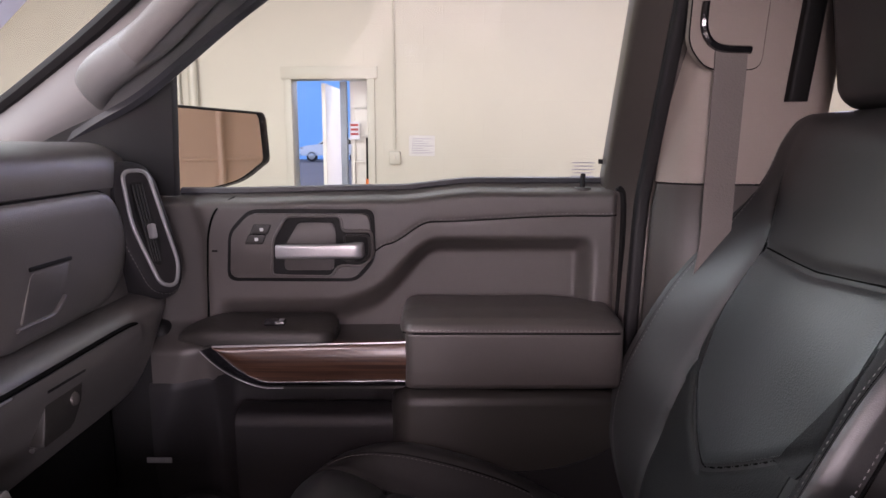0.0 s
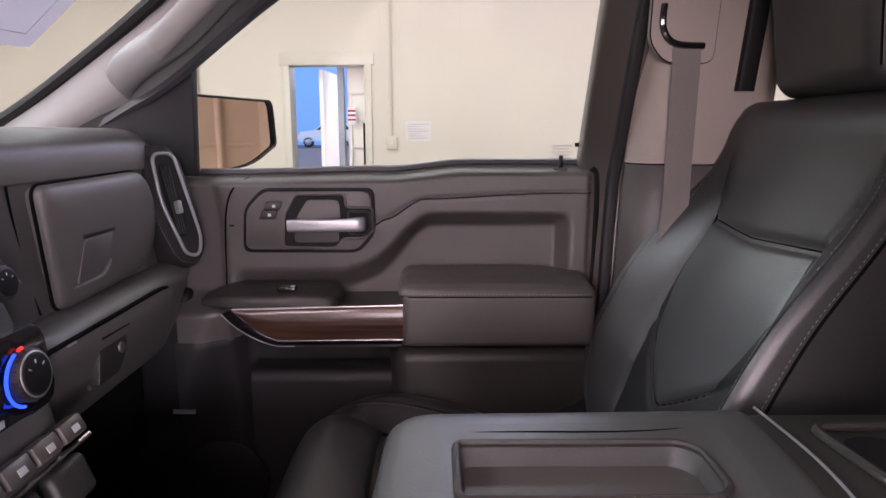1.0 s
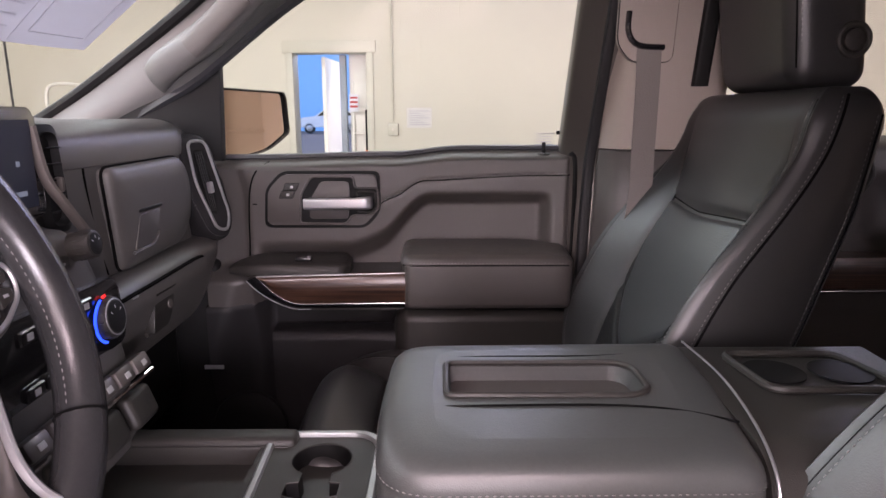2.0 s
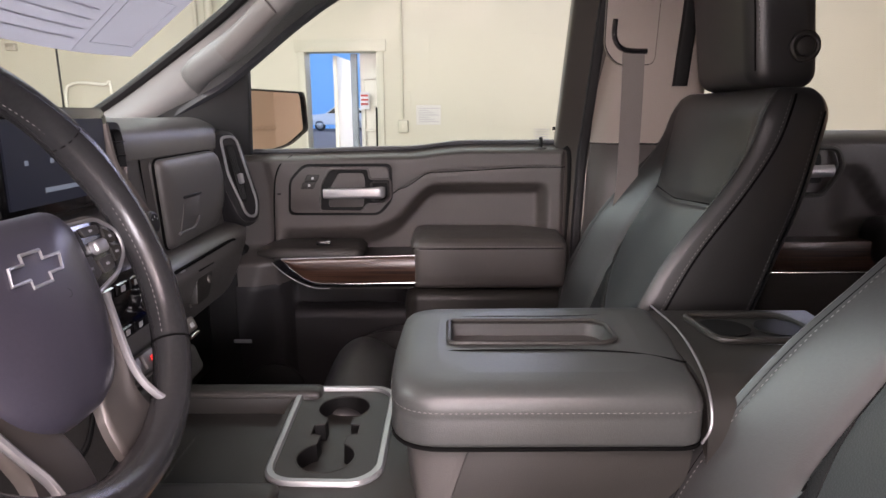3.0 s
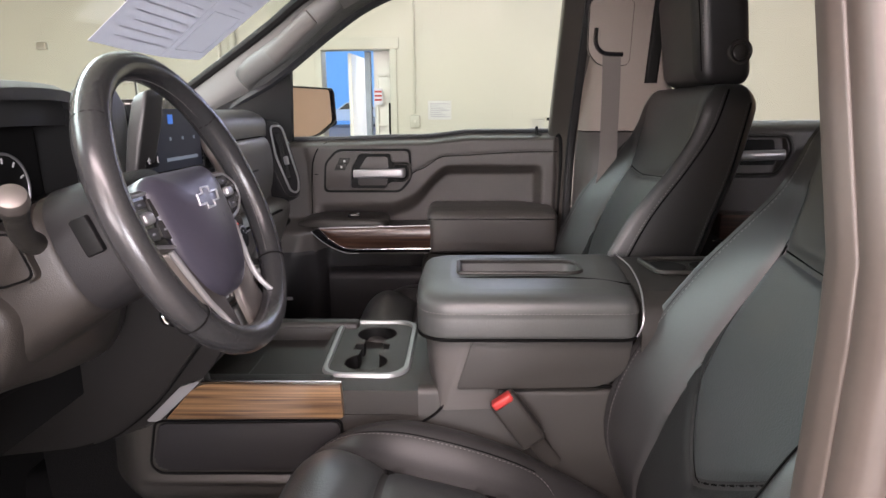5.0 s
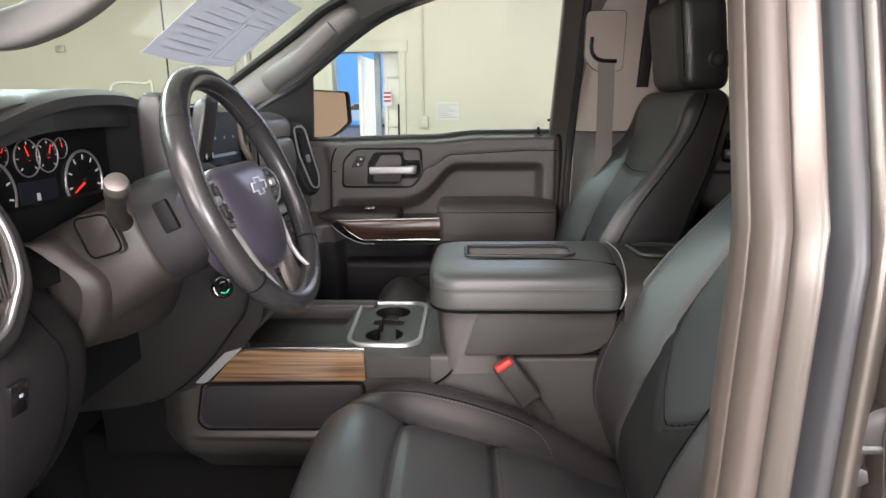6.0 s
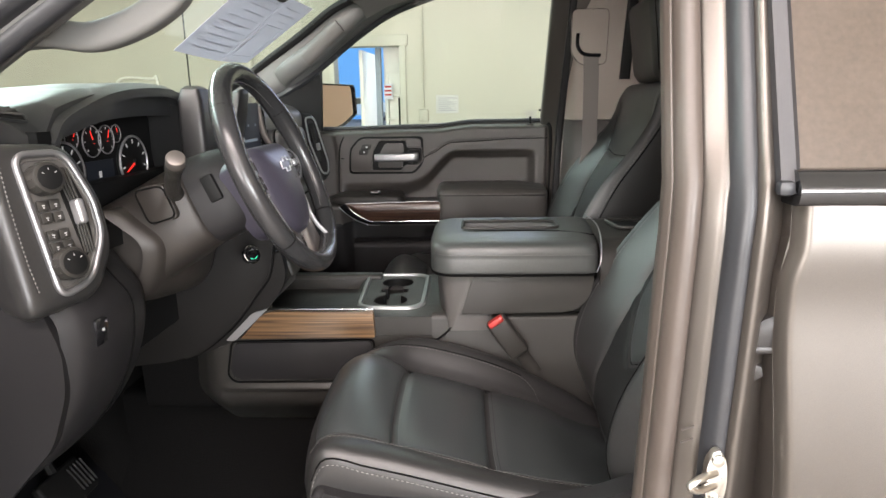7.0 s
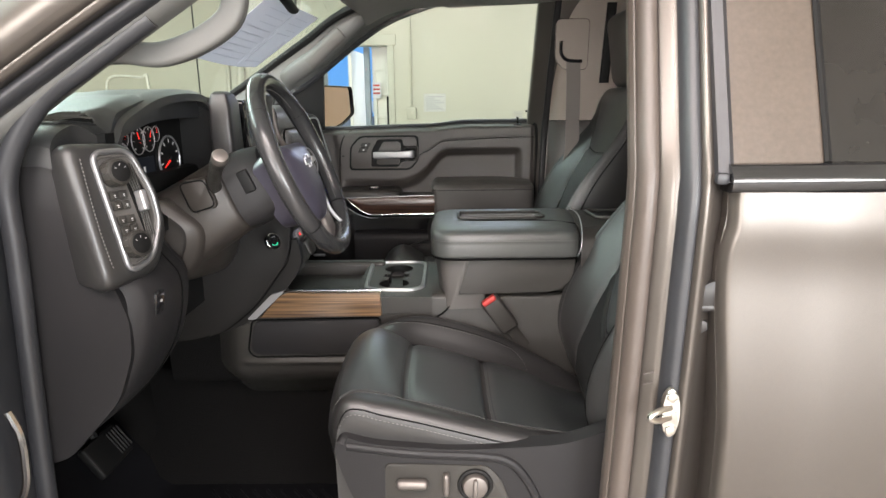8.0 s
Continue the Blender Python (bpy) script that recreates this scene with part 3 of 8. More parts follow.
def roof_z(x, y):
    return 1.905 + 0.02 * sstep(-0.3, 0.3, x) - 0.05 * (abs(y) / 0.7) ** 3 - 0.06 * sstep(-0.15, -0.32, x)


part("roof_skin", sheet(lambda x, y: (x, y, roof_z(x, y) + 0.035), lin(-0.28, 1.75, 30), lin(-0.70, 0.70, 24), (0, 0, -0.012)), PAINT, truck)
part("headliner", sheet(lambda x, y: (x, y, roof_z(x, y)), lin(-0.28, 1.75, 30), lin(-0.68, 0.68, 24), (0, 0, -0.010)), CLOTHROOF, truck, "grey cloth headliner")

# windscreen: a slightly bowed pane, with a black printed band round it
def screen_pt(x, y, off=0.0):
    return V((x + 0.10 * (1 - (abs(y) / 0.8) ** 2) * -0.35, y, ws(x) + off))


bm = sheet(lambda s, w: screen_pt(-1.10 + 0.84 * s, (w * 2 - 1) * (0.86 - 0.24 * s)), lin(0, 1, 14), lin(0, 1, 20), (0.002, 0, -0.004))
screen = part("windscreen", bm, GLASS, truck, "clear raked windscreen")
screen.visible_shadow = False
part("header_rail", sheet(lambda s, w: screen_pt(-0.30 + 0.06 * s, (w * 2 - 1) * 0.64, -0.012), lin(0, 1, 5), lin(0, 1, 20), (0.02, 0, -0.03)), CLOTHROOF, truck)

# rear window opening in the back wall
part("rear_frame", tube(spline([(1.83, -0.60, 1.44), (1.80, -0.56, 1.84), (1.80, 0.56, 1.84), (1.83, 0.60, 1.44)], 6), 0.03, 8), BLACK, truck)
pane = part("rear_pane", rbox((1.82, 0, 1.65), (0.006, 1.16, 0.42), 0), TINT, truck)
pane.visible_shadow = False


def sweep(profile, path, closed=True):
    """profile(z) -> [(x, y)]; stacked over heights."""
    return loft([[V((x, y, z)) for x, y in profile(z)] for z in path], closed=closed, caps=closed)


def tumble(z):
    return 0.36 * max(0.0, z - 1.42) + 0.5 * max(0.0, 1.0 - z) * 0.06


def lean(z):
    return 0.034 * (z - 1.0)


ZS = lin(0.52, 1.86, 26)


def b_pillar(sgn, profile, z=ZS):
    return sweep(lambda h: [(x + lean(h), sgn * (y - tumble(h))) for x, y in profile], z)


# driver's B-pillar, from the inside out
part("pillar_inner_trim", b_pillar(-1, rounded([(0.41, 0.63), (0.32, 0.70), (0.276, 0.738), (0.30, 0.75), (0.44, 0.735), (0.46, 0.63)], 0.012, 4)), TRIMGREY, truck, "grey plastic pillar trim")
part("pillar_seal", b_pillar(-1, rounded([(0.266, 0.735), (0.263, 0.776), (0.274, 0.790), (0.291, 0.788), (0.296, 0.74)], 0.014, 5)), SEALBROWN, truck, "brown rubber door seal")
part("seal_lip", b_pillar(-1, rounded([(0.258, 0.738), (0.257, 0.756), (0.262, 0.768), (0.268, 0.765), (0.268, 0.738)], 0.004, 4)), SEALBROWN, truck)
part("pillar_jamb", b_pillar(-1, rounded([(0.289, 0.745), (0.290, 0.782), (0.312, 0.794), (0.326, 0.790), (0.345, 0.745)], [0.004, 0.008, 0.008, 0.006, 0.004], 5)), PAINT, truck, "pewter metallic door jamb")
part("jamb_seal", b_pillar(-1, rounded([(0.314, 0.765), (0.316, 0.798), (0.327, 0.812), (0.340, 0.812), (0.343, 0.770)], 0.010, 5), lin(0.60, 1.84, 24)), RUBBER, truck, "dark rubber strip down the jamb")
part("jamb_flange", b_pillar(-1, rounded([(0.338, 0.765), (0.339, 0.808), (0.346, 0.818), (0.356, 0.813), (0.374, 0.792), (0.40, 0.770), (0.43, 0.760), (0.43, 0.735), (0.34, 0.735)], [0.004, 0.006, 0.006, 0.01, 0.02, 0.02, 0.01, 0.005, 0.005], 4)), PAINT, truck, "pewter metallic pillar edge")

# passenger's B-pillar: painted shell outside, two trims inside
part("pillar_shell", b_pillar(1, rounded([(0.29, 0.79), (0.29, 0.84), (0.60, 0.84), (0.60, 0.78), (0.50, 0.74), (0.36, 0.745)], 0.01, 3)), PAINT, truck)
part("pillar_seal", b_pillar(1, rounded([(0.338, 0.735), (0.340, 0.765), (0.358, 0.768), (0.362, 0.735)], 0.008, 4)), TRIMSHADE, truck, "black rubber door seal")
TRIM_P = [(0.358, 0.718), (0.383, 0.662), (0.43, 0.642), (0.575, 0.640), (0.592, 0.65), (0.598, 0.72), (0.56, 0.74), (0.37, 0.74)]
part("upper_pillar_trim", sweep(lambda h: [(x + lean(h), y - 0.14 * (h - 1.42)) for x, y in rounded(TRIM_P, 0.02, 4)], lin(1.466, 1.86, 14)), TRIMLIT, truck, "grey plastic pillar trim with the belt opening, lightened for warm light")
part("lower_pillar_trim", b_pillar(1, rounded([(x, y + 0.006 if y < 0.7 else y) for x, y in TRIM_P], 0.02, 4), lin(0.60, 1.463, 20)), DOORSKIN, truck, "charcoal plastic lower pillar trim")
part("pillar_edge_strip", sweep(lambda h: [(x + lean(h), y - 0.14 * (h - 1.42)) for x, y in rounded([(0.512, 0.628), (0.512, 0.66), (0.549, 0.66), (0.543, 0.628)], 0.006, 3)], lin(1.592, 1.85, 8)), BLACK, truck)


def along(a, b, offs, n=14, sag=0.0):
    """Loft a closed section, given as (up, side) offsets, from a to b."""
    a, b = V(a), V(b)
    d = (b - a).normalized()
    up = V((-d.z, 0, d.x)).normalized()
    out = d.cross(up)
    rings = []
    for i in range(n):
        s = i / (n - 1)
        c = a.lerp(b, s) + up * (sag * 4 * s * (1 - s))
        rings.append([c + up * u + out * w for u, w in offs])
    return loft(rings)


# lower body side ahead of the passenger's door
part("cowl_side", rbox((-0.80, 0.80, 1.0), (0.52, 0.05, 1.0), 0.02, 3), PAINT, truck)
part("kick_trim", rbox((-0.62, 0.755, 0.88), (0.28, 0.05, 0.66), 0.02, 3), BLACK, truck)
# A-pillars. driver's side: roof rail over the open doorway
A0, A1 = (-0.80, -0.775, 1.375), (0.02, -0.700, 1.900)
part("pillar_skin", along(A0, A1, rounded([(0.045, -0.05), (0.045, 0.045), (0.075, 0.06), (0.13, 0.045), (0.16, -0.02), (0.13, -0.06)], 0.02, 4), sag=0.012), PAINT, truck, "pewter metallic A-pillar")
part("pillar_flange", along(A0, A1, rounded([(0.031, -0.02), (0.031, 0.052), (0.042, 0.058), (0.05, -0.02)], 0.005, 4), sag=0.012), PAINT, truck)
part("door_seal", along(A0, A1, rounded([(0.010, -0.01), (0.010, 0.030), (0.020, 0.042), (0.032, 0.036), (0.032, -0.01)], 0.008, 4), sag=0.012), RUBBER, truck, "black rubber door seal")
part("pillar_trim", along((-0.70, -0.755, 1.435), A1, rounded([(0.012, 0.026), (0.001, 0.012), (-0.003, -0.015), (0.008, -0.045), (0.06, -0.05), (0.03, 0.02)], 0.008, 4), sag=0.012), TRIMGREY, truck, "grey plastic A-pillar trim")
# the whole hinge pillar takes the dark seal colour instead of body paint
part("hinge_pillar_dark", sweep(lambda z: [(x - 0.02 * (1.5 - z), y) for x, y in rounded([(-0.72, -0.66), (-0.665, -0.72), (-0.66, -0.80), (-0.70, -0.86), (-0.95, -0.86), (-0.95, -0.66)], 0.02, 4)], lin(0.45, 1.45, 12)), RUBBER, truck, "hinge pillar in the dark seal colour")
part("pillar_seal", tube(spline([(-0.672, -0.735, 0.60), (-0.66, -0.735, 1.0), (-0.643, -0.740, 1.30), (-0.632, -0.745, 1.44), (-0.57, -0.748, 1.535), (-0.49, -0.746, 1.592), (-0.40, -0.738, 1.652)], 8), 0.015, 16), RUBBER, truck)
# roof rails
for sgn in (-1, 1):
    part("roof_rail", tube([(0.0, sgn * 0.70, 1.892), (0.6, sgn * 0.69, 1.91), (1.75, sgn * 0.68, 1.905)], 0.035, 10), PAINT if sgn < 0 else CLOTHROOF, truck)

# passenger's A-pillar trim: a wide moulded band from dash to roof
WA = [(-0.90, 0.80, 1.520), (-0.785, 0.800, 1.590), (-0.62, 0.765, 1.690), (-0.49, 0.715, 1.764), (-0.36, 0.655, 1.838), (-0.20, 0.60, 1.888)]
DA = [(-0.72, 0.790, 1.505), (-0.60, 0.775, 1.572), (-0.500, 0.764, 1.626), (-0.316, 0.745, 1.760), (-0.19, 0.735, 1.832), (-0.02, 0.715, 1.885)]
wa, da = spline(WA, 6), spline(DA, 6)


def pillar_pt(i, s):
    a, b = wa[i], da[i]
    p = a.lerp(b, s)
    bulge = math.sin(math.pi * min(1, max(0, s))) * 0.030
    return p + V((0.35, -0.85, -0.30)) * bulge


part("pillar_trim", sheet(lambda i, s: pillar_pt(int(i), s), range(len(wa)), lin(0, 1, 14), (-0.01, 0.03, 0.012)), TRIMGREY, truck, "moulded grey A-pillar trim")
part("pillar_skin", sheet(lambda i, s: pillar_pt(int(i), s) + V((-0.02, 0.075, 0.03)), range(len(wa)), lin(0.12, 1.0, 6), (-0.01, 0.02, 0.01)), PAINT, truck)
part("glass_edge", tube([p + V((-0.008, -0.002, -0.004)) for p in wa], 0.014, 8), BLACK, truck)
part("window_edge", tube([p + V((0.004, 0.0, -0.006)) for p in da], 0.011, 6), RUBBER, truck)


# ---- grab handles ----
def grab_handle(name, pts, r, flat, mat, label):
    h = thing(name, pts[0], label, "grab handle")
    p = spline(pts, 8)
    part("grip", tube(p, r, 12, flat=flat, up=(0.5, 0, 0.8)), mat, h)
    for q in (p[2], p[-2]):
        part("mount", rbox(q, (0.06, 0.04, 0.03), 0.012, 3, turn=(0, -32, 0)), mat, h)
    return h


def strap(points, half, depth, r, up):
    """A bar of rounded oblong section along points; half: half widths across, depth: along up."""
    rings = []
    for i, p in enumerate(points):
        t = (points[min(i + 1, len(points) - 1)] - points[max(i - 1, 0)]).normalized()
        b = (V(up) - t * V(up).dot(t)).normalized()
        c = t.cross(b)
        rings.append([p + c * u + b * w for u, w in rounded([(-half[i], -depth), (-half[i], depth), (half[i], depth), (half[i], -depth)], r, 5)])
    return loft(rings)


dh = thing("grab_handle", (-0.52, -0.69, 1.58), "moulded grey-brown grab handle on the driver's A-pillar", "grab handle")
HG = spline([(-0.560, -0.725, 1.580), (-0.520, -0.69, 1.606), (-0.480, -0.672, 1.613), (-0.432, -0.668, 1.608), (-0.395, -0.668, 1.614), (-0.352, -0.668, 1.631), (-0.316, -0.668, 1.655), (-0.302, -0.670, 1.681), (-0.302, -0.676, 1.708), (-0.300, -0.695, 1.760)], 8)
part("grip", strap(HG, [0.026 - 0.001 * min(i, 8) for i in range(len(HG) - 8)] + [0.019 + 0.0008 * i for i in range(8)], 0.016, 0.010, (0, 1, 0)), TRIMGREY, dh)
for q in (HG[1], HG[-3]):
    part("mount", rbox(q, (0.055, 0.05, 0.040), 0.014, 3, turn=(0, -32, 0)), TRIMGREY, dh)


ph = thing("grab_handle", (-0.5, 0.70, 1.66), "moulded grey grab handle on the passenger's A-pillar", "grab handle")
hp = spline([(-0.605, 0.768, 1.612), (-0.555, 0.728, 1.645), (-0.455, 0.706, 1.705), (-0.37, 0.690, 1.775), (-0.31, 0.684, 1.825), (-0.27, 0.69, 1.86)], 8)
part("grip", tube(hp, [0.026 if i > 6 else 0.008 + 0.018 * math.sin(i / 7 * math.pi / 2) for i in range(len(hp))], 16, flat=0.034, up=(-0.6, 0, 0.75)), TRIMGREY, ph)
part("recess_cover", tube(spline([(-0.490, 0.680, 1.672), (-0.43, 0.668, 1.722), (-0.365, 0.656, 1.775)], 6), 0.010, 12, flat=0.024, up=(-0.6, 0, 0.75)), INSET, ph, "darker grip inset")


# ================= passenger's front door =================
def belt(x):
    return 1.437 + 0.006 * sstep(-0.4, -0.1, x) + 0.014 * sstep(-0.08, 0.08, x)


def hollow_line(x):
    """Lower edge of the proud upper pad, over the hollow."""
    return 1.258 + 0.020 * sstep(-0.18, -0.10, x) + 0.092 * sstep(-0.125, 0.005, x)


def stitch_line(x):
    return 1.336 + 0.014 * sstep(-0.115, -0.085, x) + 0.041 * sstep(-0.090, -0.005, x) + 0.011 * sstep(-0.02, 0.25, x)


def front_panel(x, z):
    """Depth (y) of the moulded door trim."""
    y = 0.752
    y += 0.050 * sstep(belt(x) - 0.022, belt(x) + 0.002, z) ** 1.5
    soft = 0.058 - 0.020 * sstep(-0.12, 0.03, x)
    low = sstep(0.004, soft, hollow_line(x) - z)
    y += 0.032 * low * (1 - sstep(0.256, 0.290, x)) * sstep(-0.404, -0.372, x)
    y += 0.010 * (1 - sstep(-0.425, -0.404, x + 0.20 * max(0, z - 1.36)))
    y += 0.0015 * math.exp(-((z - stitch_line(x)) / 0.005) ** 2) * sstep(-0.11, -0.09, x)
    y -= 0.030 * (1 - sstep(1.06, 1.105, z)) * sstep(-0.12, -0.06, x)
    y -= 0.060 * (1 - sstep(-0.44, -0.33, x + 0.35 * max(0, 1.19 - z))) * (1 - sstep(1.16, 1.21, z))
    y += 0.03 * sstep(0.318, 0.336, x)
    return y


pdoor = thing("passenger_door", (0, 0.80, 0.9), "closed front passenger door with charcoal trim, wood strip and padded armrest", "car door")
XS = lin(-0.50, 0.335, 150)
trim = part("door_trim", sheet(lambda x, q: (x, front_panel(x, 0.60 + (belt(x) - 0.60) * q), 0.60 + (belt(x) - 0.60) * q), XS, lin(0, 0.5, 30) + lin(0.51, 1, 110), (0, 0.03, 0)), DOORSKIN, pdoor, "moulded charcoal door trim", sharp=60)
# dark sheet over the trim: shade at the door's foot put into colour
part("foot_shade_sheet", sheet(lambda x, z: (x, front_panel(x, z) - 0.004 * sstep(1.108, 1.10, z), z), lin(-0.506, 0.325, 70), lin(0.590, 1.108, 60), (0, 0.006, 0)), TRIMSHADE, pdoor, "dark sheet that paints the shade at the foot of the door", sharp=60)
part("outer_skin", sheet(lambda x, z: (x, 0.86 - tumble(z), z), lin(-0.62, 0.35, 12), lin(0.50, 1.43, 20), (0, 0.01, 0)), PAINT, pdoor)
part("belt_seal", tube([(x, 0.810, belt(x) + 0.004) for x in lin(-0.47, 0.33, 24)], 0.008, 6), RUBBER, pdoor)
on_trim = lambda x, z, d: (x, front_panel(x, z) - d, z)
stitches([on_trim(x, stitch_line(x) + 0.0042, 0.0012) for x in lin(-0.105, 0.325, 90)], pdoor, 0.008)
seam([on_trim(x, stitch_line(x), 0.0002) for x in lin(-0.108, 0.33, 90)], pdoor, 0.0013)
part("trim_edge", tube(spline([(0.326, 0.762, 1.452), (0.338, 0.764, 1.43), (0.340, 0.768, 1.30), (0.336, 0.770, 1.10), (0.333, 0.772, 0.80)], 8), 0.006, 6), BLACK, pdoor)
part("panel_gap", tube(spline([on_trim(x, z, 0.0005) for x, z in ((-0.366, 1.432), (-0.388, 1.412), (-0.404, 1.371), (-0.410, 1.305), (-0.412, 1.25), (-0.414, 1.20))], 8), 0.0018, 6), SEAM, pdoor)
part("gap_clip", rbox(on_trim(-0.395, 1.338, 0.0), (0.010, 0.003, 0.003), 0.001), SEAM, pdoor)
# window frame, glass, sail panel
part("window_frame", tube(spline([(0.318, 0.80, 1.44), (0.332, 0.778, 1.60), (0.349, 0.735, 1.765), (0.356, 0.715, 1.86)], 8), 0.012, 8), BLACK, pdoor)
part("frame_cover", loft([[V((0.325 + d + lean(z), 0.790 - tumble(z) + w, z)) for d, w in ((0, 0), (0.026, -0.01), (0.032, 0.02), (0.0, 0.03))] for z in lin(1.43, 1.86, 12)]), TRIMSHADE, pdoor)
gl = part("window_pane", sheet(lambda x, z: (x, 0.822 - 0.33 * (z - 1.43), z), lin(-0.50, 0.33, 6), lin(1.42, 1.90, 8), (0, 0.004, 0)), GLASS, pdoor, "clear side window")
gl.visible_shadow = False
part("sail_panel", slab([(-0.72, 1.435), (-0.468, 1.435), (-0.460, 1.655), (-0.52, 1.622), (-0.60, 1.580), (-0.72, 1.52)], "y", 0.772, 0.80, 0.004), BLACK, pdoor, "black corner panel by the mirror")
part("lock_pin", disc((0.268, 0.782, 1.448), (0, 0, 1), 0.0045, 0.028, 12, 0.002), BLACK, pdoor)
part("pin_collar", disc((0.268, 0.782, 1.445), (0, 0, 1), 0.016, 0.007, 16, 0.003), PLASTIC, pdoor)
lbl = thing("glass_label", (0.276, 0.809, 1.485), "small grey print on the window glass", "label")
for i in range(5):
    part("label_bar", rbox((0.272, 0.8065 - 0.0018 * i, 1.470 + i * 0.0062), (0.042 - 0.008 * (i % 2), 0.0008, 0.0020), 0, turn=(-18, 0, 0)), PRINT, lbl)
part("label_mark", rbox((0.303, 0.7995, 1.497), (0.008, 0.0008, 0.009), 0, turn=(-18, 0, 0)), BLACK, lbl)

# handle bezel: a plate in a dark groove, a cup with its face, and the lever in its socket
def shrink(poly, d):
    """A polygon drawn in by d along its corner bisectors."""
    out, k = [], len(poly)
    area = sum(poly[i - 1][0] * poly[i][1] - poly[i][0] * poly[i - 1][1] for i in range(k))
    for i in range(k):
        p, a, b = V(poly[i]), V(poly[i - 1]), V(poly[(i + 1) % k])
        u, w = (p - a).normalized(), (b - p).normalized()
        nu, nw = V((-u.y, u.x)), V((-w.y, w.x))
        n = (nu + nw)
        q = p + n * (d / max(0.25, 1 + nu.dot(nw))) * (1 if area > 0 else -1)
        out.append((q.x, q.y))
    return out


BZ = [(-0.374, 1.284), (-0.368, 1.374), (-0.330, 1.414), (-0.108, 1.414), (-0.106, 1.322), (-0.140, 1.283)]
part("bezel_groove", slab(rounded(BZ, 0.018, 6), "y", 0.7485, 0.756, 0.001), BLACK, pdoor, "dark groove round the handle plate")
part("bezel_plate", slab(rounded(shrink(BZ, 0.0075), 0.014, 6), "y", 0.7415, 0.757, 0.003, 3), DOORSKIN, pdoor, "charcoal plate round the handle")
CUP = [(-0.291, 1.296), (-0.286, 1.362), (-0.262, 1.402), (-0.166, 1.402), (-0.164, 1.376), (-0.112, 1.376), (-0.110, 1.330), (-0.128, 1.314), (-0.172, 1.314), (-0.184, 1.294)]
part("cup_rim", tube([(x, 0.7408, z) for x, z in rounded(CUP, 0.010, 5)], 0.0028, 8, closed=True), DOORSKIN, pdoor)
# no hollow here: a flat black slab paints the shade inside the cup
part("handle_cup", slab(rounded(shrink(CUP, 0.001), 0.010, 5), "y", 0.7398, 0.748), BLACK, pdoor, "flat black slab for the shaded recess behind the handle")
part("cup_face", slab(rounded([(-0.268, 1.306), (-0.264, 1.352), (-0.240, 1.391), (-0.178, 1.391), (-0.175, 1.370), (-0.180, 1.306)], 0.009, 5), "y", 0.7375, 0.744, 0.002), DOORSKIN, pdoor)
part("lever_socket_rim", tube([(x, 0.7375, z) for x, z in rounded([(-0.160, 1.322), (-0.160, 1.368), (-0.117, 1.368), (-0.115, 1.334), (-0.130, 1.320)], 0.007, 4)], 0.0022, 6, closed=True), PLASTIC, pdoor)


def bar_ring(c, hz, hy):
    return [V((c[0], c[1] + y, c[2] + z)) for y, z in rounded([(-hy, -hz), (-hy, hz), (hy, hz), (hy, -hz)], min(hy, hz) * 0.85, 5)]


part("door_handle", loft([bar_ring(c, hz, hy) for c, hz, hy in (((-0.2770, 0.719, 1.3425), 0.0095, 0.004), ((-0.2755, 0.718, 1.3425), 0.0120, 0.006), ((-0.262, 0.716, 1.3428), 0.0124, 0.0065), ((-0.200, 0.715, 1.3435), 0.0120, 0.0065), ((-0.165, 0.715, 1.3440), 0.0126, 0.0070), ((-0.145, 0.7155, 1.3445), 0.0140, 0.0080), ((-0.132, 0.718, 1.3450), 0.0146, 0.0095), ((-0.1255, 0.722, 1.3450), 0.0130, 0.0085), ((-0.1235, 0.726, 1.3450), 0.0095, 0.006))]), SATIN, pdoor, "satin silver release lever")
part("lever_stem", rbox((-0.138, 0.732, 1.345), (0.020, 0.020, 0.024), 0.005, 2), GUNMETAL, pdoor)
for z in (1.3610, 1.3785):
    sx = -0.3165 + (z - 1.361) * 0.55
    q = [(sx - 0.0185, z - 0.0075), (sx - 0.0125, z + 0.0075), (sx + 0.0165, z + 0.0075), (sx + 0.0105, z - 0.0075)]
    part("button_gap", slab(rounded(shrink(q, -0.0013), 0.003, 3), "y", 0.7408, 0.743), BLACK, pdoor)
    b = part("lock_button", slab(rounded(q, 0.003, 3), "y", 0.7392, 0.743, 0.0008), PLASTIC, pdoor, "black lock button")
    part("button_mark", rbox((sx + 0.001, 0.7388, z), (0.006, 0.0008, 0.0055), 0), WHITEINK, b)
# armrest: flat front, stitched edge, gently rising top
ARM = [(0.652, 1.118), (0.644, 1.126), (0.641, 1.150), (0.640, 1.214), (0.6415, 1.2175), (0.640, 1.2215), (0.646, 1.232), (0.660, 1.240), (0.700, 1.248), (0.765, 1.254), (0.80, 1.24), (0.80, 1.10), (0.70, 1.110)]
prof = rounded(ARM, 0.004, 3)
rings = []
for x, k, up_k in ((-0.060, 0.62, 0.0), (-0.057, 0.80, 0.4), (-0.052, 0.92, 0.75), (-0.044, 0.98, 0.93), (-0.034, 1.0, 1.0), (0.05, 1.0, 1.0), (0.19, 1.0, 1.02), (0.235, 1.0, 0.95), (0.275, 1.0, 0.80), (0.304, 0.99, 0.76), (0.314, 0.95, 0.6), (0.320, 0.85, 0.3)):
    rings.append([V((x + (0.016 * (1 - k) / 0.38 if z < 1.215 and x < 0 else 0), 0.790 + (y - 0.790) * k, z if z < 1.222 else 1.222 + (z - 1.222) * up_k)) for y, z in prof])
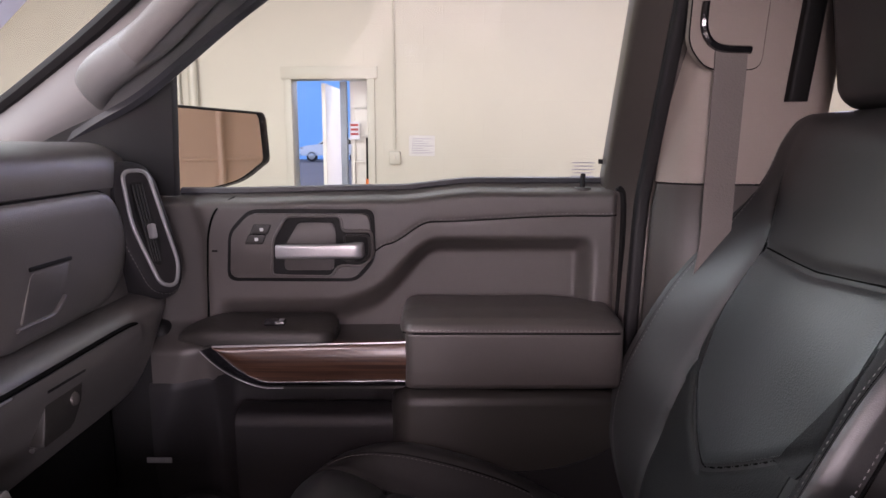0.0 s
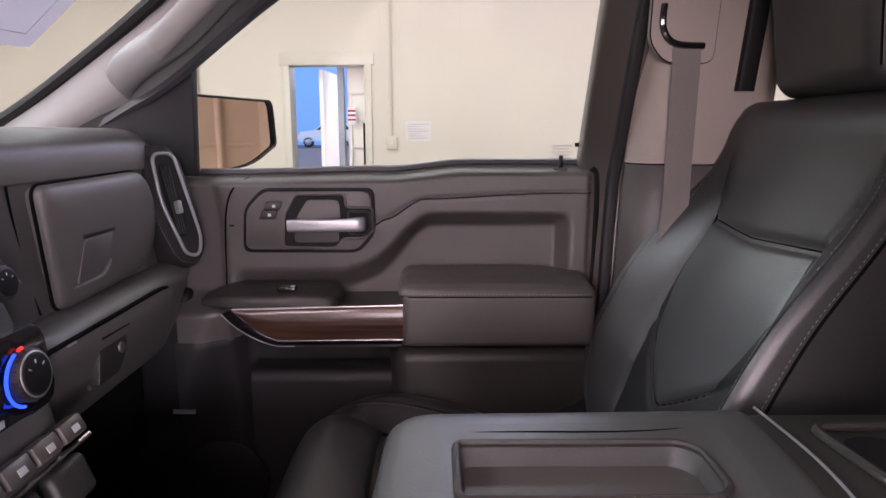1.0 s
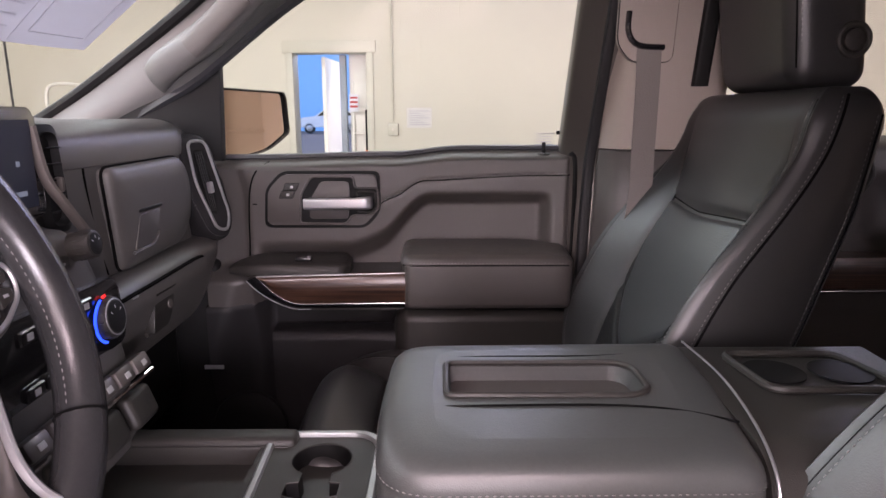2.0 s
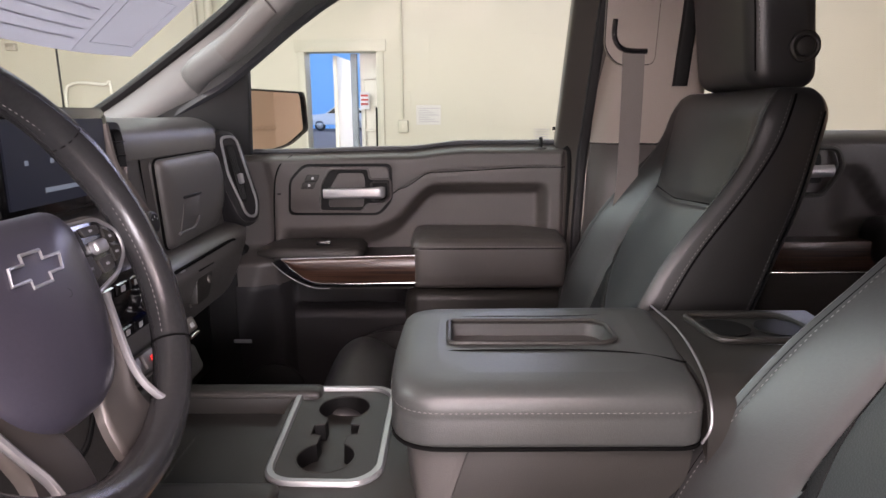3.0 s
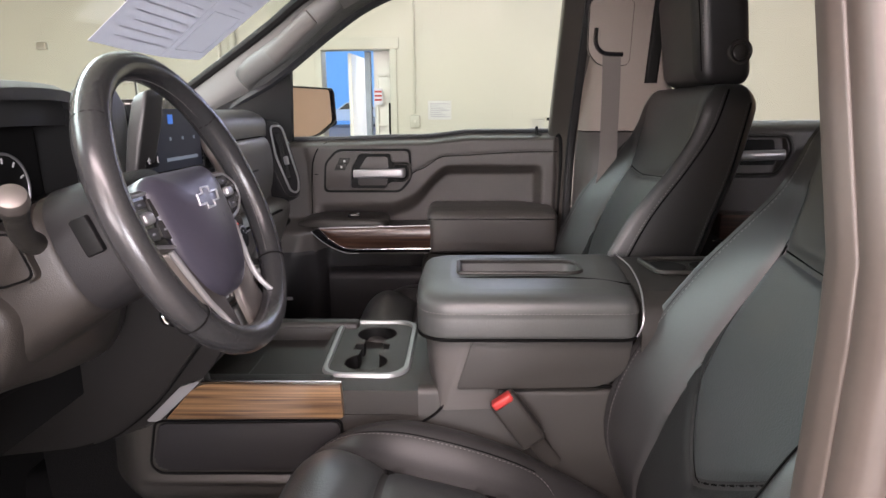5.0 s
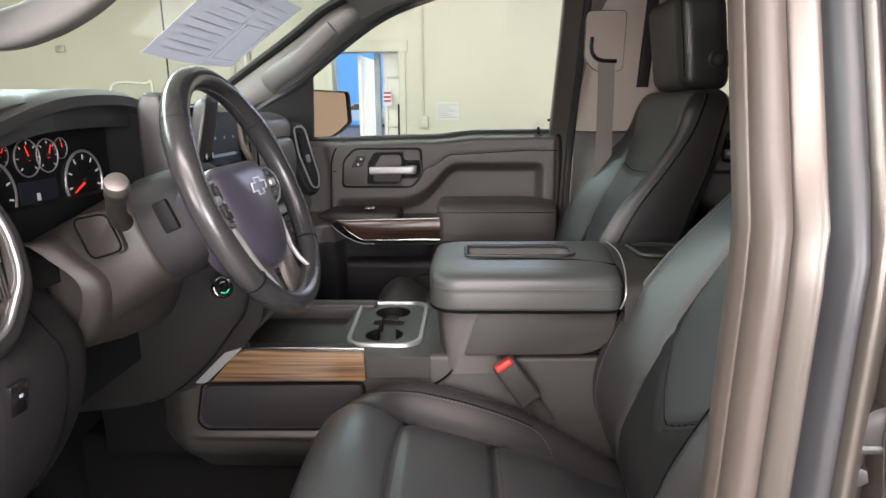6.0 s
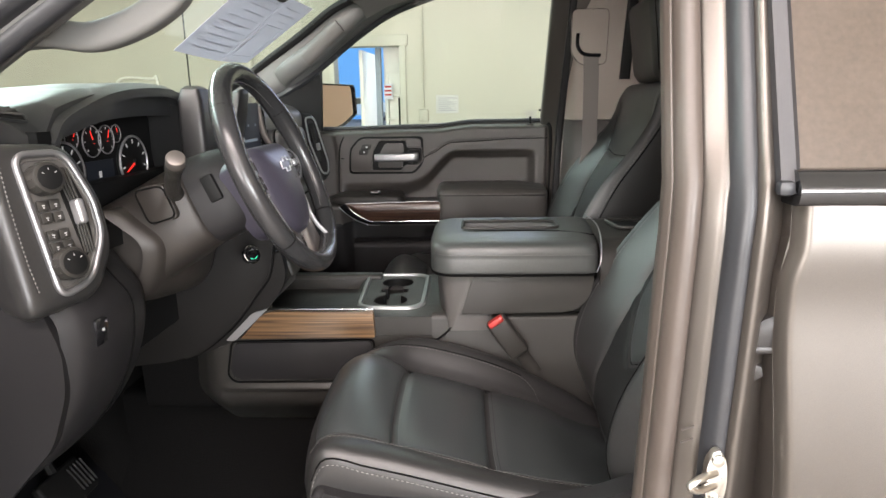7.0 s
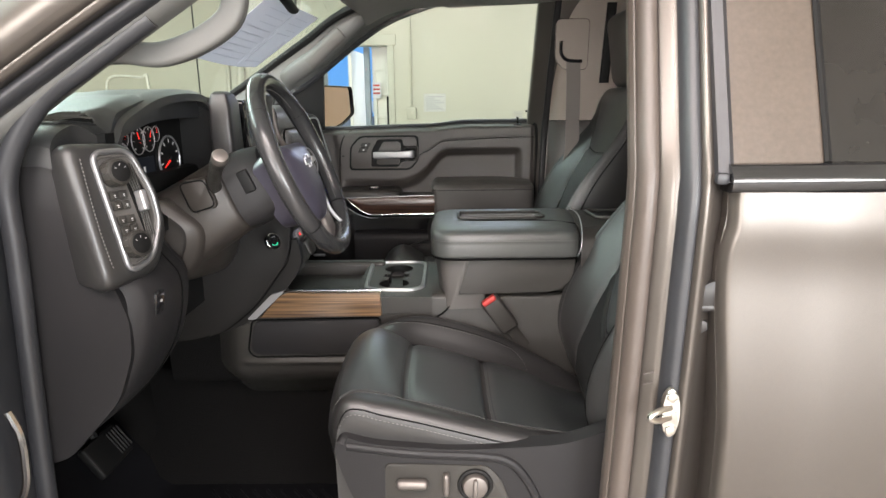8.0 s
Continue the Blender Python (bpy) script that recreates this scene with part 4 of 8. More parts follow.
part("armrest", loft(rings), DOORSKIN, pdoor, "padded black armrest", sharp=45)
stitches([(x, 0.6398 + 0.012 * (1 - sstep(-0.056, -0.030, x)), 1.2235) for x in lin(-0.050, 0.306, 60)], pdoor, 0.0075)
seam([(x, 0.6405 + 0.012 * (1 - sstep(-0.056, -0.030, x)), 1.2178) for x in lin(-0.052, 0.308, 40)], pdoor, 0.0014)


def wood_low(x):
    return 1.1285 + 0.002 * sstep(-0.28, -0.05, x) + 0.0615 * max(0.0, min(1.0, (-0.282 - x) / 0.092)) ** 1.7


def wood_pt(x, s):
    lo, hi = wood_low(x), 1.1895 + 0.008 * (x + 0.374) / 0.33
    return (x, 0.662 - 0.012 * math.sin(math.pi * (0.12 + 0.80 * (1 - s) ** 0.8)), lo + (hi - lo) * s)


part("wood_strip", sheet(wood_pt, lin(-0.373, -0.044, 60), lin(0, 1, 14), (0, 0.02, 0)), WOODSHADE, pdoor, "brown open-grain wood strip, darkened for the dim light on it", sharp=60)
part("chrome_line", tube([V(wood_pt(x, 0)) + V((0, -0.001, -0.001)) for x in lin(-0.374, -0.044, 60)], 0.0010, 6), CHROME, pdoor, "bright chrome edge")
part("chrome_line", tube([V(wood_pt(x, 1)) + V((0, -0.001, 0.001)) for x in lin(-0.374, -0.044, 20)], 0.0017, 6), SATIN, pdoor, "bright satin edge")
part("strip_end", sheet(lambda x, s: V(wood_pt(x, 0)) + V((-0.026 * s * sstep(-0.26, -0.36, x), 0.010 * s * s, -0.011 * s - 0.004 * s * sstep(-0.36, -0.28, x))), lin(-0.374, -0.05, 50), lin(0, 1, 5), (0, 0.02, 0)), PIANO, pdoor, "gloss black bevel below the wood")
part("bevel_line", tube([V(wood_pt(x, 0)) + V((-0.026 * sstep(-0.26, -0.36, x), 0.009, -0.0115 - 0.004 * sstep(-0.36, -0.28, x))) for x in lin(-0.374, -0.26, 30)], 0.0008, 6), SATIN, pdoor)
part("strip_backing", slab(rounded([(-0.40, 1.187), (-0.30, 1.112), (-0.05, 1.112), (-0.05, 1.194), (-0.2, 1.193)], 0.01), "y", 0.668, 0.79), PLASTIC, pdoor)
part("switch_pod", loft([[V((x, 0.70 + (y - 0.70) * k, 1.195 + (z - 1.195) * k)) for y, z in rounded([(0.655, 1.190), (0.662, 1.216), (0.765, 1.224), (0.785, 1.18)], 0.01, 3)] for x, k in ((-0.440, 0.45), (-0.425, 0.66), (-0.400, 0.90), (-0.375, 1.0), (-0.20, 1.0), (-0.185, 0.93), (-0.174, 0.66), (-0.171, 0.3))]), PLASTIC, pdoor, "black switch pod")
part("window_switch", rbox((-0.275, 0.69, 1.224), (0.036, 0.022, 0.010), 0.004, 2), PIANO, pdoor)
# small satin chip stands in for a highlight on the switch
part("switch_glint", rbox((-0.262, 0.684, 1.2305), (0.008, 0.010, 0.002), 0.0008), SATIN, pdoor)
LEDGE = rounded([(0.672, 0.70), (0.655, 1.088), (0.660, 1.098), (0.680, 1.110), (0.77, 1.112), (0.80, 0.70)], 0.005, 4)
# the pocket's darker plastics carry the shade below the armrest
part("pocket_ledge", loft([[V((x + 0.05 * max(0, z - 1.03) * e, 0.78 + (y - 0.78) * k, z if z < 1.0 else 1.0 + (z - 1.0) * (0.4 + 0.6 * k))) for y, z in LEDGE] for x, k, e in ((-0.082, 0.40, 1), (-0.076, 0.65, 1), (-0.064, 0.88, 1), (-0.050, 0.98, 0.5), (-0.040, 1.0, 0), (0.05, 1.0, 0), (0.300, 1.0, 0), (0.310, 0.97, 0), (0.318, 0.8, 0))]), PLASTIC, pdoor, "moulded map pocket below the armrest", sharp=50)
part("pocket_front", loft([[V((x, y, z)) for y, z in rounded([(0.718, 0.62), (0.705, 1.030), (0.716, 1.046), (0.77, 1.050), (0.79, 0.62)], 0.008, 3)] for x in (-0.36, -0.34, -0.13, -0.07)]), TRIMSHADE, pdoor)
part("speaker_grille", disc((-0.42, 0.700, 0.82), (0, -1, 0), 0.085, 0.012, 32, 0.005), BLACK, pdoor)

# ---- passenger's side mirror ----
mir = thing("side_mirror", (-0.52, 0.95, 1.40), "black folding side mirror with a wide rectangular glass", "wing mirror")
MI, MO = V((-0.565, 0.915, 0)), V((-0.425, 1.235, 0))
md = (MO - MI).normalized()
mn = V((md.y, -md.x, 0))


def mirror_ring(d, k):
    pts = rounded([(0.0, 1.425), (0.0, 1.610), (0.336, 1.607), (0.346, 1.592), (0.356, 1.487), (0.26, 1.440), (0.15, 1.425)], [0.012, 0.012, 0.008, 0.008, 0.014, 0.04, 0.03], 5)
    return [MI + md * (0.175 + (u - 0.175) * k) + V((0, 0, 1.515 + (z - 1.515) * k)) + mn * d for u, z in pts]


part("housing", loft([mirror_ring(-0.16, 0.55), mirror_ring(-0.13, 0.8), mirror_ring(-0.06, 0.98), mirror_ring(0.0, 1.0), mirror_ring(0.006, 0.985), mirror_ring(0.004, 0.955), mirror_ring(-0.012, 0.945)]), PIANO, mir, "gloss black mirror shell")
mg = loft([mirror_ring(-0.008, 0.93), mirror_ring(-0.004, 0.93)])
part("mirror_glass", mg, MIRROR, mir, "silvered mirror glass")
part("arm", rbox((-0.60, 0.88, 1.45), (0.07, 0.12, 0.06), 0.02, 3), BLACK, mir)

# ================= passenger's rear door =================
rdoor = thing("rear_passenger_door", (1.1, 0.80, 0.9), "closed rear passenger door with dark trim and a wood strip", "car door")


def rear_panel(x, z):
    y = 0.772 + 0.05 * sstep(1.465, 1.49, z)
    line = 1.405 - 0.10 * sstep(1.06, 1.16, x)
    y += 0.03 * sstep(0, 0.03, line - z) * sstep(1.0, 1.08, x) * sstep(1.22, 1.26, z)
    return y


part("door_trim", sheet(lambda x, z: (x, rear_panel(x, z), z), lin(0.60, 1.60, 60), lin(0.60, 1.488, 70), (0, 0.03, 0)), DOORSKIN, rdoor, "moulded charcoal door trim", sharp=60)
part("outer_skin", sheet(lambda x, z: (x, 0.86 - tumble(z), z), lin(0.36, 1.70, 8), lin(0.50, 1.43, 12), (0, 0.01, 0)), PAINT, rdoor)
part("bezel_rim", tube([(x, 0.752, z) for x, z in rounded([(0.82, 1.33), (0.82, 1.448), (1.0, 1.448), (1.02, 1.40), (0.975, 1.33)], 0.02, 5)], 0.007, 8, closed=True), PLASTIC, rdoor)
part("handle_cup", slab(rounded([(0.86, 1.36), (0.86, 1.435), (0.96, 1.435), (0.97, 1.36)], 0.012), "y", 0.752, 0.772), BLACK, rdoor)
part("door_handle", tube([(0.85, 0.735, 1.388), (0.90, 0.728, 1.39), (0.985, 0.735, 1.392)], 0.015, 12, flat=0.009, up=(0, 1, 0)), SATIN, rdoor, "satin silver release lever")
part("wood_strip", slab(rounded([(0.80, 1.15), (0.80, 1.222), (1.25, 1.222), (1.25, 1.15)], 0.006), "y", 0.69, 0.76, 0.004), WOODSHADE, rdoor, "brown wood strip, darkened for the dim light on it")
part("chrome_line", tube([(0.78, 0.69, 1.144), (1.26, 0.69, 1.146)], 0.0022, 6), CHROME, rdoor, "bright chrome edge")
part("armrest", rbox((1.30, 0.71, 1.22), (0.45, 0.12, 0.12), 0.035, 4), LEATHER, rdoor, "padded black armrest")
rp = part("window_pane", sheet(lambda x, z: (x, 0.822 - 0.33 * (z - 1.43), z), lin(0.60, 1.65, 4), lin(1.46, 1.90, 6), (0, 0.004, 0)), GLASS, rdoor)
rp.visible_shadow = False

# ================= driver's rear door, closed =================
ddoor = thing("rear_driver_door", (0.9, -0.86, 0.9), "closed rear driver's side door in pewter metallic paint", "car door")


def skin(x, z):
    y = 0.822 - tumble(z) + 0.020 * sstep(1.36, 1.05, z) + 0.012 * sstep(0.40, 0.55, x)
    y += 0.005 * math.exp(-((z - 1.36) / 0.04) ** 2)
    y -= 0.03 * sstep(0.9, 0.62, z)
    return -y


def edge_x(z):
    return 0.391 - 0.008 * sstep(1.365, 1.332, z) + 0.013 * sstep(1.30, 1.05, z)


part("door_skin", sheet(lambda s, z: (edge_x(z) + 1.25 * s ** 1.6, skin(edge_x(z) + 1.25 * s ** 1.6, z) + 0.020 * (1 - sstep(0, 0.06, s)) ** 2, z), lin(0, 1, 50), lin(0.46, 1.412, 60), (0.0, 0.03, 0)), PAINT, ddoor, "pewter metallic door skin", sharp=60)
part("door_edge", sheet(lambda z, w: (edge_x(z) + 0.004 * w, skin(0.39, z) + 0.018 + 0.10 * w, z), lin(0.46, 1.41, 30), lin(0, 1, 4), (0.01, 0, 0)), PAINT, ddoor)
part("belt_moulding", loft([[V((x, -0.822 + y, z)) for y, z in rounded([(0.03, 1.412), (-0.010, 1.412), (-0.014, 1.430), (0.0, 1.449), (0.03, 1.449)], 0.006, 3)] for x in (0.384, 0.386, 1.0, 1.6)]), PIANO, ddoor, "dark gloss belt moulding")
part("pillar_applique", sheet(lambda x, z: (x, -0.822 + 0.010 + 0.36 * (z - 1.42), z), lin(0.386, 0.520, 6), lin(1.449, 1.86, 10), (0, 0.02, 0)), material("applique_brown_gloss", (0.060, 0.047, 0.037), 0.30, coat=0.15, grain=0.6, grain_scale=140, blot=0.2), ddoor, "dark gloss pillar cover")
part("window_seal", loft([[V((0.362 + d + 0.4 * lean(z), -0.822 + 0.36 * (z - 1.42) + w, z)) for d, w in ((0, 0.02), (0.003, -0.002), (0.018, -0.004), (0.026, 0.004), (0.026, 0.03))] for z in lin(1.425, 1.86, 12)]), RUBBER, ddoor, "grey rubber window seal")
part("seal_foot", rbox((0.375, -0.820, 1.430), (0.018, 0.014, 0.016), 0.005, 2), RUBBER, ddoor)
rp = part("window_pane", sheet(lambda x, z: (x, -0.822 + 0.016 + 0.36 * (z - 1.42), z), lin(0.518, 1.55, 4), lin(1.445, 1.86, 6), (0, 0.004, 0)), material("privacy_glass", (0.012, 0.011, 0.010), 0.03, coat=0.0, spec=0.35, rough_var=0.01), ddoor, "dark privacy glass")
part("glass_edge_strip", tube([(0.521, -0.814 + 0.36 * (z - 1.42), z) for z in (1.449, 1.86)], 0.005, 6), BLACK, ddoor)
HINGEDARK = material("dark_hinge_steel", (0.016, 0.015, 0.015), 0.40, metal=0.0, grain=0.4, grain_scale=300, blot=0.2)
hg = part("door_hinge", slab(rounded([(0.410, 1.242), (0.358, 1.244), (0.357, 1.266), (0.372, 1.282), (0.412, 1.294)], 0.008, 4), "y", -0.808, -0.790, 0.004), HINGEDARK, ddoor, "dark painted hinge leaf")
part("hinge_plate", rbox((0.380, -0.800, 1.246), (0.046, 0.02, 0.010), 0.004), HINGEDARK, hg, "dark steel hinge foot")
part("bolt", disc((0.374, -0.792, 1.217), (-0.4, -1, 0), 0.011, 0.012, 6, 0.002), HINGEDARK, hg)
stk = thing("door_striker", (0.335, -0.80, 1.10), "zinc plated door striker on the jamb", "striker")
part("striker_plate", slab([(0.3300 + 0.0125 * math.cos(a), 1.092 + 0.038 * math.sin(a)) for a in lin(0, 2 * math.pi, 25)[:-1]], "y", -0.824, -0.812, 0.002), STEEL, stk)
part("striker_loop", tube(spline([(0.329, -0.823, 1.102), (0.306, -0.836, 1.101), (0.295, -0.840, 1.094), (0.306, -0.836, 1.087), (0.329, -0.823, 1.086)], 5), 0.0045, 10), STEEL, stk)
for z in (1.066, 1.118):
    part("screw", disc((0.3300, -0.823, z), (0, -1, 0), 0.0075, 0.005, 14, 0.002), STEEL, stk)
tag_ = thing("jamb_label", (0.305, -0.79, 1.14), "small pale sticker on the door jamb", "sticker")
for dz in (-0.008, 0.008):
    part("sticker_line", rbox((0.306, -0.7945, 1.135 + dz), (0.026, 0.001, 0.0022), 0, turn=(0, 0, 28)), GUNMETAL, tag_)
# ================= front seats =================
# heights and depths of the seat's lines, along x for the cushion and along z for the backrest
CENTRE_TOP = [(-0.228, 0.945), (-0.224, 0.975), (-0.216, 1.002), (-0.20, 1.026), (-0.175, 1.045), (-0.15, 1.050), (-0.11, 1.034), (-0.076, 1.014), (0.0, 0.988), (0.08, 0.963), (0.14, 0.943), (0.20, 0.920), (0.26, 0.892), (0.34, 0.862)]
OUTER_SEAM = [(-0.228, 0.940), (-0.224, 0.965), (-0.216, 0.988), (-0.20, 1.008), (-0.178, 1.020), (-0.14, 1.019), (-0.081, 1.007), (0.01, 0.982), (0.133, 0.951), (0.20, 0.940), (0.267, 0.932), (0.34, 0.922)]
OUTER_EDGE = [(-0.228, 0.955), (-0.224, 0.985), (-0.216, 1.010), (-0.204, 1.027), (-0.18, 1.030), (-0.14, 1.019), (-0.076, 1.005), (0.068, 0.970), (0.18, 0.946), (0.26, 0.938), (0.34, 0.930)]
INNER_SEAM = [(-0.228, 0.935), (-0.224, 0.958), (-0.216, 0.980), (-0.20, 0.998), (-0.175, 1.011), (-0.153, 1.013), (-0.12, 1.002), (-0.076, 0.981), (0.08, 0.939), (0.186, 0.906), (0.254, 0.872), (0.34, 0.845)]
INNER_CREST = [(-0.228, 0.930), (-0.224, 0.952), (-0.216, 0.970), (-0.20, 0.987), (-0.16, 1.008), (-0.113, 1.020), (-0.07, 1.022), (-0.031, 1.016), (0.04, 0.998), (0.119, 0.970), (0.188, 0.934), (0.266, 0.892), (0.34, 0.850)]
SEAM_OUT, SEAM_IN = 0.765, 0.56
BOLSTER_X = [(0.88, 0.345), (0.95, 0.318), (1.05, 0.300), (1.13, 0.308), (1.21, 0.340), (1.305, 0.392), (1.414, 0.478), (1.48, 0.519), (1.54, 0.538), (1.60, 0.550)]
DRIVER_X = [(0.88, 0.345), (0.95, 0.308), (1.04, 0.279), (1.13, 0.291), (1.23, 0.341), (1.33, 0.411), (1.409, 0.480), (1.45, 0.514), (1.50, 0.540), (1.54, 0.552), (1.60, 0.562)]
HOLLOW = [(0.88, 0.0), (0.95, 0.003), (1.02, 0.028), (1.08, 0.055), (1.14, 0.067), (1.20, 0.071), (1.28, 0.066), (1.353, 0.053), (1.42, 0.030), (1.48, 0.012), (1.54, 0.002), (1.60, 0.0)]
BACK_X = [(0.88, 0.44), (1.0, 0.49), (1.23, 0.578), (1.31, 0.606), (1.40, 0.640), (1.48, 0.662), (1.54, 0.676), (1.60, 0.684)]
BACK_W = [(0.88, 0.235), (1.0, 0.250), (1.15, 0.258), (1.30, 0.254), (1.42, 0.242), (1.50, 0.232), (1.60, 0.222)]
TOP_Z = 1.574


def low_seam(a):
    return 1.105 + 0.085 * (a / 0.53) ** 1.2


def high_seam(a):
    return 1.368 + 0.012 * a


def rise(z):
    """0 below the shoulder of the backrest, 1 at its top, along a quarter circle."""
    q = max(0.0, min(1.0, (z - TOP_Z + 0.060) / 0.0605))
    return 1 - math.sqrt(1 - q * q)



def front_seat(name, cy, out, label, low, back_low, plain_side, edge_table, hollow_table, centre, crest):
    """out: +1 where the door is on the y+ side; low, back_low: how far the cushion and the back are lowered;
    plain_side: +1 where the flat edge of the cushion is on the door's side; edge_table, hollow_table: the bolster's edge and the
    depth of the centre behind it; centre: half width of the centre panel; crest: where the door-side bolster is highest."""
    st = thing(name, (0.05, cy, 0.62), label, "car seat", "front seats")
    W = 0.255
    side_s = out * plain_side

    def cushion(xh, u):
        a, door = abs(u), u * side_s > 0
        c = interp(CENTRE_TOP, xh)
        if door:
            z = c + (interp(OUTER_SEAM, xh) - c) * min(1, a / SEAM_OUT) ** 2.2
            t = max(0.0, (a - SEAM_OUT) / (1 - SEAM_OUT))
            z += (interp(OUTER_EDGE, xh) - interp(OUTER_SEAM, xh)) * t + 0.005 * math.sin(math.pi * t) - 0.010 * max(0.0, (t - 0.75) / 0.25) ** 2
            z -= 0.004 * math.exp(-((a - SEAM_OUT) / 0.016) ** 2)
        else:
            i, k = interp(INNER_SEAM, xh), interp(INNER_CREST, xh)
            z = c + (i - c) * min(1, a / SEAM_IN) ** 2.2
            z += (k - i) * sstep(SEAM_IN, 0.82, a) - 0.022 * max(0.0, (a - 0.82) / 0.18) ** 2
            z -= 0.005 * math.exp(-((a - SEAM_IN) / 0.016) ** 2)
        if a < (SEAM_OUT if door else SEAM_IN):
            for q in (-0.078, 0.080):
                z -= 0.007 * math.exp(-((xh - q) / 0.0075) ** 2) + 0.004 * math.exp(-((xh - q) / 0.03) ** 2)
        xf = -0.228 + 0.036 * a ** 4
        return V((xf + (xh + 0.228) * (0.34 - xf) / 0.568, cy + u * W, z - low))

    US = [-1, -0.99, -0.975] + lin(-0.96, 0.96, 65) + [0.975, 0.99, 1]
    FLOOR = 0.80 - low
    rings = []
    for xh in [-0.228, -0.2265, -0.224, -0.220, -0.214, -0.205] + lin(-0.195, 0.34, 72):
        top = [cushion(xh, u) for u in US]
        a, b = top[-1], top[0]
        tuck = lambda p: max(p.x, -0.192)
        rim = lambda p, s: [V((p.x, p.y + s * 0.003, p.z - 0.006)), V((p.x, p.y + s * 0.003, p.z - 0.03)), V((tuck(p), p.y - s * 0.006, FLOOR))]
        rings.append(top + rim(a, 1) + [V((tuck(a), cy + q * W, FLOOR)) for q in (0.5, 0, -0.5)] + rim(b, -1)[::-1])
    part("cushion", loft(rings), LEATHER, st, "black leather cushion with raised bolsters", sharp=50)
    XL = lin(-0.222, 0.32, 70)
    span = lin(-SEAM_IN + 0.02, SEAM_OUT - 0.02, 40)
    for x0, x1 in ((-0.205, -0.083), (-0.073, 0.075), (0.085, 0.32)):
        part("cushion_insert", sheet(lambda x, u: cushion(x, u * side_s) + V((0, 0, 0.0012)), lin(x0, x1, 20), span, (0, 0, -0.004)), LEATHER_INSERT, st, "perforated centre panel tinted grey-green for the cool sheen on it", sharp=60)
    lift = V((0, 0, 0.0008))
    seam([cushion(x, side_s * SEAM_OUT) for x in lin(-0.215, 0.33, 60)], st, 0.0014)
    stitches([cushion(x, side_s * (SEAM_OUT + 0.03)) + lift for x in lin(-0.222, 0.30, 80)], st, 0.0075)
    seam([cushion(x, -side_s * SEAM_IN) for x in lin(-0.215, 0.33, 60)], st, 0.0016)
    loop = [cushion(x, -side_s * 0.74) + lift for x in lin(-0.200, 0.150, 60)]
    loop += [cushion(0.150 + 0.042 * math.sin(b), -side_s * (0.74 - 0.16 * (1 - math.cos(b)))) + lift for b in lin(0.1, 1.57, 14)]
    stitches(loop, st, 0.0075)
    seam([cushion(x, -side_s * 0.755) + V((0, 0, -0.0002)) for x in lin(-0.200, 0.155, 60)], st, 0.0012)
    for s in (-1, 1):
        edge = [cushion(x, s) + V((0, s * 0.0015, -0.003)) for x in XL]
        seam(edge, st, 0.0015)
        stitches([p + V((0, s * 0.003, -0.009)) for p in edge], st, 0.0075)
    for q in (-0.078, 0.080):
        seam([cushion(q, u * side_s) + V((0, 0, 0.0002)) for u in lin(-SEAM_IN, SEAM_OUT, 30)], st, 0.0013)

    def inner(z):
        """Where the bolster's panel meets the centre, as a share of the half width."""
        return centre - 0.05 + 0.05 * sstep(1.0, 1.25, z) + (0.79 - centre) * sstep(1.345, 1.475, z) ** 1.3

    def back(z, u):
        """Front of the backrest; z before lowering."""
        a = abs(u)
        k = rise(z)
        i = inner(z)
        x = interp(edge_table, z)
        d = interp(hollow_table, z)
        top = crest if u * out > 0 else 0.965
        t = min(1.0, max(0.0, (a - i) / (top - i)))
        x += d * (1 - t) ** (1.6 if centre < 0.57 else 1.2)
        if u * out > 0 and crest < 0.9:
            low_part = sstep(1.40, 1.25, z)
            x += low_part * (0.040 * max(0.0, (a - crest) / (1 - crest)) ** 1.5 - 0.024 * t)
        x += 0.020 * max(0.0, (a - 0.955) / 0.045) ** 2 * (1 - 0.6 * k)
        x += 0.005 * math.exp(-((a - i) / 0.018) ** 2) * sstep(1.50, 1.44, z)
        x += 0.0025 * math.exp(-((a - 0.930) / 0.010) ** 2)
        if a < i:
            for q in (low_seam(a), high_seam(a)):
                x += 0.006 * math.exp(-((z - q) / 0.008) ** 2)
            x -= 0.010 * math.cos(a / i * math.pi / 2) * sstep(1.58, 1.45, z)
        x += 0.034 * k
        return V((x, cy + u * interp(BACK_W, z) * (1 - 0.13 * k), z - back_low))

    rings = []
    UB = [-1, -0.994, -0.987, -0.979, -0.97] + lin(-0.96, 0.96, 81) + [0.97, 0.979, 0.987, 0.994, 1]
    for z in lin(0.885, 1.530, 80) + [1.540, 1.550, 1.559, 1.566, 1.571, 1.5735]:
        k = rise(z)
        f = [back(z, u) for u in UB]
        w = interp(BACK_W, z) * (1 - 0.13 * k)
        xb = interp(BACK_X, z) - 0.060 * k
        b = [V((xb - 0.045 * abs(u) ** 6 * (1 - 0.75 * k), cy + u * w * (1.0 if abs(u) < 1 else 0.998), z - back_low)) for u in (1, 0.97, 0.92, 0.8, 0.5, 0, -0.5, -0.8, -0.92, -0.97, -1)]
        rings.append(f + b)
    part("backrest", loft(rings), LEATHER, st, "black leather backrest with side bolsters", sharp=50)
    flat = lambda q, u: V((0.0014, 0, 0))
    part("lower_insert", sheet(lambda q, u: back(0.97 + (low_seam(abs(u)) - 0.976) * q, u) - flat(q, u), lin(0, 1, 16), lin(0.06 - centre, centre - 0.06, 33), (0.004, 0, 0)), WEDGE, st, "dark perforated lower panel", sharp=60)
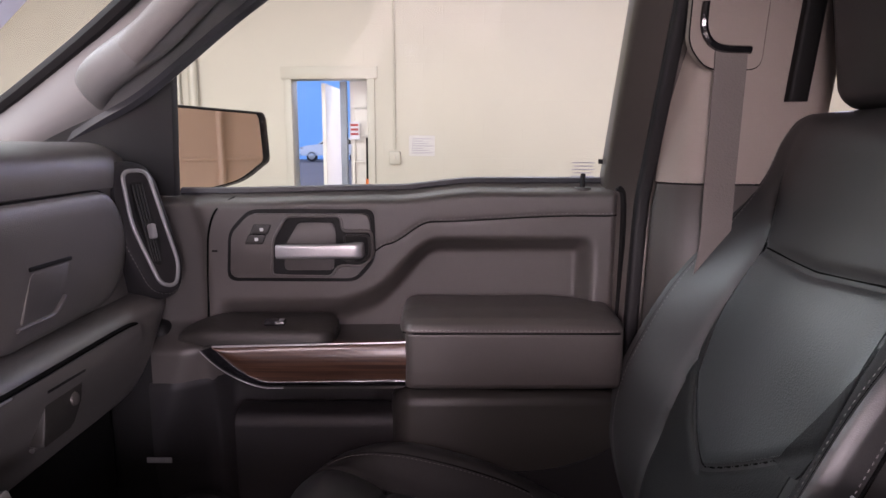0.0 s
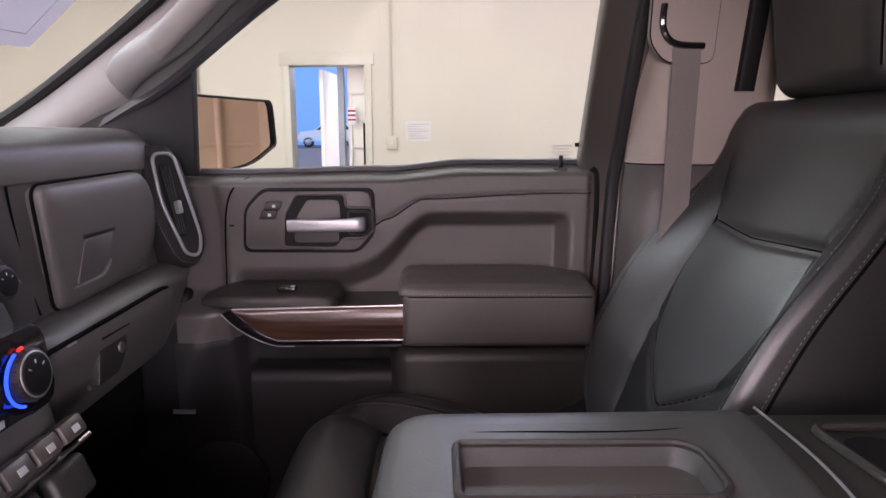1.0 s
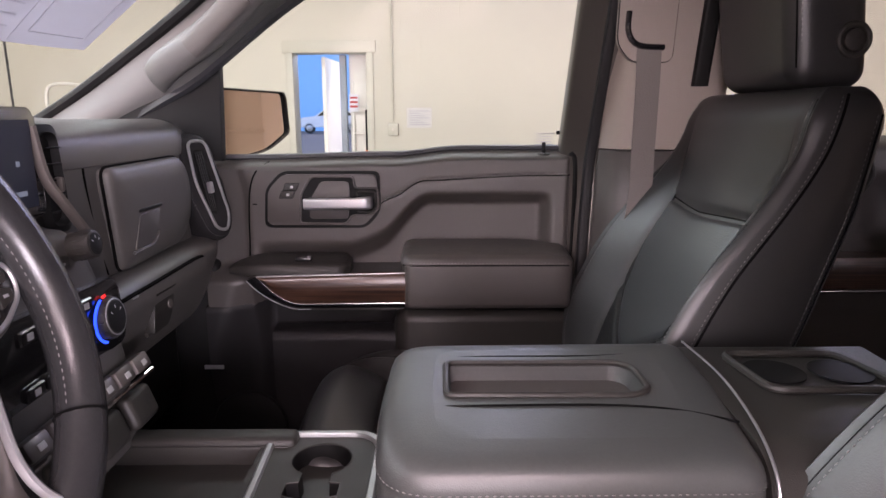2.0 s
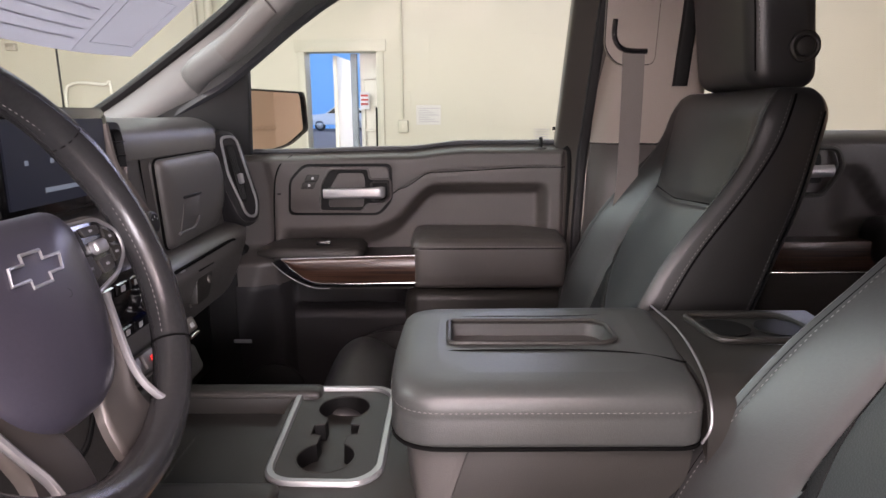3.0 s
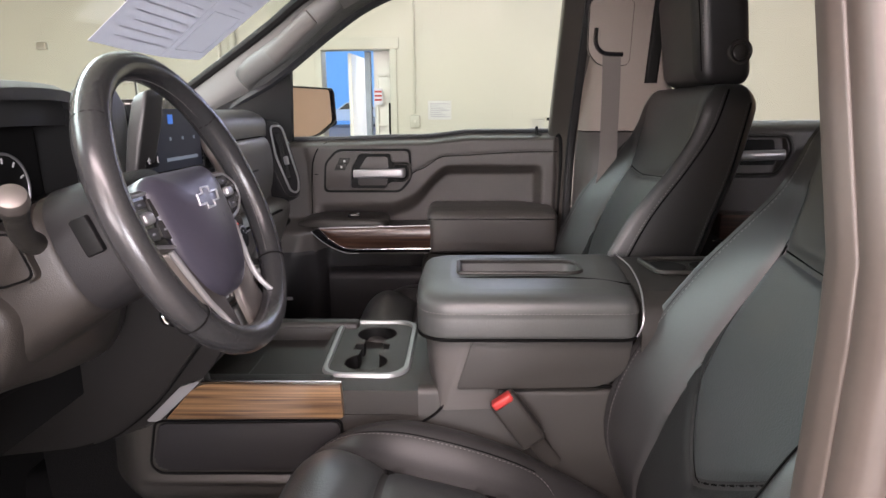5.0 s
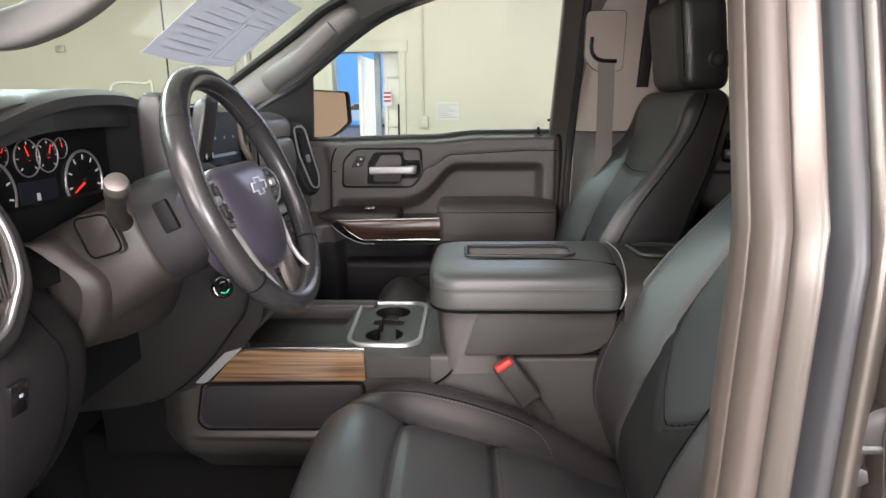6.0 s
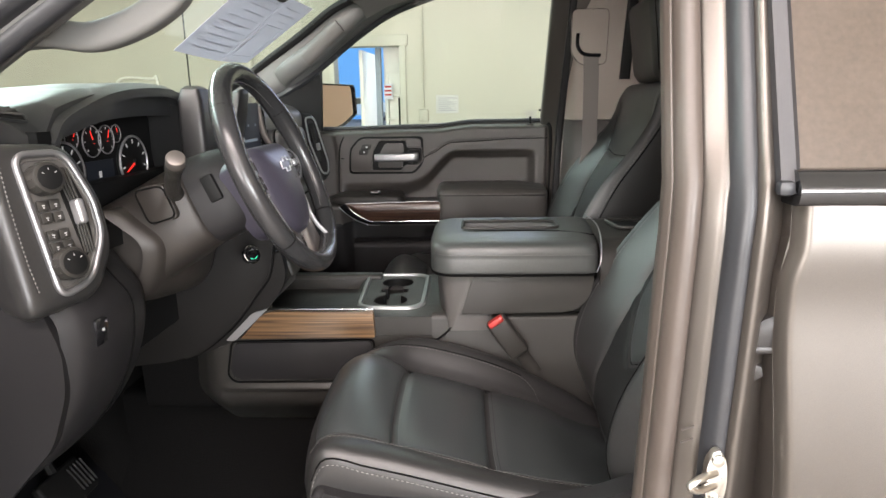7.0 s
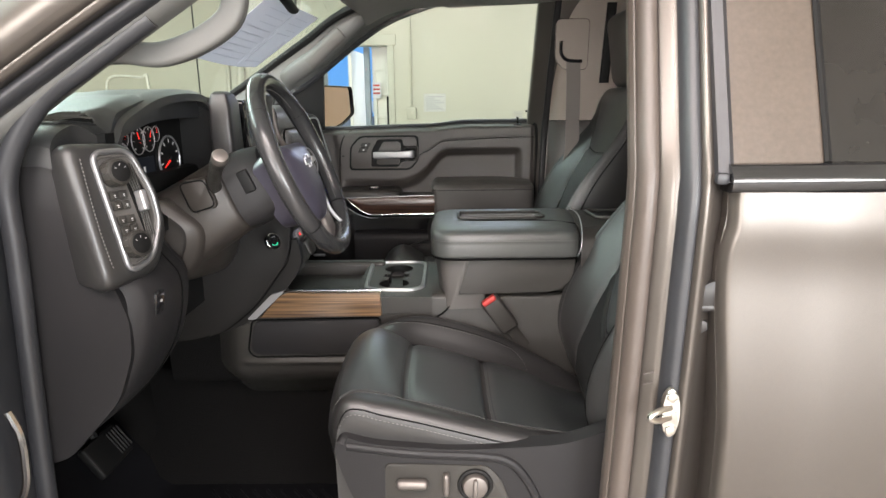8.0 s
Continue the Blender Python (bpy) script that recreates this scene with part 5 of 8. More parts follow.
    part("back_insert", sheet(lambda q, u: back(low_seam(abs(u)) + 0.006 + (high_seam(abs(u)) - low_seam(abs(u)) - 0.012) * q, u) - flat(q, u), lin(0, 1, 28), lin(0.02 - centre, centre - 0.02, 41), (0.004, 0, 0)), LEATHER_INSERT, st, "perforated centre panel tinted grey-green for the cool sheen on it", sharp=60)
    for s in (-1, 1):
        edge = lambda z: centre - 0.22 + 0.215 * sstep(0, 1, (z - 1.13) / 0.19) ** 0.8
        part("back_wedge", sheet(lambda z, q: back(max(z, low_seam(edge(z)) + 0.004), s * (edge(z) + (inner(z) - 0.012 - edge(z)) * q)) - V((0.0030, 0, 0)), lin(1.145, 1.318, 24), lin(0, 1, 8), (0.004, 0, 0)), WEDGE, st, "darker perforated wedge beside the centre panel", sharp=60)
        zz = lin(0.98, 1.47, 50)
        seam([back(z, s * inner(z)) - V((0.0002, 0, 0)) for z in zz], st, 0.0016)
        zz = lin(0.98, 1.556, 70)
        row = crest - 0.03 if s * out > 0 and crest < 0.9 else 0.905
        stitches([back(z, s * row) - V((0.0008, 0, 0)) for z in zz], st, 0.0075)
        seam([back(z, s * (row + 0.025)) for z in zz], st, 0.0013)
        flank = []
        for z in lin(1.0, 1.562, 60):
            k = rise(z)
            x = back(z, 1).x
            xb = interp(BACK_X, z) - 0.05
            flank.append(V((x + (xb - x) * (0.16 + 0.12 * sstep(1.40, 1.57, z)), cy + s * (interp(BACK_W, z) * (1 - 0.13 * k) + 0.0006), z - back_low)))
        seam(flank, st, 0.0020)
        stitches([p - V((0.007, 0, 0)) for p in flank], st, 0.0075)
        rear = [V((interp(BACK_X, z) - 0.046, cy + s * (interp(BACK_W, z) + 0.0004), z - back_low)) for z in lin(1.05, 1.535, 40)]
        seam(rear, st, 0.0014)
        stitches([p - V((0.006, 0, 0)) for p in rear], st, 0.0075)
    for q in (low_seam, high_seam):
        seam([back(q(abs(u)), u) - V((0.0002, 0, 0)) for u in lin(0.02 - centre, centre - 0.02, 30)], st, 0.0016)
    # headrest: a leaning padded block
    hz = 1.688 - back_low
    hr = bmesh.new()
    bmesh.ops.create_cube(hr, size=1)
    bmesh.ops.scale(hr, vec=(0.122, 0.272, 0.230), verts=hr.verts)
    bmesh.ops.bevel(hr, geom=hr.edges[:], offset=0.034, segments=7, affect="EDGES", profile=0.5)
    lean = lambda p: V((0.604 + p.x - 0.13 * p.z - 0.004 * (1 - (p.y / 0.136) ** 2), cy + p.y * (1 - 0.05 * sstep(0.03, -0.10, p.z)), hz + p.z))
    for v in hr.verts:
        v.co = lean(v.co)
    head = part("headrest", hr, LEATHER, st, "black leather headrest", sharp=60)
    for s in (-1, 1):
        loop = [lean(V((-0.061 + 0.034 * (1 - 0.7), s * (0.136 - 0.034 * 0.30), z))) for z in lin(-0.084, 0.097, 16)]
        seam(loop, head, 0.0013)
        stitches([p + V((0.006, s * 0.0035, 0)) for p in loop], head, 0.0075)
    yb = cy - out * 0.1335
    part("button_ring", ring_band((0.637, yb, hz - 0.045), (0, 1, 0), 0.0225, 0.0045), PLASTIC, head)
    part("release_button", disc((0.637, yb + out * 0.006, hz - 0.045), (0, -out, 0), 0.0165, 0.011, 28, 0.004), PLASTIC, head, "round black release button")
    for s in (-0.055, 0.055):
        part("headrest_post", tube([(0.628, cy + s, 1.53 - back_low), (0.622, cy + s, 1.64 - back_low)], 0.007, 10), BLACK, st)
    # base, shield on the door side, and controls
    part("seat_base", slab(rounded([(-0.17, 0.66), (-0.175, 0.80 - low), (0.36, 0.80 - low), (0.40, 0.66)], 0.03), "y", cy - 0.20, cy + 0.20, 0.01), BLACK, st, "black seat frame")
    ys, yo = cy + out * 0.240, cy + out * 0.276
    SH = [(x, z - low) for x, z in [(-0.192, 0.950), (-0.180, 0.978), (-0.125, 0.961), (0.009, 0.950), (0.116, 0.953), (0.21, 0.960), (0.28, 0.985), (0.34, 1.02), (0.36, 0.95)]] + [(0.34, 0.76), (-0.08, 0.76), (-0.160, 0.85 - low)]
    shield = part("side_shield", slab(rounded(SH, 0.03, 5), "y", min(ys, yo), max(ys, yo), 0.014, 4), TRIMSHADE, st, "charcoal plastic seat side cover")
    for sx in (-0.15, 0.10, 0.30):
        part("rail_foot", rbox((sx, cy, 0.635), (0.06, 0.36, 0.07), 0.01), BLACK, st)
    if out < 0:
        yf = yo - 0.001
        part("shield_ridge", tube(spline([(-0.168, yf + 0.004, 0.958), (-0.05, yf + 0.004, 0.943), (0.060, yf + 0.003, 0.938), (0.105, yf + 0.002, 0.930), (0.130, yf + 0.002, 0.910), (0.155, yf + 0.002, 0.868), (0.178, yf + 0.003, 0.80)], 8), 0.0085, 10), TRIMSHADE, shield)
        part("control_panel", slab(rounded([(-0.105, 0.810), (-0.103, 0.926), (0.075, 0.921), (0.100, 0.892), (0.125, 0.81)], 0.012, 4), "y", yf - 0.002, yf + 0.004, 0.0015), PLASTIC, shield)
        part("slide_switch", rbox((-0.056, yf - 0.010, 0.891), (0.056, 0.018, 0.019), 0.008, 3), GUNMETAL, shield, "grey slide switch")
        part("tilt_switch", rbox((0.003, yf - 0.010, 0.891), (0.012, 0.018, 0.042), 0.006, 3), GUNMETAL, shield)
        part("knob_ring", ring_band((0.053, yf - 0.004, 0.886), (0, 1, 0), 0.027, 0.004), BLACK, shield)
        kn = part("lumbar_knob", disc((0.053, yf, 0.886), (0, -1, 0), 0.022, 0.016, 28, 0.005), GUNMETAL, shield, "round lumbar knob")
        part("knob_bar", rbox((0.053, yf - 0.019, 0.886), (0.007, 0.008, 0.036), 0.002), GUNMETAL, kn)
    return st


front_seat("driver_seat", -0.405, -1, "black leather driver's seat with power controls", 0.0, 0.05, 1, DRIVER_X, HOLLOW, 0.62, 0.80)
front_seat("passenger_seat", 0.415, 1, "black leather passenger seat with a tall headrest", -0.008, 0.0, -1, BOLSTER_X, HOLLOW, 0.62, 0.965)

# rear bench, dark behind the front seats
bench = thing("rear_bench", (1.4, 0, 0.6), "black leather rear bench seat", "car seat")
part("cushion", rbox((1.25, 0.02, 0.86), (0.50, 1.36, 0.16), 0.05, 4), LEATHER, bench)
part("backrest", rbox((1.62, 0.02, 1.20), (0.16, 1.36, 0.62), 0.05, 4, turn=(0, 14, 0)), LEATHER, bench)

# ---- passenger's belt ----
belt_p = thing("seat_belt", (0.44, 0.63, 1.68), "grey-brown seat belt hanging from the pillar guide", "seat belt")
W0 = [(0.438, 0.600, 1.680), (0.438, 0.596, 1.648), (0.443, 0.610, 1.58), (0.446, 0.622, 1.47), (0.447, 0.630, 1.36), (0.430, 0.634, 1.25), (0.415, 0.642, 1.12)]
wp = spline([(x, y, z) for x, y, z in W0], 6)
part("webbing", loft([[p + V((0.024 * a, 0.0, 0)) + V((0, b, 0)) for a, b in ((-1, -0.001), (1, -0.001), (1, 0.001), (-1, 0.001))] for p in wp]), WEBBING, belt_p, "woven belt strap", sharp=20)
GP = rounded([(0.373, 1.80), (0.485, 1.80), (0.485, 1.638), (0.405, 1.638), (0.375, 1.672)], 0.018, 5)
guide = part("guide_plate", loft([[V((x, 0.640 - 0.14 * (z - 1.42) - d, z)) for x, z in GP] for d in (-0.01, 0.006, 0.009)]), TRIMLIT, belt_p, "grey belt height adjuster")
part("guide_gap", tube([(x, 0.6335 - 0.14 * (z - 1.42), z) for x, z in GP], 0.0016, 6, closed=True), SEAM, belt_p)
part("guide_slot", tube(spline([(0.393, 0.588, 1.731), (0.394, 0.590, 1.692), (0.416, 0.594, 1.669), (0.466, 0.596, 1.665)], 6), 0.006, 8), PIANO, belt_p, "black curved belt slot")
buckle = thing("belt_buckle", (0.17, -0.215, 0.92), "black belt buckle with a red release button beside the seat", "belt buckle")
bd = V((0.075, 0.02, -0.105)).normalized()
b0 = V((0.105, -0.192, 1.062))
part("body", rbox(b0 + bd * 0.045, (0.046, 0.024, 0.100), 0.007, 3, turn=(0, -35.5, 0)), PLASTIC, buckle)
part("release_button", rbox(b0 + bd * 0.0, (0.036, 0.020, 0.014), 0.004, 3, turn=(0, -35.5, 0)), RED, buckle, "red release button")
part("stalk", tube([b0 + bd * 0.08, b0 + bd * 0.16], 0.014, 8, flat=0.005, up=(0, 1, 0)), PLASTIC, buckle)


# ================= dashboard =================
dash = thing("dashboard", (-0.7, 0, 1.1), "black moulded dashboard with gauges, vents and glove boxes", "dashboard")
TOP = [(-0.72, 1.495), (-0.62, 1.515), (-0.52, 1.540), (-0.40, 1.562), (-0.20, 1.566), (-0.05, 1.558), (0.10, 1.545), (0.30, 1.535), (0.74, 1.520)]


def dash_top(y):
    return interp(TOP, y)


part("top_pad", sheet(lambda y, s: (-1.06 + (0.49 if y < -0.02 else 0.50) * s, y, (dash_top(y) - 0.050) + 0.050 * math.sin(min(1, s * 1.15) * math.pi / 2) - 0.010 * sstep(0.9, 1.0, s)), lin(-0.58, 0.745, 80), lin(0, 1, 16), (0, 0, -0.05)), DASHTOP, dash, "soft black dash top")
CROWN = [(-0.716, 1.478), (-0.708, 1.489), (-0.69, 1.500), (-0.66, 1.509), (-0.62, 1.5185), (-0.58, 1.5275), (-0.52, 1.5425), (-0.46, 1.5535), (-0.43, 1.5535), (-0.40, 1.556)]


def shoulder(y, x):
    x = -1.05 + (x + 1.05) * (1 - 0.055 * sstep(-0.60, -0.66, y))
    s = (x + 1.06) / 0.49
    front = 0.030 * sstep(-0.605, -0.556, x) ** 2 * (1 - sstep(-0.60, -0.56, y))
    return (x, y, interp(CROWN, y) - 0.050 + 0.050 * math.sin(min(1, s * 1.15) * math.pi / 2) - front - 0.010 * sstep(-0.575, -0.556, x))


part("dash_shoulder", sheet(shoulder, lin(-0.716, -0.405, 44), lin(-1.05, -0.556, 26), (0, 0, -0.032)), DASHTOP, dash, "soft black shoulder of the dash")

# passenger's half
PP = [(-0.60, 1.500), (-0.585, 1.528), (-0.545, 1.526), (-0.513, 1.510), (-0.502, 1.490), (-0.500, 1.460), (-0.505, 1.448), (-0.500, 1.30), (-0.495, 1.285), (-0.470, 1.281), (-0.452, 1.270), (-0.448, 1.252), (-0.455, 1.225), (-0.475, 1.170), (-0.500, 1.125), (-0.53, 1.105), (-0.62, 1.10), (-0.85, 1.12)]
prof = spline([(x, 0, z) for x, z in PP], 4)
part("passenger_fascia", loft([[V((p.x - 0.035 * sstep(0.62, 0.75, y), y, p.z)) for p in prof] for y in lin(0.165, 0.735, 24)], closed=False), DASH, dash, "stepped passenger fascia")
G1 = rounded([(0.318, 1.284), (0.296, 1.455), (0.588, 1.458), (0.624, 1.400), (0.612, 1.330), (0.555, 1.290)], [0.02, 0.02, 0.04, 0.05, 0.05, 0.04], 6)


def lid_loop(k, x):
    return [V((x, 0.455 + (y - 0.455) * k, 1.372 + (z - 1.372) * (1 - (1 - k) * 1.6))) for y, z in G1]


glove = part("upper_glove_box", loft([lid_loop(1.0, -0.525), lid_loop(1.0, -0.494), lid_loop(0.992, -0.4885), lid_loop(0.97, -0.4845), lid_loop(0.92, -0.4815), lid_loop(0.82, -0.4790), lid_loop(0.66, -0.4775), lid_loop(0.46, -0.4765)]), DASH, dash, "black upper glove box lid", sharp=50)
part("lid_gap", tube([p + V((-0.001, 0, 0)) for p in lid_loop(1.004, -0.496)], 0.0026, 6, closed=True), SEAM, dash)
part("latch_plate", slab(rounded([(0.372, 1.374), (0.452, 1.374), (0.430, 1.332), (0.412, 1.317), (0.345, 1.316)], 0.006, 3), "x", -0.482, -0.4762, 0.0012), DASH, glove)
part("latch_slot", rbox((-0.4765, 0.412, 1.3785), (0.004, 0.086, 0.0055), 0.0015), BLACK, glove)
part("latch_lip", tube(spline([(-0.4755, 0.336, 1.3135), (-0.4745, 0.37, 1.3145), (-0.4745, 0.405, 1.3160), (-0.4755, 0.432, 1.3330)], 6), 0.0030, 8), DASH, glove)
part("fascia_crease", tube(spline([(-0.5035, 0.262, 1.462), (-0.5045, 0.268, 1.42), (-0.5045, 0.282, 1.34), (-0.499, 0.292, 1.288)], 6), 0.0018, 6), SEAM, dash)
low = part("lower_glove_box", sheet(lambda y, s: (interp([(0, -0.4465), (0.15, -0.4435), (0.5, -0.459), (1, -0.490)], s), y, 1.259 - 0.128 * s), lin(0.20, 0.565, 24), lin(0, 1, 14), (-0.02, 0, 0)), DASH, dash, "black lower glove box door")
part("box_gap", tube(spline([(-0.4480, 0.20, 1.2625), (-0.4480, 0.35, 1.2630), (-0.4480, 0.50, 1.2640), (-0.4490, 0.55, 1.2605), (-0.4520, 0.572, 1.248), (-0.4580, 0.580, 1.225), (-0.485, 0.584, 1.16)], 6), 0.0034, 6), SEAM, dash)
part("bump_stop", rbox((-0.4455, 0.262, 1.2590), (0.004, 0.020, 0.003), 0.001), SATIN, low)
part("lower_latch", slab(rounded([(0.330, 1.240), (0.408, 1.238), (0.398, 1.205), (0.376, 1.180), (0.318, 1.178)], 0.005, 3), "x", -0.468, -0.4470, 0.0015), PLASTIC, low)
part("latch_slot", rbox((-0.4455, 0.369, 1.2415), (0.004, 0.080, 0.0048), 0.0012, turn=(-1, 0, 0)), BLACK, low)
part("key_lock", disc((-0.450, 0.384, 1.212), (1, 0, 0.2), 0.0085, 0.006, 16, 0.002), GUNMETAL, low)
part("latch_lip", tube(spline([(-0.4600, 0.316, 1.1770), (-0.4590, 0.345, 1.1775), (-0.4590, 0.372, 1.1785), (-0.4580, 0.388, 1.190)], 6), 0.0034, 8), DASH, low)
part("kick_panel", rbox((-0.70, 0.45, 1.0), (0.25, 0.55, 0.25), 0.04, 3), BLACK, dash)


def oblong(cy, cz, hy, hz, r, lean_y=0.0, taper=0.0):
    return [(cy + (y - cy) * (1 - taper * (cz + hz - z) / (2 * hz)) + lean_y * (z - cz), z) for y, z in rounded([(cy - hy, cz - hz), (cy - hy, cz + hz), (cy + hy, cz + hz), (cy + hy, cz - hz)], r, 7)]


def axes(o, n, h, v):
    """A frame at o whose x, y and z run along n, h and v."""
    return Matrix(((n[0], h[0], v[0], o[0]), (n[1], h[1], v[1], o[1]), (n[2], h[2], v[2], o[2]), (0, 0, 0, 1)))


def placed(bm, m):
    bmesh.ops.transform(bm, matrix=m, verts=bm.verts)
    return bm


def vent_pod(m, ring, body, well, slats, tab, name, label):
    """A leather pod with a silver ring round a tapered vent, in the plane of m."""
    def loop(poly, k, d, r):
        cy, cz = sum(p[0] for p in poly) / len(poly), sum(p[1] for p in poly) / len(poly)
        return [m @ V((d, y, z)) for y, z in rounded([(cy + (y - cy) * k, cz + (z - cz) * k) for y, z in poly], r, 7)]
    face = tuple(m.to_3x3() @ V((1, 0, 0)))
    pd = part(name, loft([loop(body, 1.0, -0.10, 0.03), loop(body, 1.0, -0.026, 0.03), loop(body, 0.97, -0.014, 0.03), loop(body, 0.90, -0.005, 0.03), loop(body, 0.80, -0.003, 0.03)]), TRIMSHADE, dash, label)
    part("silver_ring", tube(loop(ring, 0.97, 0.0, 0.018), 0.0033, 10, closed=True, flat=0.003, up=face), CUPRIM, pd, "satin silver ring")
    part("ring_face", loft([loop(ring, 0.94, -0.008, 0.016), loop(ring, 0.94, -0.001, 0.016)]), TRIMSHADE, pd)
    part("vent_well", loft([[m @ V((d, y, z)) for y, z in rounded(well, 0.006, 3)] for d in (-0.002, 0.0005)]), BLACK, pd)
    for k in range(4):
        q = k / 3
        a, b = V(slats[0]).lerp(V(slats[1]), q), V(slats[2]).lerp(V(slats[3]), q)
        part("slat", tube([m @ a, m @ b], 0.0020, 6), BLACK, pd)
    t_ = rbox((0, 0, 0), (0.014, 0.009, 0.024), 0.003, 2)
    bmesh.ops.transform(t_, matrix=m @ Matrix.Translation(tab), verts=t_.verts)
    part("vent_tab", t_, SATIN, pd, "silver vent tab")
    stitches(loop(body, 0.93, -0.0075, 0.03)[20:46], pd, 0.007)
    return pd


VENT_M = axes((-0.489, 0.644, 1.484), (0.858, -0.467, 0.214), (0.477, 0.879, 0.0), (-0.188, 0.102, 0.977))
vent_pod(VENT_M, [(-0.010, 0.004), (0.037, 0.004), (0.061, -0.162), (0.047, -0.197), (0.018, -0.190), (-0.011, -0.085)],
         [(-0.027, 0.022), (0.052, 0.020), (0.078, -0.168), (0.058, -0.216), (0.004, -0.207), (-0.034, -0.095)],
         [(0.001, -0.018), (0.024, -0.018), (0.034, -0.120), (0.026, -0.158), (0.010, -0.150), (-0.001, -0.080)],
         [(0.003, 0.004, -0.022), (0.003, 0.021, -0.022), (0.003, 0.012, -0.148), (0.003, 0.026, -0.150)], (0.010, 0.016, -0.100), "air_vent", "black pod with an upright vent")

# ---- centre stack ----
def stack_x(z):
    return -0.427 + 0.14 * max(0.0, 1.40 - z) - 0.10 * max(0.0, 1.2 - z)


STACK_EDGE = [(1.06, 0.234), (1.136, 0.236), (1.22, 0.227), (1.277, 0.215), (1.341, 0.196), (1.426, 0.150), (1.48, 0.143), (1.55, 0.138)]
part("stack_body", sheet(lambda s, z: (stack_x(z) - 0.032 - 0.045 * sstep(1.375, 1.405, z) - 0.05 * abs(s) ** 10 - 0.03 * sstep(1.48, 1.545, z), -0.15 + (s + 1) / 2 * (0.15 + interp(STACK_EDGE, z)), z), lin(-1, 1, 40), lin(1.06, 1.545, 34), (-0.10, 0, 0)), DASH, dash, "black centre stack")
stack = part("stack_bezel", slab(rounded([(-0.130, 1.408), (-0.130, 1.545), (0.122, 1.545), (0.126, 1.408)], 0.012), "x", -0.505, -0.478, 0.004), PIANO, dash)
GLOWBLUE = glowing("screen_blue", (0.04, 0.16, 0.55), 0.9)
SCREEN = glowing("screen_dark", (0.016, 0.020, 0.034), 0.35)
scr = part("screen", slab([(-0.112, 1.424), (-0.112, 1.530), (0.106, 1.530), (0.106, 1.424)], "x", -0.479, -0.475), SCREEN, dash, "dark touch screen with a lit menu")
part("screen_tile", rbox((-0.4745, -0.020, 1.512), (0.001, 0.018, 0.016), 0), GLOWBLUE, scr)
GLOWGREY = glowing("screen_grey", (0.20, 0.24, 0.28), 0.6)
part("screen_line", rbox((-0.4745, 0.02, 1.442), (0.001, 0.13, 0.006), 0), GLOWGREY, scr)
for k in range(4):
    part("screen_icon", rbox((-0.4745, -0.075 + 0.05 * k, 1.478), (0.001, 0.006, 0.006), 0), GLOWGREY, scr)
part("stack_trim", tube(spline([(-0.478, 0.112, 1.522), (-0.470, 0.116, 1.46), (-0.455, 0.128, 1.42), (-0.440, 0.165, 1.36)], 8), 0.008, 8, flat=0.005, up=(0, 1, 0)), GUNMETAL, dash, "grey metal trim blade")
part("stack_trim", tube(spline([(-0.468, -0.150, 1.520), (-0.462, -0.158, 1.46), (-0.452, -0.165, 1.40), (-0.435, -0.170, 1.34)], 8), 0.0035, 8, flat=0.006, up=(0, 1, 0)), PIANO, dash, "grey metal trim blade")
for cy in (0.152, -0.185):
    v = part("air_vent", loft([[V((-0.485 + d, y, z)) for y, z in oblong(cy, 1.452, 0.020 + e, 0.062 + e, 0.016, -0.10)] for d, e in ((-0.03, 0.012), (0.0, 0.010), (0.006, 0.0), (-0.004, -0.004))]), BLACK, dash, "upright centre vent")
    for k in range(5):
        part("slat", rbox((-0.478, cy, 1.410 + 0.021 * k), (0.006, 0.030, 0.002), 0.0008, 1), BLACK, v)
    part("vent_tab", rbox((-0.474, cy, 1.446), (0.012, 0.007, 0.020), 0.003, 2), GUNMETAL, v, "silver vent tab")


for yc in (-0.205,):
    wing = part("stack_wing", loft([[V((-0.505 + 0.012 * k + 0.10 * max(0, 1.46 - z) * 0.4, yc + 0.040 * a * k, z)) + V((0.028 * b * k, 0, 0)) for a, b in rounded([(-1, -1), (1, -1), (1, 0.8), (-1, 0.8)], 0.35, 4)] for z, k in ((1.330, 0.55), (1.345, 0.9), (1.40, 1.0), (1.48, 1.0), (1.535, 0.95), (1.556, 0.75), (1.563, 0.4))]), LEATHER, dash, "leather wrapped wing beside the screen")


def knob(c, axis, r, depth, parent, name, mat=PLASTIC, ring=SATIN):
    k = part(name, disc(c, axis, r, depth, 32, r * 0.18), mat, parent)
    c = V(c)
    ax = V(axis).normalized()
    part("knob_ring", ring_band(c + ax * (depth - 0.002), axis, r * 0.84, r * 0.07), ring, k)
    part("knob_face", disc(c + ax * (depth - 0.001), axis, r * 0.76, 0.0022, 28, 0.0006), BLACK, k)
    sd = ax.cross(V((0, 0, 1))).normalized()
    uz = sd.cross(ax)
    for a in (35, 90, 145):
        d = sd * math.cos(radians(a)) + uz * math.sin(radians(a))
        part("knob_mark", tube([c + ax * (depth + 0.0014) + d * (r * 0.42), c + ax * (depth + 0.0014) + d * (r * 0.56)], r * 0.03, 5), WHITEINK, k)
    for q in range(14):
        d = sd * math.cos(radians(q * 360 / 14)) + uz * math.sin(radians(q * 360 / 14))
        part("knob_rib", tube([c + ax * (depth * 0.25) + d * r, c + ax * (depth * 0.82) + d * (r * 0.985)], r * 0.05, 5), mat, k)
    return k


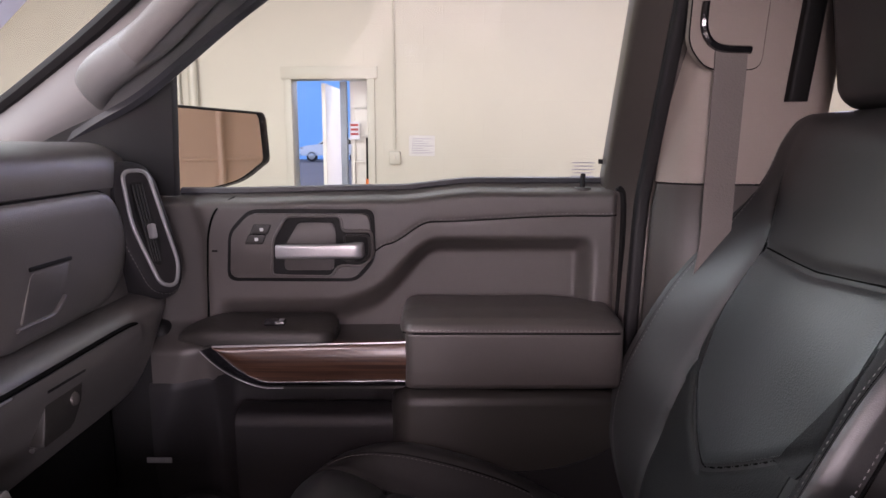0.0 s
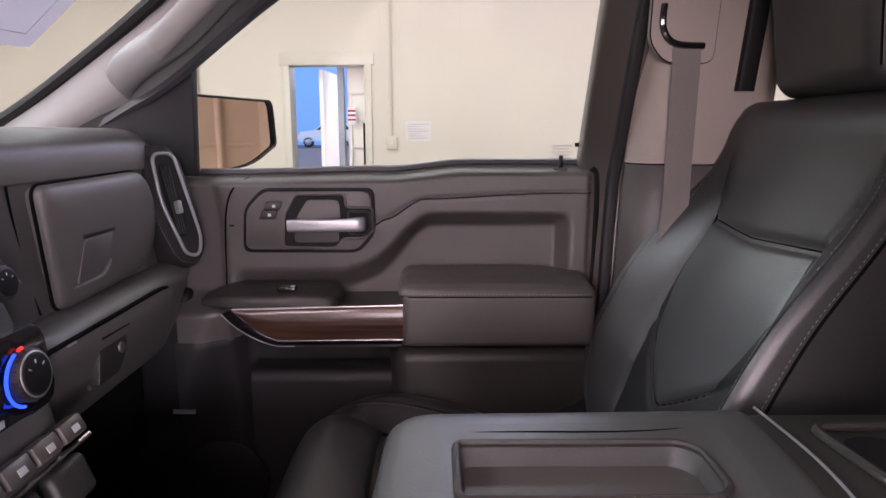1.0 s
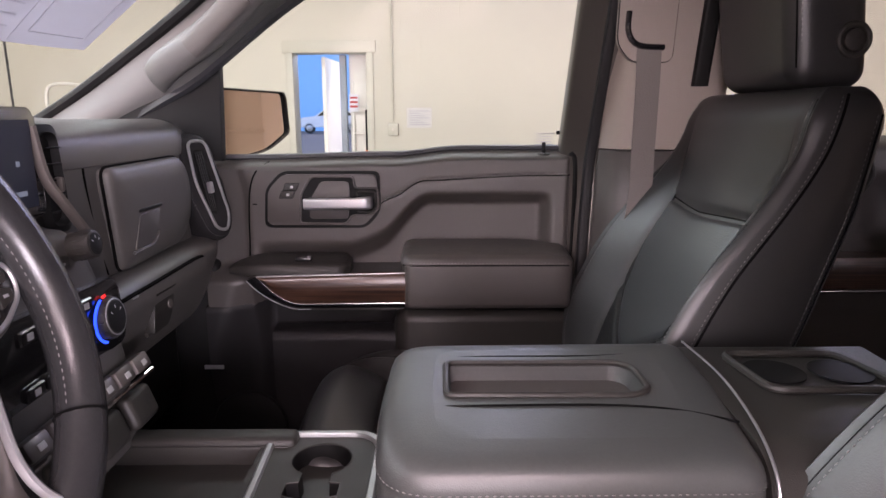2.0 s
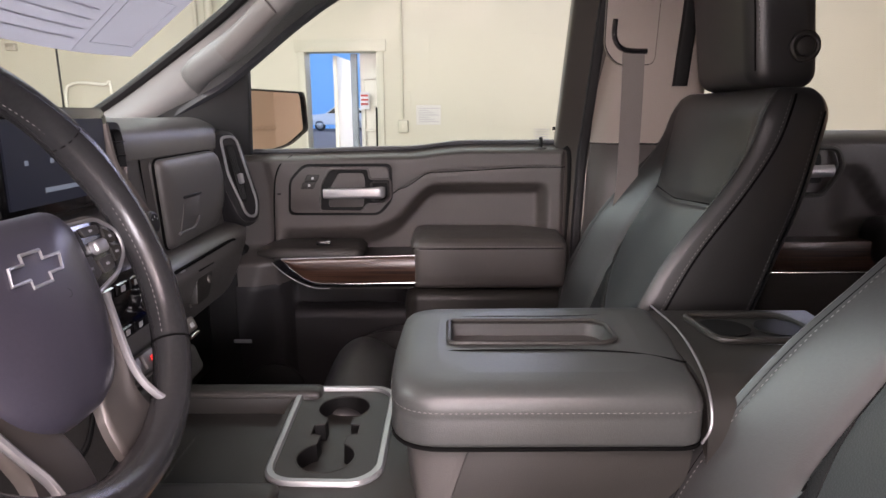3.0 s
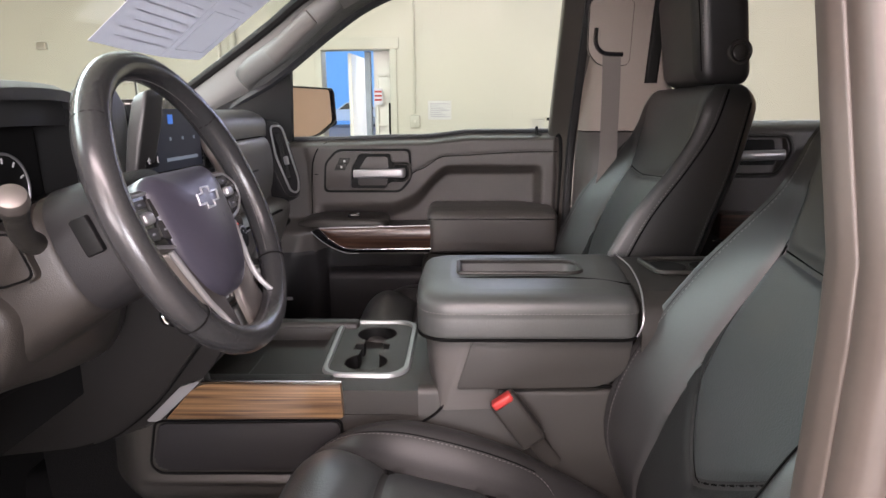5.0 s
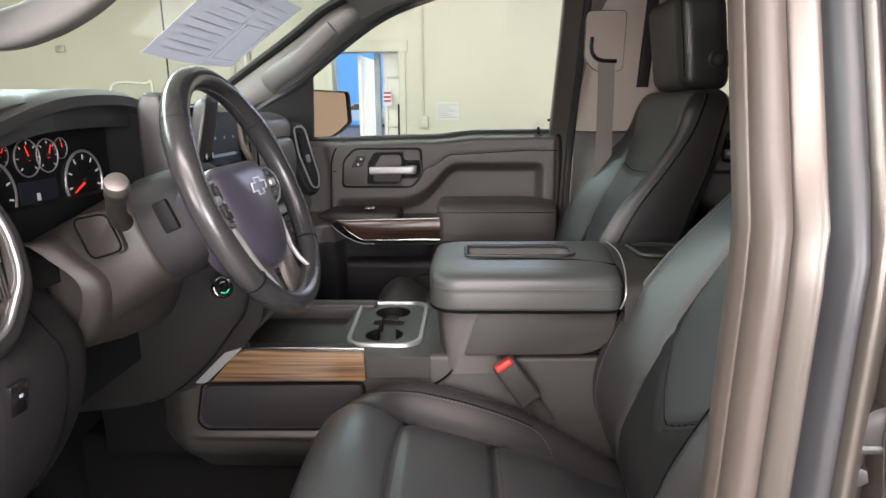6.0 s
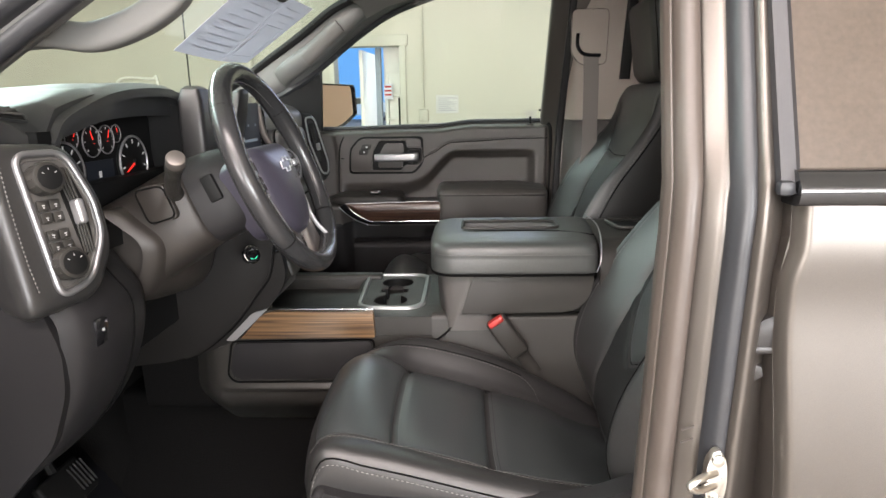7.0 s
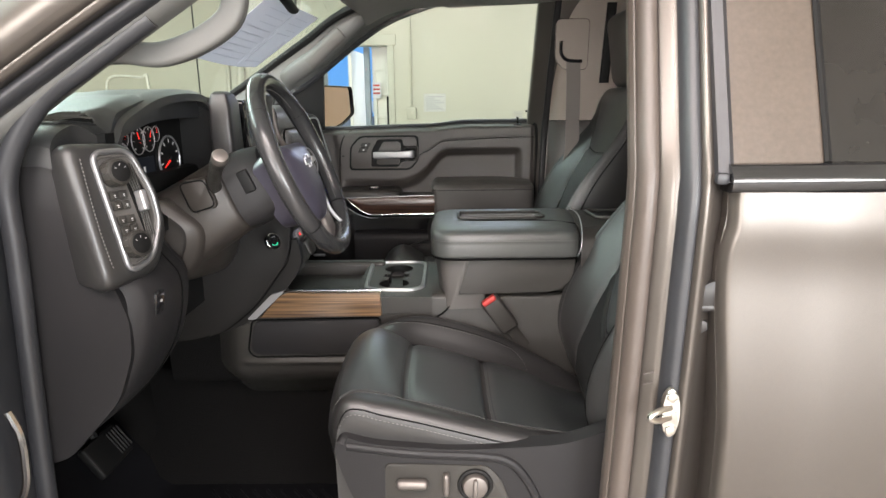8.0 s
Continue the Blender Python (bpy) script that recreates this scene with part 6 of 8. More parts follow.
FACE = V((0.97, 0, 0.14))
knob((stack_x(1.352) - 0.034, 0.132, 1.366), FACE, 0.019, 0.030, dash, "volume_knob")
for k in range(4):
    b = part("radio_button", rbox((stack_x(1.352) - 0.030, 0.085 - 0.048 * k, 1.352), (0.012, 0.040, 0.016), 0.003, 2), PLASTIC, dash)
    part("button_mark", rbox((stack_x(1.352) - 0.0235, 0.085 - 0.048 * k, 1.352), (0.001, 0.014, 0.003), 0), WHITEINK, b)
panel = part("climate_panel", slab(rounded([(-0.13, 1.205), (-0.13, 1.318), (0.190, 1.312), (0.205, 1.215)], 0.018), "x", stack_x(1.26) - 0.045, stack_x(1.26) - 0.026, 0.003), PIANO, dash, "gloss black climate panel")
BLUEGLOW = glowing("blue_ring_light", (0.02, 0.08, 1.0), 2.2)
REDGLOW = glowing("red_light", (1.0, 0.03, 0.02), 1.2)
for cy in (0.150,):
    k = knob((stack_x(1.26) - 0.028, cy, 1.262), FACE, 0.029, 0.018, panel, "temperature_knob", PLASTIC)
    arc = [V((stack_x(1.26) - 0.022, cy - 0.033 * math.cos(a), 1.262 + 0.033 * math.sin(a))) for a in lin(-1.3, 1.1, 20)]
    part("blue_arc", tube(arc, 0.0020, 6), BLUEGLOW, k, "lit blue arc")
    arc = [V((stack_x(1.26) - 0.022, cy - 0.033 * math.cos(a), 1.262 + 0.033 * math.sin(a))) for a in lin(1.3, 1.5, 4)]
    part("red_arc", tube(arc, 0.0020, 6), REDGLOW, k, "lit red arc")
for r_ in range(2):
    for k in range(4):
        b = part("climate_button", rbox((stack_x(1.26) - 0.024, 0.100 - 0.038 * k, 1.294 - 0.066 * r_), (0.006, 0.032, 0.018), 0.002, 1), PIANO, panel)
        part("button_mark", rbox((stack_x(1.26) - 0.0205, 0.100 - 0.038 * k, 1.294 - 0.066 * r_), (0.001, 0.010, 0.008), 0), WHITEINK, b)
knob((stack_x(1.26) - 0.028, 0.082, 1.262), FACE, 0.022, 0.014, panel, "fan_knob", PIANO, GUNMETAL)
for k in range(6):
    b = part("toggle_switch", rbox((stack_x(1.175) - 0.018, 0.185 - 0.048 * k, 1.180), (0.022, 0.042, 0.024), 0.004, 2, turn=(0, -25, 0)), GUNMETAL, dash, "grey rocker switch")
    part("switch_mark", rbox((stack_x(1.175) - 0.006, 0.185 - 0.048 * k, 1.184), (0.001, 0.012, 0.008), 0, turn=(0, -25, 0)), REDGLOW if k == 3 else WHITEINK, b)
part("switch_rail", tube([(stack_x(1.155) - 0.012, y, 1.160) for y in (0.218, -0.13)], 0.0035, 8), CHROME, dash, "bright chrome rail below the switches")
# darker plastic on the covers carries the shade low on the stack
for k in range(3):
    c = part("socket_cover", rbox((stack_x(1.115) - 0.02, 0.175 - 0.085 * k, 1.118), (0.026, 0.068, 0.052), 0.010, 3, turn=(0, -20, 0)), PLASTIC, dash, "hinged socket cover")

# ---- driver's half: gauge cluster under a hood ----
def hood_edge(y):
    """Height of the hood's rim."""
    return interp([(-0.590, 1.478), (-0.565, 1.508), (-0.50, 1.532), (-0.42, 1.552), (-0.33, 1.562), (-0.22, 1.563), (-0.175, 1.553), (-0.155, 1.520)], y)


CX = -0.600
part("cluster_hood", sheet(lambda y, s: (-0.70 + 0.155 * s, y, hood_edge(y) + 0.004 - 0.010 * sstep(0.85, 1, s)), lin(-0.592, -0.156, 44), lin(0, 1, 10), (0, 0, -0.016)), DASHTOP, dash, "curved hood over the gauges")
part("hood_side", sheet(lambda z, s: (-0.66 + 0.115 * s, -0.165 - 0.012 * (1 - s), z), lin(1.33, 1.545, 10), lin(0, 1, 6), (0, 0.03, 0)), BLACK, dash)
part("hood_side", sheet(lambda z, s: (-0.66 + 0.11 * s, -0.590, z), lin(1.30, 1.49, 10), lin(0, 1, 6), (0, -0.03, 0)), BLACK, dash)
part("cluster_well", sheet(lambda y, s: (CX - 0.012 - 0.05 * s * (hood_edge(y) - 1.345), y, 1.33 + s * (hood_edge(y) - 1.335)), lin(-0.588, -0.165, 30), lin(0, 1, 6), (-0.02, 0, 0)), BLACK, dash, "black gauge face")
# sill coloured black to stand in for the shade below the gauges
part("cluster_sill", sheet(lambda y, s: (CX - 0.01 + 0.085 * s, y, 1.352 - 0.010 * s), lin(-0.59, -0.17, 10), lin(0, 1, 5), (0, 0, -0.04)), BLACK, dash)


def gauge(cy, cz, r, parent, angle, ticks=9):
    x = CX - 0.05 * (cz - 1.34)
    g = part("gauge", disc((x - 0.004, cy, cz), (1, 0, 0.0), r, 0.008, 40, 0.002), BLACK, parent, "round black gauge with a red needle")
    part("gauge_ring", ring_band((x + 0.004, cy, cz), (1, 0, 0), r, r * 0.045, 40), SATIN, g)
    for i in range(ticks):
        a = radians(225 - 270 * i / (ticks - 1))
        part("tick", rbox((x + 0.0048, cy + math.cos(a) * r * 0.80, cz + math.sin(a) * r * 0.80), (0.001, r * 0.05, r * 0.16), 0, turn=(math.degrees(a) - 90, 0, 0)), LIT, g)
    a = radians(angle)
    c, s = math.cos(a), math.sin(a)
    part("needle", tube([(x + 0.007, cy - c * r * 0.15, cz - s * r * 0.15), (x + 0.007, cy + c * r * 0.72, cz + s * r * 0.72)], [r * 0.045, r * 0.02], 6), REDGLOW, g, "lit red needle")
    part("needle_cap", disc((x + 0.004, cy, cz), (1, 0, 0), r * 0.13, 0.006, 16, 0.001), BLACK, g)
    return g


LIT = glowing("gauge_white", (0.6, 0.58, 0.56), 0.45)
clus = part("cluster_panel", slab(rounded([(-0.575, 1.358), (-0.575, 1.520), (-0.19, 1.520), (-0.19, 1.358)], 0.03), "x", CX - 0.016, CX - 0.008), BLACK, dash, "instrument cluster")
gauge(-0.460, 1.474, 0.018, clus, 60, 5)
gauge(-0.405, 1.466, 0.027, clus, 110, 7)
gauge(-0.360, 1.467, 0.025, clus, 70, 7)
gauge(-0.325, 1.476, 0.016, clus, 100, 5)
gauge(-0.278, 1.419, 0.050, clus, 205, 9)
gauge(-0.492, 1.419, 0.050, clus, 205, 9)
GLOWDIM = glowing("display_dim", (0.012, 0.014, 0.02), 0.4)
disp = part("info_display", slab([(-0.428, 1.376), (-0.428, 1.432), (-0.345, 1.432), (-0.345, 1.376)], "x", CX - 0.006, CX - 0.003), GLOWDIM, clus, "small dim information display")
part("display_bar", rbox((CX - 0.002, -0.392, 1.408), (0.001, 0.007, 0.011), 0), LIT, disp)
part("display_bar", rbox((CX - 0.002, -0.388, 1.390), (0.001, 0.018, 0.003), 0), LIT, disp)
part("odometer_bar", rbox((CX - 0.001, -0.268, 1.384), (0.001, 0.036, 0.006), 0), REDGLOW, clus)
part("cluster_lip", tube([(CX + 0.012, y, 1.362) for y in lin(-0.43, -0.30, 6)], 0.003, 6), SATIN, dash, "thin silver line under the gauges")

# driver's end: the rounded pod that carries vent and light switches, turned a little to the door
POD_M = axes((-0.530, -0.690, 1.455), (0.897, -0.381, 0.226), (0.391, 0.921, 0.0), (-0.208, 0.088, 0.974))


def podpt(u, w, d):
    return POD_M @ V((d, u, w))


RING = [(-0.009, 0.012), (0.060, 0.012), (0.084, -0.058), (0.084, -0.112), (0.050, -0.172), (0.000, -0.186)]
BODY = [(-0.046, 0.031), (0.074, 0.024), (0.104, -0.060), (0.102, -0.130), (0.060, -0.196), (-0.044, -0.206)]


def pod_ring(poly, k, d, r):
    return [podpt(0.030 + (u - 0.030) * k, -0.085 + (w + 0.085) * k, d) for u, w in rounded(poly, r, 7)]


pod = part("switch_pod", loft([[podpt(min(max(u, -0.036) * 0.9, 0.040), -0.07 + (w + 0.07) * 0.8, -0.10) for u, w in rounded(BODY, 0.026, 7)], pod_ring(BODY, 1.0, -0.030, 0.026), pod_ring(BODY, 0.985, -0.016, 0.026), pod_ring(BODY, 0.95, -0.008, 0.026), pod_ring(BODY, 0.88, -0.003, 0.026), pod_ring(BODY, 0.78, -0.002, 0.026)]), LEATHER, dash, "leather wrapped pod at the dash end")
face_n = POD_M.to_3x3() @ V((1, 0, 0))
part("silver_ring", tube(pod_ring(RING, 0.97, 0.001, 0.020), 0.0046, 10, closed=True, flat=0.0045, up=tuple(face_n)), RINGGREY, pod, "satin grey metal ring")
part("ring_inner", tube(pod_ring(RING, 0.885, -0.0005, 0.017), 0.0022, 8, closed=True), DASH, pod)
part("pod_face", loft([pod_ring(RING, 0.95, -0.006, 0.019), pod_ring(RING, 0.95, -0.0005, 0.019)]), DASH, pod)
part("vent_well", loft([[podpt(u, w, d) for u, w in rounded([(0.037, -0.012), (0.058, -0.012), (0.070, -0.060), (0.066, -0.120), (0.050, -0.138), (0.044, -0.080)], 0.006, 3)] for d in (-0.003, 0.0008)]), BLACK, pod)
stitches(spline([podpt(-0.0255, 0.002, -0.0012), podpt(-0.0275, -0.060, -0.0012), podpt(-0.0270, -0.125, -0.0012), podpt(-0.0235, -0.172, -0.0012)], 12), pod, 0.006, 0.0010)
knob(podpt(0.019, -0.026, 0.0), face_n, 0.0215, 0.022, pod, "light_knob", PLASTIC, GUNMETAL)
knob(podpt(0.019, -0.141, 0.0), face_n, 0.0215, 0.022, pod, "dimmer_knob", PLASTIC, GUNMETAL)
for row_w in (-0.060, -0.0765, -0.1000, -0.1165):
    for col in range(2):
        u = 0.0105 + 0.0165 * col - 0.05 * (row_w + 0.06)
        b = part("pod_button", placed(rbox((0.001, u, row_w), (0.006, 0.0150, 0.0145), 0.0022, 2), POD_M), PLASTIC, pod)
        part("button_mark", placed(rbox((0.0043, u, row_w), (0.0006, 0.0034, 0.0016), 0), POD_M), WHITEINK, b)
        part("button_mark", placed(rbox((0.0043, u, row_w - 0.0028), (0.0006, 0.0016, 0.0016), 0), POD_M), WHITEINK, b)
for k in range(4):
    part("slat", tube([podpt(0.041 + 0.005 * k, -0.014, 0.003), podpt(0.050 + 0.004 * k, -0.070, 0.003), podpt(0.050 + 0.004 * k, -0.132, 0.003)], 0.0017, 6), PLASTIC, pod)
part("vent_tab", placed(rbox((0.010, 0.052, -0.075), (0.018, 0.012, 0.034), 0.004, 3), POD_M), SATIN, pod, "silver vent tab")
# defroster outlet on top of the pod
lift = lambda y, x, d: V(shoulder(y, x)) + V((0, 0, d))
of = part("defrost_vent", sheet(lambda y, x: lift(y, x, 0.0016), lin(-0.662, -0.604, 12), lin(-0.628, -0.572, 12), (0, 0, -0.004)), BLACK, dash, "slotted side defroster vent")
part("vent_frame", tube([lift(y, x, 0.0014) for y, x in rounded([(-0.664, -0.630), (-0.602, -0.630), (-0.602, -0.570), (-0.664, -0.570)], 0.008, 4)], 0.0022, 6, closed=True), DASHTOP, of)
for k in range(6):
    xk = -0.620 + 0.0085 * k
    part("slat", tube([lift(y, xk, 0.0028) for y in lin(-0.662, -0.604, 8)], 0.0019, 6), DASH, of)
# end cover facing the door and the knee panel
part("end_cover", slab(rounded([(-0.76, 1.488), (-0.60, 1.482), (-0.578, 1.44), (-0.526, 1.28), (-0.500, 1.20), (-0.503, 1.14), (-0.533, 1.06), (-0.630, 0.955), (-0.72, 0.93), (-0.76, 1.20)], 0.02, 4), "y", -0.711, -0.696, 0.002, 2), TRIMSHADE, dash, "flat charcoal dash end cover")
KP = [(-0.60, 1.42), (-0.545, 1.34), (-0.498, 1.275), (-0.472, 1.235), (-0.476, 1.17), (-0.502, 1.10), (-0.553, 1.03), (-0.63, 0.965), (-0.70, 0.93), (-0.76, 0.925)]
kp = spline([(x, 0, z) for x, z in KP], 5)
part("knee_panel", loft([[V((p.x + dx + 0.03 * (y + 0.62), y, p.z)) for p in kp] for y, dx in ((-0.706, -0.030), (-0.695, -0.012), (-0.680, -0.002), (-0.60, 0.0), (-0.54, -0.006), (-0.508, -0.02), (-0.496, -0.07))], closed=False), TRIMSHADE, dash, "curved black knee panel", sharp=70)
part("panel_seam", tube([V((p.x + 0.004 - 0.004, -0.575, p.z)) for p in kp], 0.0014, 6), SEAM, dash)
part("parking_brake_switch", rbox((-0.476, -0.660, 1.214), (0.012, 0.028, 0.040), 0.004, 2, turn=(0, 8, -4)), PIANO, dash, "small black parking brake switch")
part("switch_mark", rbox((-0.4692, -0.660, 1.217), (0.001, 0.005, 0.004), 0, turn=(0, 8, -4)), WHITEINK, dash)
part("panel_screw", disc((-0.612, -0.53, 0.985), (0.7, -0.5, 0.3), 0.006, 0.006, 10, 0.002), CHROME, dash)
# column surround panel
CS = [(-0.560, 1.352), (-0.525, 1.362), (-0.490, 1.338), (-0.455, 1.300), (-0.470, 1.240), (-0.502, 1.198), (-0.545, 1.182)]
cs = spline([(x, 0, z) for x, z in CS], 5)
part("column_panel", loft([[V((p.x - dx, y + max(0, 1.375 - p.z) * 0.13 * sstep(-0.25, -0.46, y), p.z - 0.15 * (y + 0.457) * sstep(1.30, 1.20, p.z))) for p in cs] for y, dx in ((-0.514, 0.030), (-0.506, 0.012), (-0.496, 0.004), (-0.468, 0.004), (-0.43, 0.0), (-0.385, -0.008), (-0.27, 0.0), (-0.225, 0.012), (-0.205, 0.06))], closed=False), COLPANEL, dash, "brown-grey column surround panel", sharp=70)
# black filler blocks added for the shade behind and under the column
part("column_shade_block", rbox((-0.625, -0.37, 1.27), (0.08, 0.44, 0.26), 0.01), BLACK, dash)
part("under_dash_shade", slab([(-0.95, 1.15), (-0.60, 1.16), (-0.60, 1.06), (-0.95, 0.95)], "y", -0.52, -0.16, 0.01), BLACK, dash)
part("stack_flank", slab(rounded([(-0.372, 1.29), (-0.376, 1.22), (-0.390, 1.160), (-0.415, 1.126), (-0.478, 1.047), (-0.555, 0.985), (-0.62, 0.958), (-0.85, 0.93), (-0.85, 1.29)], 0.03, 5), "y", -0.166, -0.135, 0.008, 3), FLANKSHADE, dash, "brown moulded side of the centre stack, darkened for its shade")
part("flank_strip", slab(rounded([(-0.362, 1.215), (-0.352, 1.150), (-0.382, 1.102), (-0.455, 1.027), (-0.515, 0.990), (-0.600, 0.958), (-0.600, 1.02), (-0.45, 1.12), (-0.40, 1.20)], [0.01, 0.03, 0.05, 0.06, 0.06, 0.004, 0.01, 0.02, 0.01], 5), "y", -0.161, -0.135, 0.004, 2), FLANKSHADE, dash, "narrow moulded edge strip")
part("panel_seam", tube(spline([(-0.374, -0.163, 1.215), (-0.388, -0.163, 1.158), (-0.413, -0.163, 1.122), (-0.476, -0.163, 1.043), (-0.552, -0.163, 0.981), (-0.61, -0.163, 0.956)], 6), 0.0016, 6), SEAM, dash)
GREENGLOW = glowing("green_light", (0.05, 0.9, 0.45), 1.0)
sb = part("start_button", disc((-0.405, -0.238, 1.222), (0.75, -0.5, 0.3), 0.017, 0.014, 24, 0.003), PIANO, dash, "round start button with a green light")
part("button_ring", ring_band((-0.396, -0.244, 1.226), (0.75, -0.5, 0.3), 0.017, 0.0028), CHROME, sb)
bn = V((0.75, -0.5, 0.3)).normalized()
bs = bn.cross(V((0, 0, 1))).normalized()
bu = bs.cross(bn)
for a0, a1, m_ in ((-150, -95, GREENGLOW), (-80, -40, GREENGLOW), (60, 120, PRINT)):
    part("lit_arc" if m_ is GREENGLOW else "button_mark", tube([V((-0.405, -0.238, 1.222)) + bn * 0.0145 + (bs * math.cos(radians(a)) + bu * math.sin(radians(a))) * 0.010 for a in lin(a0, a1, 8)], 0.0009, 5), m_, sb)

# ---- column, stalks ----
col = thing("steering_column", (-0.45, -0.38, 1.36), "charcoal steering column shroud with its stalks", "steering column")
ax = V((math.cos(0.39), 0, math.sin(0.39)))
C0 = V((-0.284, -0.382, 1.4135))
upv = V((-math.sin(0.39), 0, math.cos(0.39)))


def col_ring(d, hw, hh, off=0.0):
    c = C0 - ax * d + upv * off
    return [c + V((0, 1, 0)) * y + upv * z for y, z in rounded([(-hw, -hh), (-hw, hh), (hw, hh), (hw, -hh)], min(hw, hh) * 0.8, 6)]


part("collar", loft([col_ring(0.045, 0.060, 0.055), col_ring(0.058, 0.080, 0.068), col_ring(0.09, 0.092, 0.075), col_ring(0.128, 0.096, 0.078), col_ring(0.131, 0.080, 0.070)]), TRIMSHADE, col, "charcoal column collar")
part("shroud", loft([col_ring(0.125, 0.070, 0.060), col_ring(0.134, 0.088, 0.072), col_ring(0.142, 0.094, 0.076), col_ring(0.22, 0.098, 0.080, -0.012), col_ring(0.30, 0.104, 0.085, -0.024)]), COLPANEL, col, "brown-grey column shroud")
base = part("stalk_plate", slab(rounded([(-0.475, 1.330), (-0.500, 1.392), (-0.445, 1.402), (-0.425, 1.345)], 0.012), "y", -0.487, -0.462, 0.005), COLPANEL, col, "moulded plate round the stalk")
part("plate_edge", tube([(x, -0.487, z) for x, z in rounded([(-0.475, 1.334), (-0.496, 1.389), (-0.448, 1.398), (-0.429, 1.348)], 0.012)], 0.0016, 6, closed=True), SEAM, base)
part("tilt_button", rbox((-0.372, -0.474, 1.392), (0.022, 0.010, 0.044), 0.003, 2, turn=(0, -24, 0)), BLACK, col, "black rocker on the column")
stalk = part("turn_stalk", tube(spline([(-0.440, -0.44, 1.372), (-0.424, -0.50, 1.395), (-0.398, -0.545, 1.430), (-0.386, -0.562, 1.442)], 6), [0.013] * 6 + [0.012] * 6 + [0.0135] * 7, 14), PLASTIC, col, "black turn signal stalk")
part("stalk_tip", disc((-0.387, -0.560, 1.440), (0.35, -0.62, 0.55), 0.0145, 0.016, 20, 0.004), GUNMETAL, stalk, "grey stalk end cap")
part("stalk_boot", disc((-0.452, -0.42, 1.36), (0.3, -0.9, 0.35), 0.022, 0.05, 20, 0.008), BLACK, col)
def paddle(s, k):
    c = V((-0.400 + 0.022 * s, -0.300 + 0.010 * s, 1.43 + 0.120 * s))
    return [c + V((x * k, y * k, 0.3 * x)) for x, y in rounded([(-0.013, -0.020), (0.010, -0.024), (0.015, 0.020), (-0.010, 0.024)], 0.006, 4)]


lever = part("shift_lever", loft([paddle(-0.4, 0.6), paddle(0, 0.75), paddle(0.25, 0.95), paddle(0.6, 1.08), paddle(0.9, 1.0), paddle(0.975, 0.9), paddle(1.0, 0.7)]), LEATHER, col, "black leather column gear lever", sharp=60)
part("lever_switch", rbox((-0.388, -0.285, 1.460), (0.010, 0.040, 0.022), 0.004, 2), BLACK, lever, "plus and minus rocker")
part("plus_mark", rbox((-0.3825, -0.297, 1.460), (0.001, 0.009, 0.002), 0), WHITEINK, lever)
part("plus_mark", rbox((-0.3825, -0.297, 1.460), (0.001, 0.002, 0.009), 0), WHITEINK, lever)
part("minus_mark", rbox((-0.3825, -0.272, 1.460), (0.001, 0.002, 0.009), 0), WHITEINK, lever)

# ================= steering wheel =================
wheel = thing("steering_wheel", tuple(C0), "black leather four spoke steering wheel with a plain bow shaped badge", "steering wheel")
R, RT = 0.1765, 0.0170


def wp_(a, r, d=0.0):
    """a: degrees, 0 to the passenger's side, 90 up."""
    q = radians(a)
    return C0 + V((0, 1, 0)) * (r * math.cos(q)) + upv * (r * math.sin(q)) + ax * d


rings = []
NR = 96
for i in range(NR):
    a = 360 * i / NR
    c = wp_(a, R)
    rad = (wp_(a, R + 1) - c).normalized()
    fat = 1.0 + 0.10 * (math.exp(-((a - 30) / 14) ** 2) + math.exp(-((a - 150) / 14) ** 2))
    rings.append([c + rad * (RT * fat * math.cos(b)) + ax * (RT * 1.06 * fat * math.sin(b)) for b in [2 * math.pi * j / 14 for j in range(14)]])
rim = part("rim", loft(rings, wrap=True), RIMLEATHER, wheel, "worn black leather rim")
for a in (38, 142, 218, 322):
    c = wp_(a, R)
    rad = (wp_(a, R + 1) - c).normalized()
    part("rim_joint", tube([c + rad * (RT * 1.01 * math.cos(b)) + ax * (RT * 1.07 * math.sin(b)) for b in [2 * math.pi * j / 20 for j in range(20)]], 0.0012, 5, closed=True), SEAM, rim)
for lo, hi in ((-36, 36), (144, 216), (42, 138)):
    stitches([wp_(a, R - RT * 0.985, RT * 0.12) for a in lin(lo, hi, 80)], rim, 0.006, 0.0005)
HUBP = rounded([(-0.098, 0.034), (-0.080, 0.050), (0.080, 0.050), (0.098, 0.034), (0.090, -0.040), (0.062, -0.096), (0.030, -0.118), (-0.030, -0.118), (-0.062, -0.096), (-0.090, -0.040)], 0.020, 5)
ey = V((0, 1, 0))


def on_wheel(y, z, d):
    return C0 + ey * y + upv * z + ax * d


def hub_ring(k, d):
    return [on_wheel(y * k, -0.016 + (z + 0.016) * k, d) for y, z in HUBP]


hub = part("hub_pad", loft([hub_ring(0.86, -0.080), hub_ring(0.93, -0.050), hub_ring(0.97, -0.024), hub_ring(0.985, -0.016), hub_ring(0.975, -0.0105), hub_ring(0.945, -0.0055), hub_ring(0.88, -0.0005), hub_ring(0.78, 0.0040), hub_ring(0.64, 0.0080), hub_ring(0.46, 0.0112), hub_ring(0.26, 0.0134), hub_ring(0.06, 0.0142)]), HUB, wheel, "smooth black airbag cover", sharp=60)
bow = [(-0.037, -0.007), (-0.031, 0.0065), (-0.013, 0.0065), (-0.0115, 0.014), (0.0145, 0.014), (0.013, 0.0065), (0.037, 0.0065), (0.031, -0.007), (0.012, -0.007), (0.0105, -0.014), (-0.0155, -0.014), (-0.014, -0.007)]
